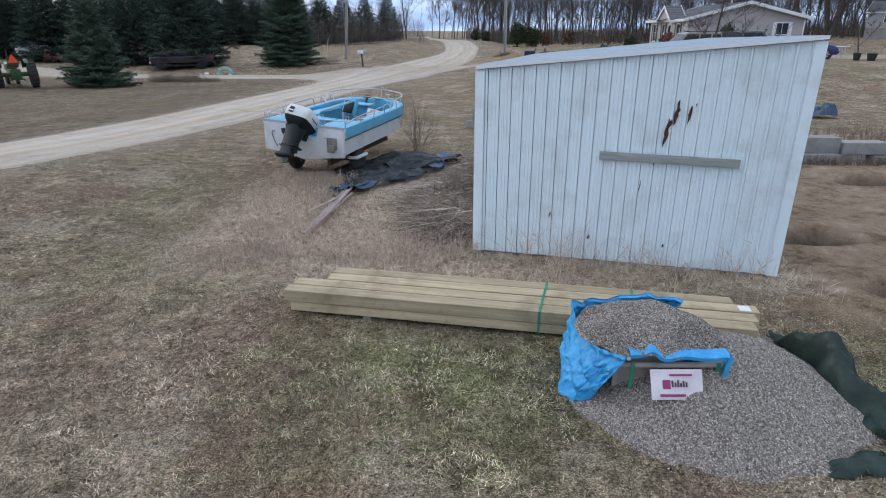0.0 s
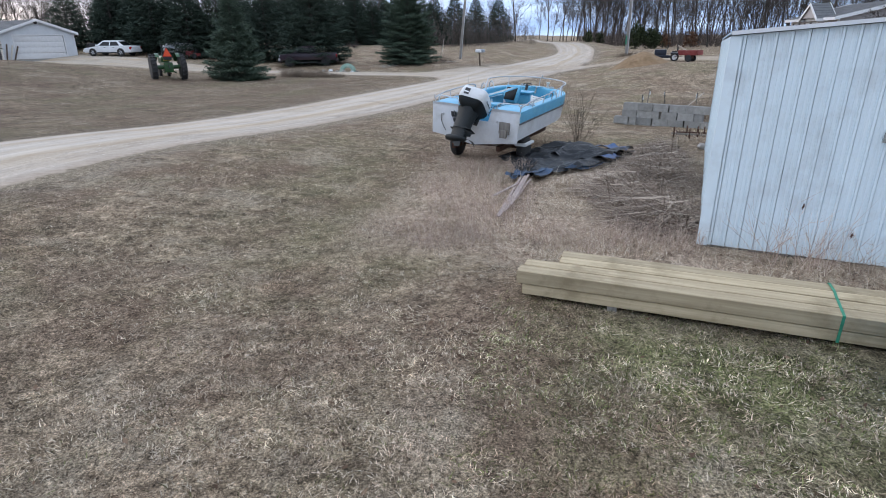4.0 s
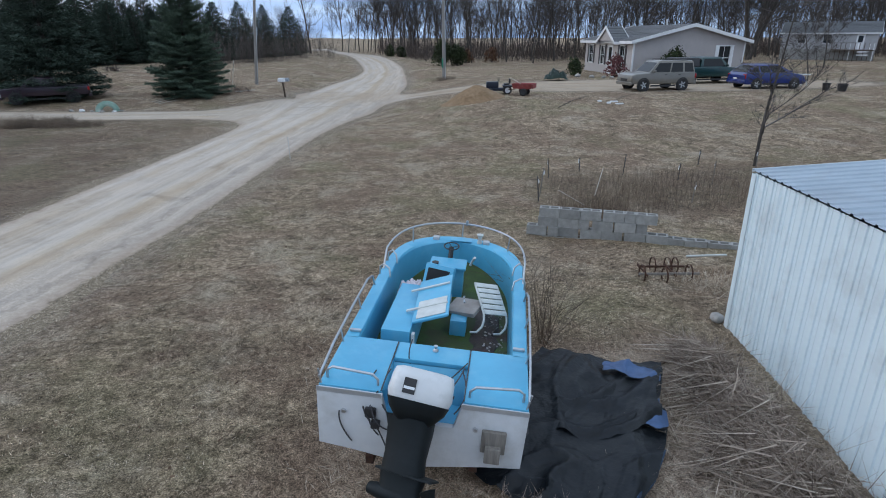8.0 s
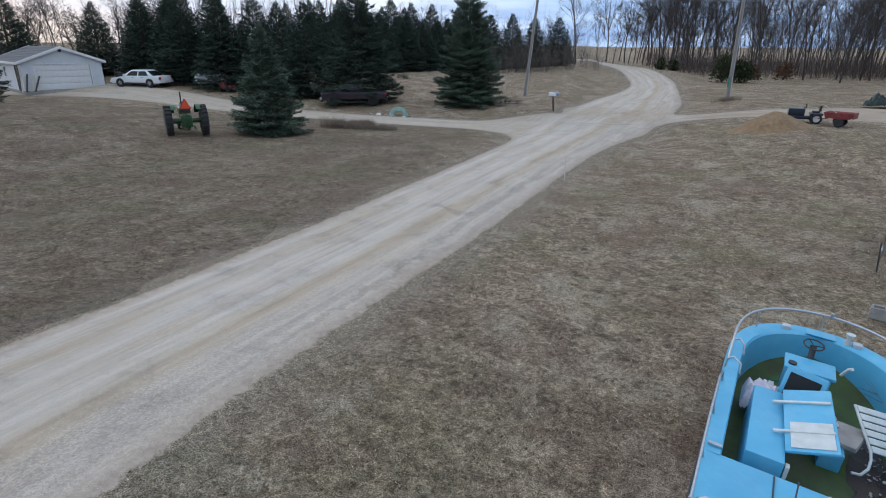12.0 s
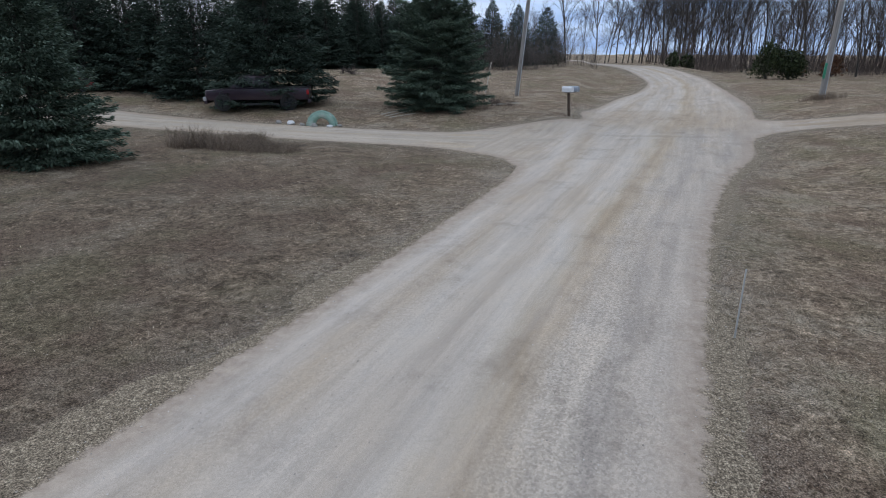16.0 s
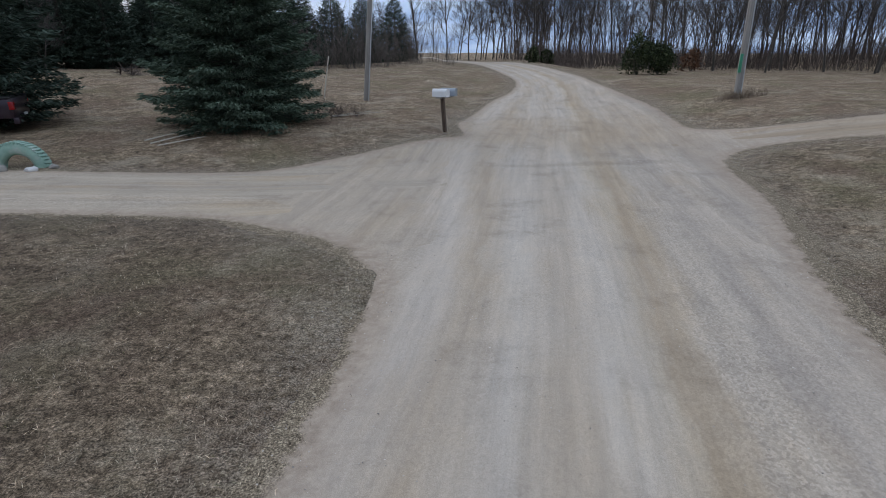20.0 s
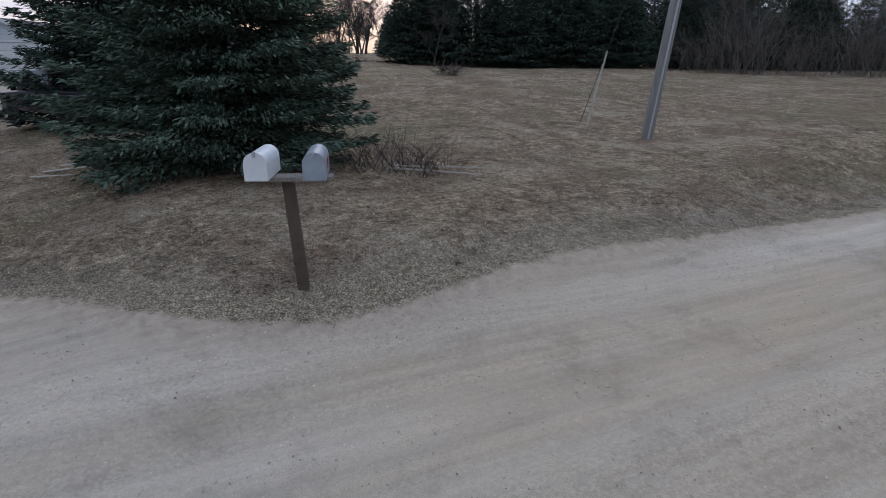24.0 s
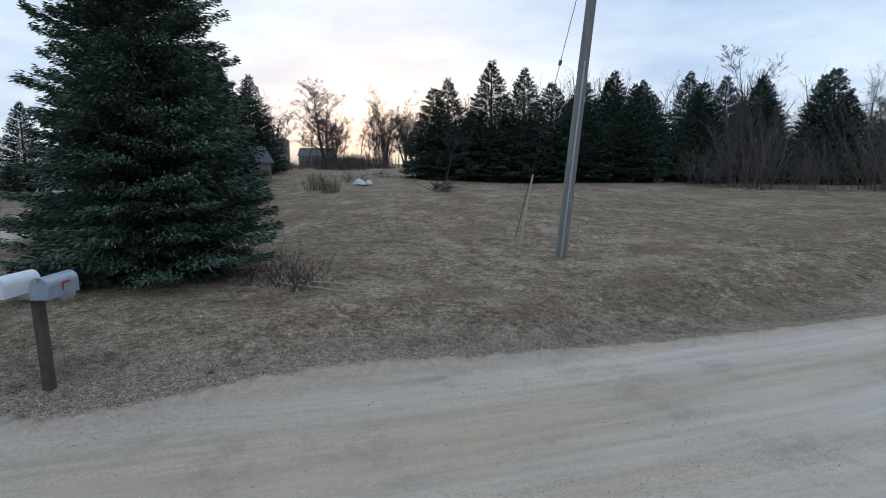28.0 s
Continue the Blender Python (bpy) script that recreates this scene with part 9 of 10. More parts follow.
car("hatchback", "bright blue five-door hatchback parked on the drive", "car_blue", on_land(23.78, 46.35, 1, 1.07), 4.35, 1.75,
    [(-2.05, 0.30), (2.1, 0.28), (2.18, 0.5), (2.12, 0.72), (1.85, 0.86), (1.05, 0.98), (-1.95, 1.02), (-2.12, 0.85), (-2.12, 0.42)],
    (-2.0, 1.25, -1.45, 0.25, 0.97, 1.46, 0.84, 0.62), (1.38, -1.25), ((0.12, 0.27, 0.10, 0.18), (0.30, 0.52, 0.22, 0.52), (0.55, 0.88, 0.56, 0.92)), 0.315, 0.2)
pk = car("pickup", "dark green pickup with a cap parked beside the house", "car_green", on_land(22.05, 51.06, 4, 1.09), 5.3, 1.85,
         [(-2.6, 0.5), (2.55, 0.48), (2.65, 0.7), (2.6, 1.0), (1.1, 1.12), (-2.6, 1.14), (-2.65, 0.9)],
         (-0.9, 1.35, -0.72, 0.75, 1.12, 1.72, 0.86, 0.70), (1.75, -1.55), ((0.10, 0.86, 0.10, 0.92),), 0.37, 0.24, kind="pickup")
put("bed_cap", Shape().loft([[(-2.6, -0.86, 1.14), (-0.95, -0.86, 1.14), (-0.95, 0.86, 1.14), (-2.6, 0.86, 1.14)], [(-2.52, -0.72, 1.70), (-0.95, -0.72, 1.70), (-0.95, 0.72, 1.70), (-2.52, 0.72, 1.70)]]), "black", pk, "black bed cap", bevel=0.03)
car("sedan", "white four-door sedan parked by the garage", "car_white", on_land(-46.4, 53.9, 187), 5.0, 1.85,
    [(-2.4, 0.32), (2.4, 0.30), (2.5, 0.5), (2.42, 0.72), (1.1, 0.90), (-1.5, 0.96), (-2.42, 0.92), (-2.5, 0.7), (-2.48, 0.42)],
    (-1.75, 1.25, -1.0, 0.45, 0.91, 1.40, 0.84, 0.62), (1.5, -1.4), ((0.14, 0.48, 0.08, 0.47), (0.51, 0.88, 0.52, 0.92)), 0.33, 0.2)
tr = car("pickup", "dark purple pickup under the tall spruce", "car_maroon", on_land(-24.6, 52.2, 201, 0.90), 5.6, 1.95,
         [(-2.75, 0.55), (2.7, 0.52), (2.8, 0.75), (2.74, 1.05), (1.25, 1.15), (-2.75, 1.18), (-2.8, 0.95)],
         (-0.85, 1.5, -0.65, 0.85, 1.14, 1.78, 0.9, 0.74), (1.85, -1.65), ((0.08, 0.46, 0.08, 0.46), (0.50, 0.88, 0.50, 0.93)), 0.40, 0.26, rim="motor_grey", kind="pickup")
put("chrome_bumper", Shape().box((2.72, -0.96, 0.50), (2.90, 0.96, 0.70)), "chrome", tr, "chrome front bumper", bevel=0.03)
put("chrome_grille", Shape().box((2.76, -0.55, 0.78), (2.83, 0.55, 1.02)), "chrome", tr, "chrome grille", bevel=0.02)
put("bed_well", Shape().box((-2.6, -0.8, 1.181), (-0.95, 0.8, 1.186)), "black", tr)
for y in (-0.9, 0.9):
    put("bed_rail", Shape().box((-2.75, y - 0.05, 1.18), (-0.9, y + 0.05, 1.24)), "black", tr, bevel=0.01)


def build_tractor():
    t = thing("tractor", "old green farm tractor seen from behind with an orange safety triangle", "tractor", on_land(-26.7, 35.7, 135))
    for s in (-1, 1):
        w = put("rear_wheel", Shape().lathe([(0.40, -0.15), (0.66, -0.17), (0.74, -0.13), (0.76, 0.0), (0.74, 0.13), (0.66, 0.17), (0.40, 0.15)], 34, pose(0, s * 0.86, 0.76, 90, 0, 0)), "rubber", t, "tall ribbed rubber tyre", smooth=True)
        put("rim", Shape().lathe([(0.05, -0.10), (0.10, -0.12), (0.36, -0.04), (0.42, -0.13), (0.43, 0.0), (0.42, 0.13), (0.36, 0.04), (0.05, 0.05)], 26, pose(0, s * 0.86, 0.76, 90, 0, 0)), "yellow", w, smooth=True)
        for k in range(20):
            a = 2 * math.pi * k / 20
            for h in (-1, 1):
                put("tread_lug", Shape().box((-0.03, -0.085, -0.01), (0.03, 0.085, 0.045), Matrix.Translation((0.755 * math.cos(a), s * 0.86 + h * 0.085, 0.76 + 0.755 * math.sin(a))) @ pose(0, 0, 0, 0, 90 - math.degrees(a), h * 28)), "rubber", w)
        put("fender", Shape().loft([[(0.80 * math.cos(a), s * 0.60 + y, 0.80 + 0.80 * math.sin(a)) for y in (-0.11, 0.11)] for a in [math.pi * (0.12 + 0.62 * i / 12) for i in range(13)]], closed=False, caps=False), "tractor_green", t, "curved green fender", smooth=True, thick=0.012)
        put("front_wheel", Shape().lathe([(0.16, -0.07), (0.30, -0.08), (0.34, 0.0), (0.30, 0.08), (0.16, 0.07)], 22, pose(2.0, s * 0.25, 0.34, 90, 0, 0)), "rubber", t, smooth=True)
        put("front_rim", Shape().lathe([(0.02, -0.04), (0.17, -0.06), (0.17, 0.06), (0.02, 0.04)], 18, pose(2.0, s * 0.25, 0.34, 90, 0, 0)), "yellow", t, smooth=True)
        put("lift_arm", Shape().box((-0.75, s * 0.33 - 0.03, 0.42), (0.05, s * 0.33 + 0.03, 0.50)), "tractor_green", t, bevel=0.008)
    put("axle_housing", Shape().tube([(0, -0.75, 0.76), (0, 0.75, 0.76)], 0.13, 12), "tractor_green", t, smooth=True)
    put("gearbox", Shape().box((-0.32, -0.26, 0.45), (0.75, 0.26, 1.05)), "tractor_green", t, bevel=0.05)
    put("engine", Shape().box((0.75, -0.22, 0.55), (1.75, 0.22, 0.95)), "tractor_green", t, bevel=0.04)
    put("hood", Shape().prism([(-0.24, 0.95), (0.24, 0.95), (0.24, 1.30), (0.16, 1.40), (-0.16, 1.40), (-0.24, 1.30)], 0.75, 2.15, "x"), "tractor_green", t, bevel=0.03)
    put("grille", Shape().box((2.15, -0.2, 0.95), (2.18, 0.2, 1.32)), "yellow", t)
    put("exhaust", Shape().tube([(1.2, 0.05, 1.35), (1.2, 0.05, 2.15)], 0.035, 10), "black", t, smooth=True)
    put("seat", Shape().loft([[(-0.30, -0.22, 1.16), (0.06, -0.22, 1.12), (0.06, 0.22, 1.12), (-0.30, 0.22, 1.16)], [(-0.34, -0.24, 1.24), (0.06, -0.22, 1.18), (0.06, 0.22, 1.18), (-0.34, 0.24, 1.24)]]), "yellow", t, bevel=0.02)
    put("seat_back", Shape().box((-0.36, -0.23, 1.20), (-0.30, 0.23, 1.42)), "black", t, bevel=0.02)
    s = Shape().tube([(0.55 + 0.05 * math.sin(a), 0.20 * math.cos(a), 1.52 + 0.19 * math.sin(a)) for a in [2 * math.pi * i / 20 for i in range(21)]], 0.014, 6, caps=False)
    s.tube([(0.75, 0, 1.35), (0.56, 0, 1.52)], 0.02, 6)
    put("steering_wheel", s, "black", t, smooth=True)
    put("front_axle", Shape().tube([(1.95, -0.25, 0.4), (1.95, 0.25, 0.4)], 0.05, 8).tube([(1.95, 0, 0.4), (1.9, 0, 0.95)], 0.07, 8), "tractor_green", t, smooth=True)
    put("safety_triangle", Shape().prism([(-0.24, 1.42), (0.24, 1.42), (0.03, 1.84), (-0.03, 1.84)], -0.415, -0.405, "x"), "orange", t, "bright orange safety triangle")
    put("triangle_border", Shape().prism([(-0.28, 1.39), (0.28, 1.39), (0.035, 1.90), (-0.035, 1.90)], -0.402, -0.395, "x"), "red", t)
    put("triangle_post", Shape().box((-0.39, -0.015, 1.0), (-0.37, 0.015, 1.6)), "black", t)
    put("drawbar", Shape().box((-0.85, -0.04, 0.38), (0.0, 0.04, 0.44)), "rust", t)
    put("top_link", Shape().tube([(-0.3, 0, 0.95), (-0.62, 0, 0.70)], 0.025, 8), "black", t, smooth=True)


build_tractor()


def build_garden_tractor():
    t = thing("garden_tractor", "small navy garden tractor on the grass beside the drive", "garden tractor", on_land(4.85, 45.2, 170, size=0.95))
    put("hood", Shape().box((0.15, -0.24, 0.38), (0.95, 0.24, 0.78)), "mini_blue", t, bevel=0.05)
    put("chassis", Shape().box((-0.55, -0.28, 0.22), (0.85, 0.28, 0.40)), "mini_blue", t, bevel=0.03)
    put("rear_fender", Shape().box((-0.72, -0.48, 0.46), (-0.12, 0.48, 0.58)), "mini_blue", t, bevel=0.05)
    put("seat", Shape().box((-0.55, -0.22, 0.60), (-0.20, 0.22, 0.68)), "black", t, bevel=0.03)
    put("seat_back", Shape().box((-0.62, -0.22, 0.66), (-0.52, 0.22, 0.98)), "black", t, bevel=0.03)
    put("steering_wheel", Shape().tube([(0.12, 0.15 * math.cos(a), 0.92 + 0.15 * math.sin(a)) for a in [2 * math.pi * i / 16 for i in range(17)]], 0.014, 6, caps=False), "black", t, smooth=True)
    put("steering_post", Shape().tube([(0.25, 0, 0.75), (0.12, 0, 0.92)], 0.02, 6), "black", t, smooth=True)
    for s in (-1, 1):
        wheel(t, -0.42, s * 0.42, 0.28, 0.20, -s, "white_paint", 0)
        wheel(t, 0.68, s * 0.36, 0.19, 0.13, -s, "white_paint", 0)
        put("headlamp", Shape().box((0.94, s * 0.13 - 0.06, 0.58), (0.965, s * 0.13 + 0.06, 0.68)), "lamp_clear", t, bevel=0.008)
    c = thing("garden_cart", "faded red dump cart hitched behind the garden tractor", "cart", on_land(5.95, 43.95, 150, size=0.98))
    put("tub", Shape().loft([[(-0.55, -0.40, 0.42), (0.55, -0.40, 0.42), (0.55, 0.40, 0.42), (-0.55, 0.40, 0.42)], [(-0.66, -0.50, 0.72), (0.64, -0.50, 0.72), (0.64, 0.50, 0.72), (-0.66, 0.50, 0.72)], [(-0.63, -0.47, 0.72), (0.61, -0.47, 0.72), (0.61, 0.47, 0.72), (-0.63, 0.47, 0.72)], [(-0.52, -0.37, 0.45), (0.52, -0.37, 0.45), (0.52, 0.37, 0.45), (-0.52, 0.37, 0.45)]]), "cart_red", c)
    put("tailgate", Shape().box((-0.70, -0.50, 0.44), (-0.67, 0.50, 0.74)), "cart_red", c, bevel=0.006)
    put("hitch", Shape().tube([(0.5, 0, 0.35), (0.95, 0, 0.32)], 0.025, 6), "rust", c, smooth=True)
    put("axle", Shape().tube([(-0.1, -0.42, 0.22), (-0.1, 0.42, 0.22)], 0.02, 6).box((-0.2, -0.3, 0.22), (0.2, 0.3, 0.42)), "rust", c)
    for s in (-1, 1):
        wheel(c, -0.1, s * 0.42, 0.22, 0.13, -s, "black", 0)
    put("rake_handle", Shape().tube([(-0.2, 0.1, 0.5), (0.75, 0.25, 1.05)], 0.016, 6), "pale_wood", c, smooth=True)


build_garden_tractor()
tank = thing("gas_tank", "white horizontal propane tank on legs", "gas tank", on_land(-40.2, 55.6, 15))
put("tank_shell", Shape().lathe([(0.02, -1.5), (0.30, -1.44), (0.46, -1.25), (0.50, -1.1), (0.50, 1.1), (0.46, 1.25), (0.30, 1.44), (0.02, 1.5)], 22, pose(0, 0, 0.85, 0, 90, 0)), "tank_white", tank, smooth=True)
put("tank_dome", Shape().lathe([(0.18, 0), (0.18, 0.18), (0.08, 0.24)], 14, pose(0, 0, 1.33)), "tank_white", tank, smooth=True)
for x in (-0.9, 0.9):
    put("tank_leg", Shape().box((x - 0.06, -0.35, 0), (x + 0.06, 0.35, 0.45)), "block", tank)
mw = thing("riding_mower", "small dark red riding mower beside the drive", "mower", on_land(-38.0, 54.8, 170))
put("mower_body", Shape().box((-0.6, -0.3, 0.25), (0.8, 0.3, 0.55)).box((0.15, -0.25, 0.5), (0.8, 0.25, 0.78)), "cart_red", mw, bevel=0.05)
put("mower_seat", Shape().box((-0.45, -0.2, 0.58), (-0.1, 0.2, 0.66)).box((-0.5, -0.2, 0.6), (-0.42, 0.2, 0.95)), "black", mw, bevel=0.03)
for s in (-1, 1):
    wheel(mw, -0.38, s * 0.38, 0.27, 0.18, -s, "black", 0)
    wheel(mw, 0.6, s * 0.33, 0.18, 0.12, -s, "black", 0)

# ---- houses ----
def siding_wall(parent, name, L, H, material, m, holes=(), lap=0.125, thick=0.12, gable=0.0, lap_parts=False):
    """Lapped siding on the wall from x=0 to L, facing -y, with openings (x0, x1, z0, z1) cut through; gable: rise of a centred peak."""
    s = Shape()
    n = int(round((H + gable) / lap))
    for i in range(n):
        z0, z1 = i * lap, min((i + 1) * lap, H + gable)
        a, b = 0.0, L
        if gable and z0 >= H - 1e-6:
            f = (z0 + z1) / 2 - H
            a, b = L / 2 * f / gable, L - L / 2 * f / gable
        cuts = [(a, b)]
        for hx0, hx1, hz0, hz1 in holes:
            if z1 > hz0 + 0.01 and z0 < hz1 - 0.01:
                cuts = [(p, q) for lo, hi in cuts for p, q in ((lo, min(hi, hx0)), (max(lo, hx1), hi)) if q - p > 0.01]
        for p, q in cuts:
            s.add([(p, -0.022, z0), (q, -0.022, z0), (q, -0.004, z1), (p, -0.004, z1), (p, thick, z0), (q, thick, z0), (q, thick, z1), (p, thick, z1)],
                  [(0, 1, 2, 3), (5, 4, 7, 6), (1, 0, 4, 5), (3, 2, 6, 7), (0, 3, 7, 4), (2, 1, 5, 6)])
    if not lap_parts:
        return put(name, s, material, parent, m=m)
    wall = new(name)
    wall.parent = parent
    wall.matrix_basis = m
    for i in range(len(s.v) // 8):
        board = Shape().add(s.v[8 * i:8 * i + 8], [(0, 1, 2, 3), (5, 4, 7, 6), (1, 0, 4, 5), (3, 2, 6, 7), (0, 3, 7, 4), (2, 1, 5, 6)])
        put("siding_board", board, material, wall)
    return wall


def window(parent, x0, x1, z0, z1, m, shutters=True, rails=1, door=False, sw=0.28, frame_mat="fascia"):
    w = new("door" if door else "window")
    w.parent = parent
    w.matrix_basis = m
    t = 0.07
    s = Shape().box((x0 - t, -0.05, z0 - t), (x0, 0.05, z1 + t)).box((x1, -0.05, z0 - t), (x1 + t, 0.05, z1 + t)).box((x0, -0.05, z1), (x1, 0.05, z1 + t)).box((x0, -0.06, z0 - t), (x1, 0.05, z0))
    put("casing", s, frame_mat, w)
    if door:
        put("door_leaf", Shape().box((x0, 0.0, z0), (x1, 0.04, z1)), frame_mat, w, bevel=0.006)
        put("pane", Shape().box((x0 + 0.15, -0.012, z0 + 0.95), (x1 - 0.15, -0.004, z1 - 0.15)), "glass", w)
    else:
        for k in range(rails + 1):
            a, b = z0 + (z1 - z0) * k / (rails + 1), z0 + (z1 - z0) * (k + 1) / (rails + 1)
            put("pane", Shape().box((x0, 0.02, a + 0.02), (x1, 0.028, b - 0.02)), "glass", w)
            put("sash", Shape().box((x0, 0.0, b - 0.025), (x1, 0.035, b + 0.02 if k < rails else b)), frame_mat, w)
        put("mullion", Shape().box(((x0 + x1) / 2 - 0.012, 0.005, z0), ((x0 + x1) / 2 + 0.012, 0.018, z1)), frame_mat, w)
    if shutters:
        for a, b in ((x0 - t - sw, x0 - t - 0.01), (x1 + t + 0.01, x1 + t + sw)):
            put("shutter", Shape().box((a, -0.055, z0 - 0.05), (b, -0.023, z1 + 0.05)), shutters if isinstance(shutters, str) else "shutter", w, bevel=0.006)
    return w


def gable_roof(parent, L, D, H, rise, over, m, rows=12, edge="fascia"):
    """Ridge along x. Courses of shingles lie like steps down both slopes; white fascia round the edge."""
    for sgn in (-1, 1):
        n = rows
        for i in range(n):
            f0, f1 = i / n, (i + 1) / n
            y0, y1 = sgn * (D / 2 + over) * (1 - f0), sgn * (D / 2 + over) * (1 - f1)
            k = rise / (D / 2)
            z0, z1 = H + rise - abs(y0) * k + 0.03, H + rise - abs(y1) * k + 0.03
            put("shingle_course", Shape().add([(-over, y0, z0), (L + over, y0, z0), (L + over, y1, z1), (-over, y1, z1), (-over, y0, z0 + 0.045), (L + over, y0, z0 + 0.045), (L + over, y1, z1 + 0.02), (-over, y1, z1 + 0.02)],
                                              [(0, 1, 2, 3), (4, 5, 6, 7), (0, 1, 5, 4), (2, 3, 7, 6), (1, 2, 6, 5), (3, 0, 4, 7)]), "shingle", parent, m=m)
        ye, ze = sgn * (D / 2 + over), H + rise - (D / 2 + over) * rise / (D / 2)
        put("eave_fascia", Shape().box((-over, min(ye, ye + sgn * 0.03), ze - 0.15), (L + over, max(ye, ye + sgn * 0.03), ze + 0.04)), edge, parent, m=m)
        put("soffit", Shape().box((-over, min(sgn * D / 2, ye), ze - 0.12), (L + over, max(sgn * D / 2, ye), ze - 0.10)), edge, parent, m=m)
        for x in (-over - 0.03, L + over):
            put("rake_board", Shape().add([(x, ye, ze - 0.14), (x + 0.03, ye, ze - 0.14), (x + 0.03, 0, H + rise - 0.14), (x, 0, H + rise - 0.14), (x, ye, ze + 0.07), (x + 0.03, ye, ze + 0.07), (x + 0.03, 0, H + rise + 0.085), (x, 0, H + rise + 0.085)],
                                          [(0, 1, 2, 3), (4, 5, 6, 7), (0, 1, 5, 4), (2, 3, 7, 6), (1, 2, 6, 5), (3, 0, 4, 7)]), edge, parent, m=m)


def build_east_house():
    """Ridge runs away along +y; gable end faces the yard, the entrance front faces the road."""
    z = 1.04
    D, L, H, rise = 8.4, 8.7, 2.45, 1.02
    h = thing("house", "beige single-storey house with white trim and a low gable", "house", pose(20.03, 58.75, z) @ Matrix.Scale(1.25, 4))
    # local frame: x to the east along the gable end, y north
    holes = [(6.45, 7.3, 0.45, 2.05)]
    siding_wall(h, "gable_wall", D, H, "beige", pose(0, 0, 0), holes, gable=rise, lap_parts=True)
    window(h, 6.45, 7.3, 0.45, 2.05, pose(0, 0, 0), "fascia", 1, False, 0.2)
    # west front: x runs south to north when seen from the road; turn by -90
    m = pose(0, L, 0, 0, 0, -90)
    front = [(0.9, 1.65, 0.75, 2.05), (3.2, 3.85, 0.7, 2.05), (4.5, 5.3, 0.05, 2.1), (6.6, 7.35, 0.65, 2.05)]
    siding_wall(h, "front_wall", L, H, "beige", m, front, lap_parts=True)
    for a, b, c, d in front:
        window(h, a, b, c, d, m, "shutter" if d < 2.08 else False, 1, d > 2.08)
    siding_wall(h, "back_wall", L, H, "beige", pose(D, 0, 0, 0, 0, 90))
    siding_wall(h, "north_wall", D, H, "beige", pose(D, L, 0, 0, 0, 180), gable=rise)
    put("foundation", Shape().box((0.02, 0.02, -0.4), (D - 0.02, L - 0.02, 0.02)), "block", h)
    gable_roof(h, L, D, H, rise, 0.38, Matrix.Translation((D / 2, 0, 0)) @ pose(0, 0, 0, 0, 0, 90), 14)
    # small gable over the entrance
    pg = Matrix.Translation((0.3, 3.2, 0)) @ pose(0, 0, 0, 0, 0, 180)
    gable_roof(h, 0.95, 3.0, H - 0.05, 0.95, 0.15, pg, 6)
    put("porch_gable", Shape().prism([(1.7, H - 0.05), (4.7, H - 0.05), (3.2, H + 0.85)], -0.70, -0.62, "x"), "beige", h)
    put("chimney_vent", Shape().tube([(5.5, 6.0, H + rise - 0.2), (5.5, 6.0, H + rise + 0.5)], 0.07, 8), "alu", h, smooth=True)
    put("downspout", Shape().box((-0.09, -0.06, 0.05), (-0.025, 0.01, H)), "fascia", h)
    for x in (0, D):
        put("corner_board", Shape().box((x - 0.05, -0.03, 0), (x + 0.05, -0.024, H)), "fascia", h)


def build_far_house():
    z = land(46, 67) + 1.15
    h = thing("house", "pale grey house with a wooden deck far up the slope", "house", pose(44.9, 72.6, z, 0, 0, -42) @ Matrix.Scale(0.72, 4))
    L, D, H, rise = 12.5, 7.5, 2.5, 1.5
    wins = [(2.2, 3.2, 0.9, 2.1), (5.6, 6.6, 0.9, 2.1), (9.9, 10.8, 0.05, 2.1)]
    siding_wall(h, "front_wall", L, H, "grey_siding", pose(0, 0, 0), wins)
    for a, b, c, d in wins:
        window(h, a, b, c, d, pose(0, 0, 0), False, 1, d - c > 1.5)
    for nm, m, w, g in (("end_wall", pose(0, D, 0, 0, 0, -90), D, rise), ("end_wall", pose(L, 0, 0, 0, 0, 90), D, rise), ("back_wall", pose(L, D, 0, 0, 0, 180), L, 0)):
        siding_wall(h, nm, w, H, "grey_siding", m, gable=g)
    put("foundation", Shape().box((0.02, 0.02, -2.2), (L - 0.02, D - 0.02, 0.02)), "block", h)
    gable_roof(h, L, D, H, rise, 0.35, pose(0, D / 2, 0), 10)
    put("deck_floor", Shape().box((6.8, -2.2, -0.12), (12.2, -0.03, 0.0)), "deck_wood", h, bevel=0.01)
    for i in range(10):
        put("deck_post", Shape().box((6.85 + 0.585 * i, -2.18, -2.0), (6.93 + 0.585 * i, -2.10, 0.95)), "fascia" if i in (4, 9) else "deck_wood", h)
    put("deck_rail", Shape().box((6.8, -2.2, 0.92), (10.0, -2.08, 0.99)), "deck_wood", h)
    for k in range(4):
        put("deck_step", Shape().box((10.2, -2.5 - 0.28 * k, -0.25 - 0.19 * k), (11.6, -2.22 - 0.28 * k, -0.19 - 0.19 * k)), "fascia", h)
    for x in (10.2, 11.6):
        put("stair_rail", Shape().tube([(x, -2.25, 0.85), (x, -3.4, 0.05)], 0.04, 6), "fascia", h)


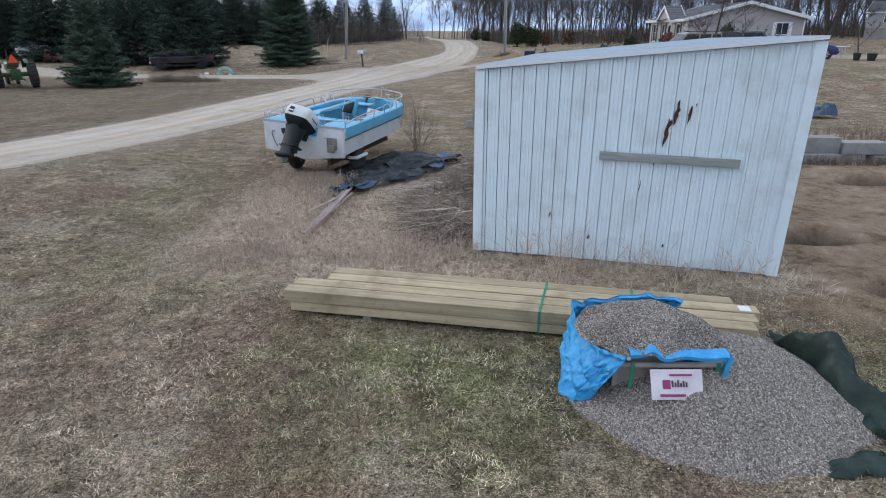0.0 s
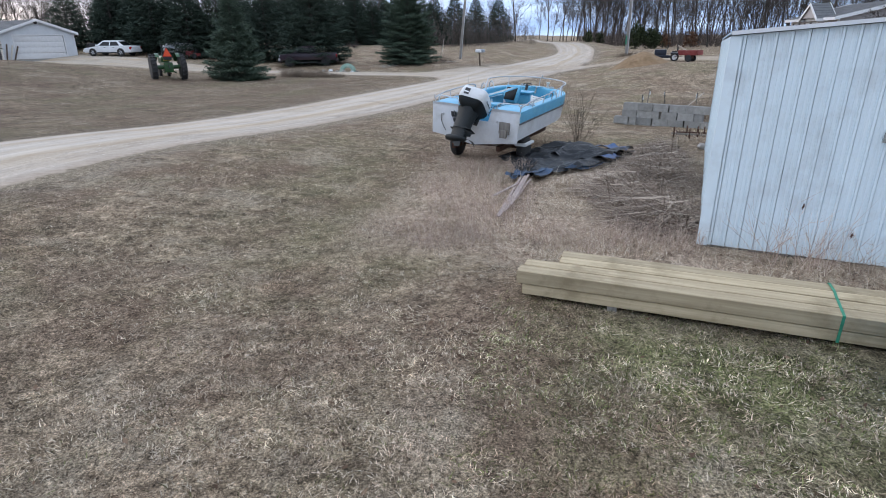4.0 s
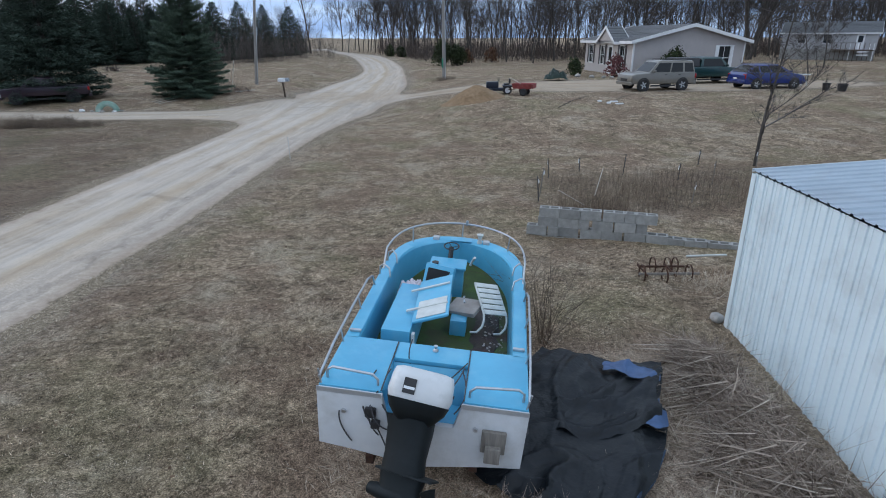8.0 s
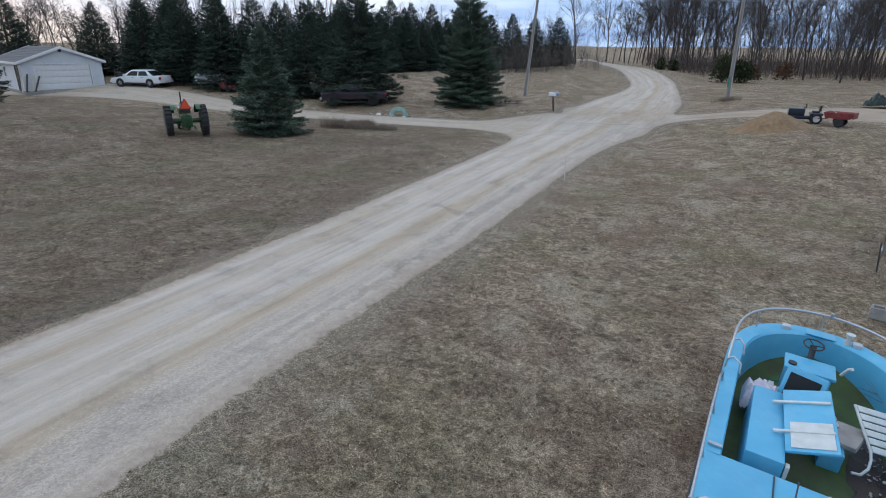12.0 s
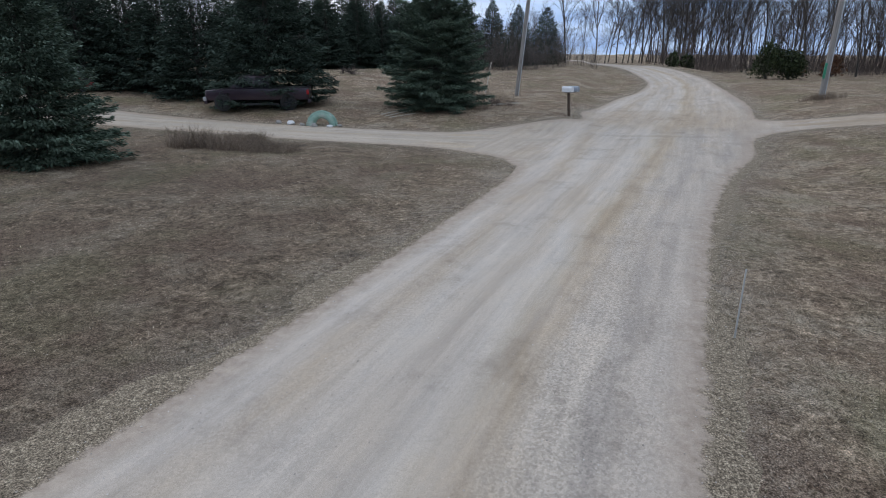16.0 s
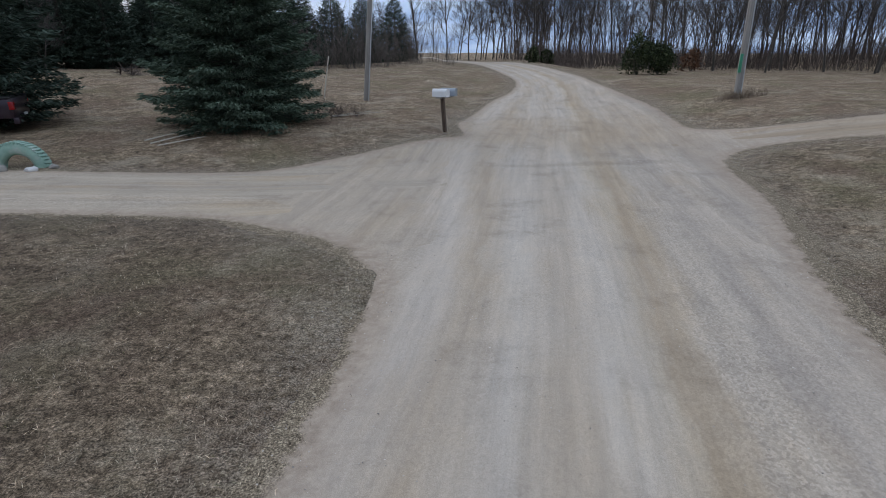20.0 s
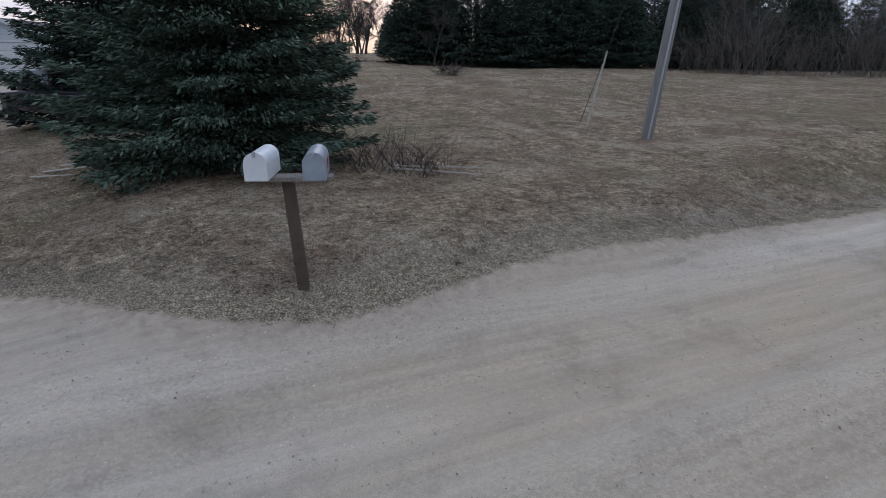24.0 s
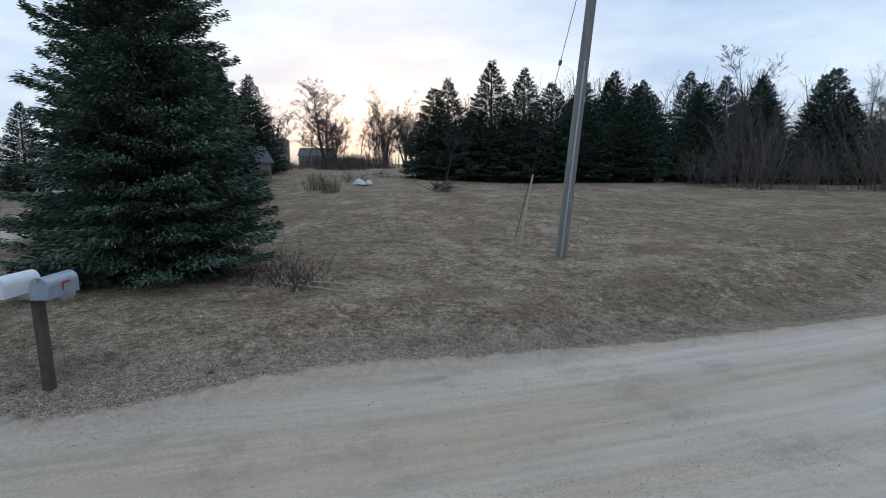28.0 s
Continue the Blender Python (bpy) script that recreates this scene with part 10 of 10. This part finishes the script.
def build_west_house():
    """Long white home; its front looks over the lawn to the road."""
    base = 1.76
    rx, ry = -41.5, 34.6
    dx, dy = 0.068, -0.998
    L, D, H, rise = 17.0, 7.5, 2.38, 0.72
    # x runs from the right-hand end (seen from the road) towards the left
    ang = math.degrees(math.atan2(-dy, -dx))
    ox, oy = rx + dx * L, ry + dy * L
    h = thing("house", "long white single-storey home with dark shutters and a deck", "house", pose(ox, oy, base, 0, 0, ang))
    X = lambda d: L - d  # noqa: E731
    wins = [(X(1.68), X(0.92), 0.75, 1.98), (X(4.11), X(3.32), 0.75, 1.98), (X(7.93), X(7.14), 0.1, 2.05), (X(9.48), X(8.78), 0.65, 2.0), (X(10.3), X(9.72), 0.65, 2.0), (X(12.5), X(11.9), 1.3, 1.95), (X(15.5), X(14.6), 0.9, 2.0)]
    siding_wall(h, "front_wall", L, H, "siding", pose(0, 0, 0.1), wins)
    for i, (a, b, c, d) in enumerate(wins):
        window(h, a, b, c + 0.1, d + 0.1, pose(0, 0, 0), "fascia" if d - c < 1.9 else False, 1, d - c > 1.9)
    for nm, m, w, g in (("end_wall", pose(0, D, 0.1, 0, 0, -90), D, rise), ("end_wall", pose(L, 0, 0.1, 0, 0, 90), D, rise), ("back_wall", pose(L, D, 0.1, 0, 0, 180), L, 0)):
        siding_wall(h, nm, w, H, "siding", m, gable=g)
    put("skirting", Shape().box((0.03, 0.01, -0.9), (L - 0.03, D - 0.03, 0.12)), "skirt", h)
    gable_roof(h, L, D, H + 0.1, rise, 0.35, pose(0, D / 2, 0), 9)
    for d in (2.0, 5.5, 9.0, 12.5):
        put("roof_vent", Shape().tube([(X(d), D / 2 + 0.8, H + rise - 0.3), (X(d), D / 2 + 0.8, H + rise + 0.35)], 0.07, 8), "black", h, smooth=True)
    # deck along the front, with balusters and steps
    put("deck_floor", Shape().box((X(13.0), -1.6, 0.0), (X(6.4), -0.03, 0.1)), "deck_wood", h, bevel=0.01)
    put("deck_rail", Shape().box((X(13.0), -1.62, 0.98), (X(7.9), -1.52, 1.05)), "deck_wood", h, bevel=0.01)
    put("deck_rail_low", Shape().box((X(13.0), -1.6, 0.2), (X(7.9), -1.54, 0.26)), "deck_wood", h)
    bal = None
    for i in range(30):
        m = pose(X(12.95) + 0.17 * i, -1.57, 0.24)
        bal = share("baluster", bal, m, h) if bal else put("baluster", Shape().box((-0.018, -0.018, 0), (0.018, 0.018, 0.76)), "deck_wood", h, m=m)
    for d in (13.0, 11.3, 9.6, 7.9):
        put("deck_post", Shape().box((X(d) - 0.06, -1.63, -0.9), (X(d) + 0.06, -1.51, 1.12)), "deck_wood", h)
    put("deck_skirt", Shape().box((X(13.0), -1.6, -0.8), (X(7.9), -1.57, -0.02)), "deck_wood", h)
    for k in range(4):
        put("step", Shape().box((X(7.5), -1.9 - 0.28 * k, -0.12 - 0.19 * k), (X(6.4), -1.62 - 0.28 * k, -0.07 - 0.19 * k)), "deck_wood", h)
    put("step_rail", Shape().tube([(X(6.4), -1.65, 0.95), (X(6.4), -2.7, 0.25)], 0.04, 6), "deck_wood", h)
    for i in range(5):
        leafy("shrub", "low evergreen shrub in front of the deck", "leaf_bush" if i % 2 else "brush", rx + dx * (8.2 + 1.1 * i) + 0.998 * 2.3, ry + dy * (8.2 + 1.1 * i) + 0.068 * 2.3, 0.55, 0.7, 120 + i, 420, 0.09, group="deck shrubs")


def build_garage():
    L = 6.2
    z = 0.92
    g = thing("garage", "white garage with a gable front and a wide door", "garage", pose(-52.7, 47.7, z, 0, 0, 64.7))
    H, rise, D = 2.40, 1.10, 8.5
    siding_wall(g, "gable_wall", L, H, "siding", pose(0, 0, 0), [(1.0, 5.2, 0.0, 2.1)], gable=rise)
    siding_wall(g, "end_wall", L, H, "siding", pose(L, D, 0, 0, 0, 180), gable=rise)
    m = pose(0, D, 0, 0, 0, -90)
    siding_wall(g, "side_wall", D, H, "siding", m, [(6.9, 7.75, 0.0, 2.0), (3.0, 3.7, 1.0, 1.8)])
    window(g, 6.9, 7.75, 0.0, 2.0, m, False, 1, True, frame_mat="shutter")
    window(g, 3.0, 3.7, 1.0, 1.8, m, False)
    siding_wall(g, "side_wall", D, H, "siding", pose(L, 0, 0, 0, 0, 90))
    gable_roof(g, D, L, H, rise, 0.3, Matrix.Translation((L / 2, 0, 0)) @ pose(0, 0, 0, 0, 0, 90), 10)
    put("foundation", Shape().box((0.02, 0.02, -0.5), (L - 0.02, D - 0.02, 0.012)), "block", g)
    for k in range(4):
        put("door_panel", Shape().box((1.02, 0.03, 0.02 + 0.52 * k), (5.18, 0.08, 0.525 + 0.52 * k)), "white_paint", g, "white sectional door panel", bevel=0.012)
    put("door_trim", Shape().box((0.9, -0.04, 0), (1.0, 0.03, 2.2)).box((5.2, -0.04, 0), (5.3, 0.03, 2.2)).box((0.9, -0.04, 2.1), (5.3, 0.03, 2.2)), "fascia", g)
    put("gable_vent", Shape().lathe([(0.16, 0), (0.16, 0.03), (0.1, 0.035)], 8, pose(L / 2, -0.02, H + 0.85, 90, 0, 0)), "shutter", g)
    # boards leaning at the front corner, and the bin
    for k in range(4):
        tag(put("leaning_board", Shape().box((-0.06, -0.015, 0), (0.06, 0.015, 1.9 - 0.15 * k)), "deck_wood" if k % 2 else "pale_wood", m=pose(-52.4 + 0.12 * k, 47.2 + 0.28 * k, z - 0.05, -18, 10 + 6 * k, 65)), "board leaning against the garage", "board", "garage boards")
    b = thing("waste_bin", "dark wheeled waste bin beside the garage", "bin", pose(-49.2, 54.3, land(-49.2, 54.3), 0, 0, 65))
    put("bin_body", Shape().loft([[(-0.25, -0.28, 0.05), (0.25, -0.28, 0.05), (0.25, 0.28, 0.05), (-0.25, 0.28, 0.05)], [(-0.3, -0.34, 1.0), (0.3, -0.34, 1.0), (0.3, 0.34, 1.0), (-0.3, 0.34, 1.0)]]), "black", b, bevel=0.02)
    put("bin_lid", Shape().box((-0.32, -0.37, 1.0), (0.32, 0.36, 1.07)), "black", b, bevel=0.02)


build_east_house()
build_far_house()
build_west_house()
build_garage()

# ---- blades of grass ----
def grass_patch(name, label, material, boxes, seed, length, width, lean, keep=None, clump=0.0):
    """Short lying and standing blades, one bent triangle pair each; boxes: (x0, x1, y0, y1, per square metre)."""
    r = np.random.default_rng(seed)
    xs, ys = [], []
    for x0, x1, y0, y1, per in boxes:
        n = int((x1 - x0) * (y1 - y0) * per)
        xs.append(r.uniform(x0, x1, n))
        ys.append(r.uniform(y0, y1, n))
    x, y = np.concatenate(xs), np.concatenate(ys)
    if clump:
        k = np.sin(x * 2.3 + 1.7 * np.sin(y * 1.1)) * np.sin(y * 2.9 + 1.3 * np.sin(x * 1.7)) + 0.6 * np.sin(x * 7.1 + y * 5.3) * np.sin(y * 6.7 - x * 3.9)
        sel = r.random(len(x)) < 0.55 + clump * k
        x, y = x[sel], y[sel]
    d = gravel_edge(x, y)
    sel = d > r.uniform(-0.5, 0.35, len(d))
    sel &= ~((x > 0.75) & (x < 3.2) & (y > 5.75) & (y < 7.6))
    if keep is not None:
        sel &= keep(x, y, r)
    x, y = x[sel], y[sel]
    n = len(x)
    z = land_np(x, y) + lumps(x, y) - 0.004
    a = 2.6 * np.sin(x * 5.1 + 1.7 * np.sin(y * 3.3)) + 2.6 * np.sin(y * 4.7 + 1.9 * np.sin(x * 2.9)) + r.normal(0, 1.5, n)
    el = np.abs(r.normal(0, lean, n)).clip(0.05, 1.45)
    L = length * r.uniform(0.45, 1.35, n)
    w = width * r.uniform(0.6, 1.5, n)
    dx, dy, dz = np.cos(a) * np.cos(el), np.sin(a) * np.cos(el), np.sin(el)
    p0 = np.stack([x, y, z], -1)
    d1 = np.stack([dx, dy, dz], -1)
    side = np.stack([-np.sin(a), np.cos(a), 0 * a], -1) * w[:, None]
    tip = p0 + d1 * L[:, None]
    tip[:, 2] += -0.25 * L * dz
    mid = p0 + d1 * (0.4 * L)[:, None]
    v = np.stack([p0, mid + side * 0.75, tip, mid - side * 0.75], 1)
    me = fast_mesh(name, v.reshape(-1, 3), 4, material)
    return tagged(new(name, me), label, "grass", kind="stuff")


not_sand = lambda x, y, r: ~((x > 3.6) & (y > 8.0))  # noqa: E731
grass_patch("lawn_grass", "short dry straw-coloured lawn grass", "blades",
            [(-5.5, 3.8, 3.2, 8.4, 4200), (-10, -5.5, 3.2, 9.5, 1900), (3.8, 5, 5.6, 8.6, 1200), (-5.5, 4.0, 8.4, 9.5, 1600), (-9, 1.5, 9.5, 14, 1300), (-11, 2.5, 14, 22, 620), (-10, 6, 22, 34, 240), (-5.5, 3, 34, 50, 330), (-8, -3, 26, 36, 300), (-17, -9, 34, 46, 520), (-24, -17, 30, 45, 90), (-18, -12, 6, 34, 110), (-20, -7.5, 49.5, 62, 520), (-26, -7, 62, 72, 90)],
            201, 0.058, 0.0031, 0.55, not_sand, 0.45)
grass_patch("green_grass", "patch of greener grass beside the timbers", "green_blades", [(-2.4, 1.3, 5.4, 8.0, 1500), (-2.2, 2.6, 7.0, 8.0, 900), (2.6, 5.6, 5.4, 8.6, 1000), (-6, 0.5, 2.8, 6.5, 45), (-18, -8.5, 49.5, 60, 16)], 202, 0.075, 0.0034, 0.6, None, 0.3)
grass_patch("tall_grass", "tall dead grass along the timbers, the shed and the boat", "straw",
            [(-2.2, 4.2, 8.45, 9.75, 1100), (-1.6, 0.4, 9.6, 11.4, 700), (-4.4, -1.2, 9.4, 14.3, 520), (-1.6, 1.3, 11, 16.3, 480), (2.0, 2.9, 17.4, 19.6, 300), (1.2, 2.4, 18.2, 20.2, 150), (-4.9, -4.2, 14.0, 17.5, 90), (-2.2, -0.6, 16.3, 18.2, 90), (3.9, 4.5, 8.2, 9.6, 260), (0.2, 3, 22.5, 23.2, 120)],
            203, 0.20, 0.0036, 0.62, None, 0.45)
grass_patch("matted_grass", "matted dead grass lying over the ground", "straw", [(-3.2, 3.9, 8.4, 10.0, 900), (-4.5, 1.2, 10.0, 16.5, 420)], 204, 0.17, 0.0036, 0.25, None, 0.35)
grass_patch("straw_tufts", "pale dead grass tufts before the tarpaulin", "straw", [(-3.7, -2.75, 12.3, 13.9, 800), (-2.7, -1.3, 12.2, 13.2, 420), (-1.9, -0.9, 11.0, 12.6, 380)], 208, 0.30, 0.0040, 0.75, None, 0.45)
grass_patch("grass_tussock", "round greenish-straw tussock beside the reed heap", "straw", [(-0.86, -0.50, 13.3, 13.7, 2600)], 209, 0.32, 0.0036, 0.5)
grass_patch("grass_clump", "tall clump of tan dead grass beside the cultivator", "straw", [(1.75, 2.7, 17.5, 18.8, 420)], 207, 0.50, 0.004, 0.9, None, 0.3)
thicket("shed_twigs", "thin bare brown twigs along the shed wall", "dead_stems", [(0.9, 9.45, 0.5, 0.12, 1.2), (1.4, 9.3, 0.4, 0.1, 0.8), (3.3, 8.95, 0.4, 0.12, 0.8), (2.2, 9.2, 0.3, 0.1, 0.7), (1.0, 9.3, 0.35, 0.2, 0.5), (2.6, 9.0, 0.5, 0.15, 0.45)], 190, 0.72, 89, 0.35, 0.0035)
thicket("lawn_weeds", "red-brown dead weeds standing in the lawn before the boat", "dead_stems", [(-3.0, 11.4, 0.9, 1.1, 0.9), (-2.8, 10.3, 0.9, 0.9, 0.8), (-3.6, 12.3, 0.8, 0.8, 0.7), (-3.2, 13.6, 0.9, 0.4, 0.9), (-3.3, 9.6, 0.7, 0.5, 0.6), (-1.6, 9.7, 0.7, 0.5, 0.6), (-0.6, 9.9, 0.7, 0.5, 0.9)], 2400, 0.34, 90, 0.24, 0.0032, fork=3)


def litter(name, label, boxes, seed, size):
    """Curled dead leaves on the lawn."""
    r = np.random.default_rng(seed)
    out = []
    for x0, x1, y0, y1, n in boxes:
        x, y = r.uniform(x0, x1, n), r.uniform(y0, y1, n)
        z = land_np(x, y) + lumps(x, y) + 0.012
        a = r.uniform(0, 6.28, n)
        L = size * r.uniform(0.5, 1.3, n)
        p = np.stack([x, y, z], -1)
        d = np.stack([np.cos(a), np.sin(a), r.normal(0.1, 0.25, n)], -1) * L[:, None]
        s = np.stack([-np.sin(a), np.cos(a), r.normal(0.1, 0.3, n)], -1) * (L * 0.5)[:, None]
        out.append(np.stack([p - d, p + s, p + d, p - s], 1))
    me = fast_mesh(name, np.concatenate(out).reshape(-1, 3), 4, "leaf_litter")
    return tagged(new(name, me), label, "leaves", kind="stuff")


litter("dead_leaves", "scattered curled dead leaves on the lawn", [(-9, 4, 3, 10, 900), (-10, 1, 10, 22, 900), (-18, -9, 50, 62, 1200), (-17.5, -14, 51.5, 56, 1500)], 210, 0.028)


def pebbles(name, label, material, boxes, seed, size):
    """Loose stones as small uneven eight-sided lumps, thickest along the gravel's edges and in the loose strip."""
    r = np.random.default_rng(seed)
    x = np.concatenate([r.uniform(a, b, n) for a, b, c, d, n in boxes])
    y = np.concatenate([r.uniform(c, d, n) for a, b, c, d, n in boxes])
    e = gravel_edge(x, y)
    sel = (e < 0.5) & (r.random(len(x)) < 0.30 + 0.70 * np.exp(-((e + 0.25) / 0.55) ** 2))
    x, y = x[sel], y[sel]
    n = len(x)
    q = size * r.uniform(0.45, 1.0, n) ** 1.5
    z = land_np(x, y) + np.where(way_distance(x, y, ROAD) < -0.5, 0.047, 0.030) + 0.25 * q
    axes = np.array([(1, 0, 0), (0, 1, 0), (-1, 0, 0), (0, -1, 0), (0, 0, 0.7), (0, 0, -0.7)])
    a = r.uniform(0, 6.28, n)
    turn = np.stack([np.cos(a), -np.sin(a), 0 * a, np.sin(a), np.cos(a), 0 * a, 0 * a, 0 * a, 0 * a + 1], -1).reshape(n, 3, 3)
    v = np.stack([x, y, z], -1)[:, None, :] + np.einsum("nij,kj->nki", turn, axes) * (q[:, None] * r.uniform(0.6, 1.3, (n, 6)))[..., None]
    tri = [(0, 1, 4), (1, 2, 4), (2, 3, 4), (3, 0, 4), (1, 0, 5), (2, 1, 5), (3, 2, 5), (0, 3, 5)]
    k = (np.arange(n)[:, None, None] * 6 + np.array(tri)[None]).reshape(-1, 3)
    me = bpy.data.meshes.new(name)
    me.from_pydata(v.reshape(-1, 3).tolist(), [], k.tolist())
    me.materials.append(M[material])
    return tagged(new(name, me), label, "stones", kind="stuff")


pebbles("road_stones", "loose grey and pale stones along the road's edge", "pebble", [(-14, -8.5, 12, 26, 6000), (-12.5, -4, 26, 46, 10000), (-10.5, 0, 48, 60, 38000)], 211, 0.0105)
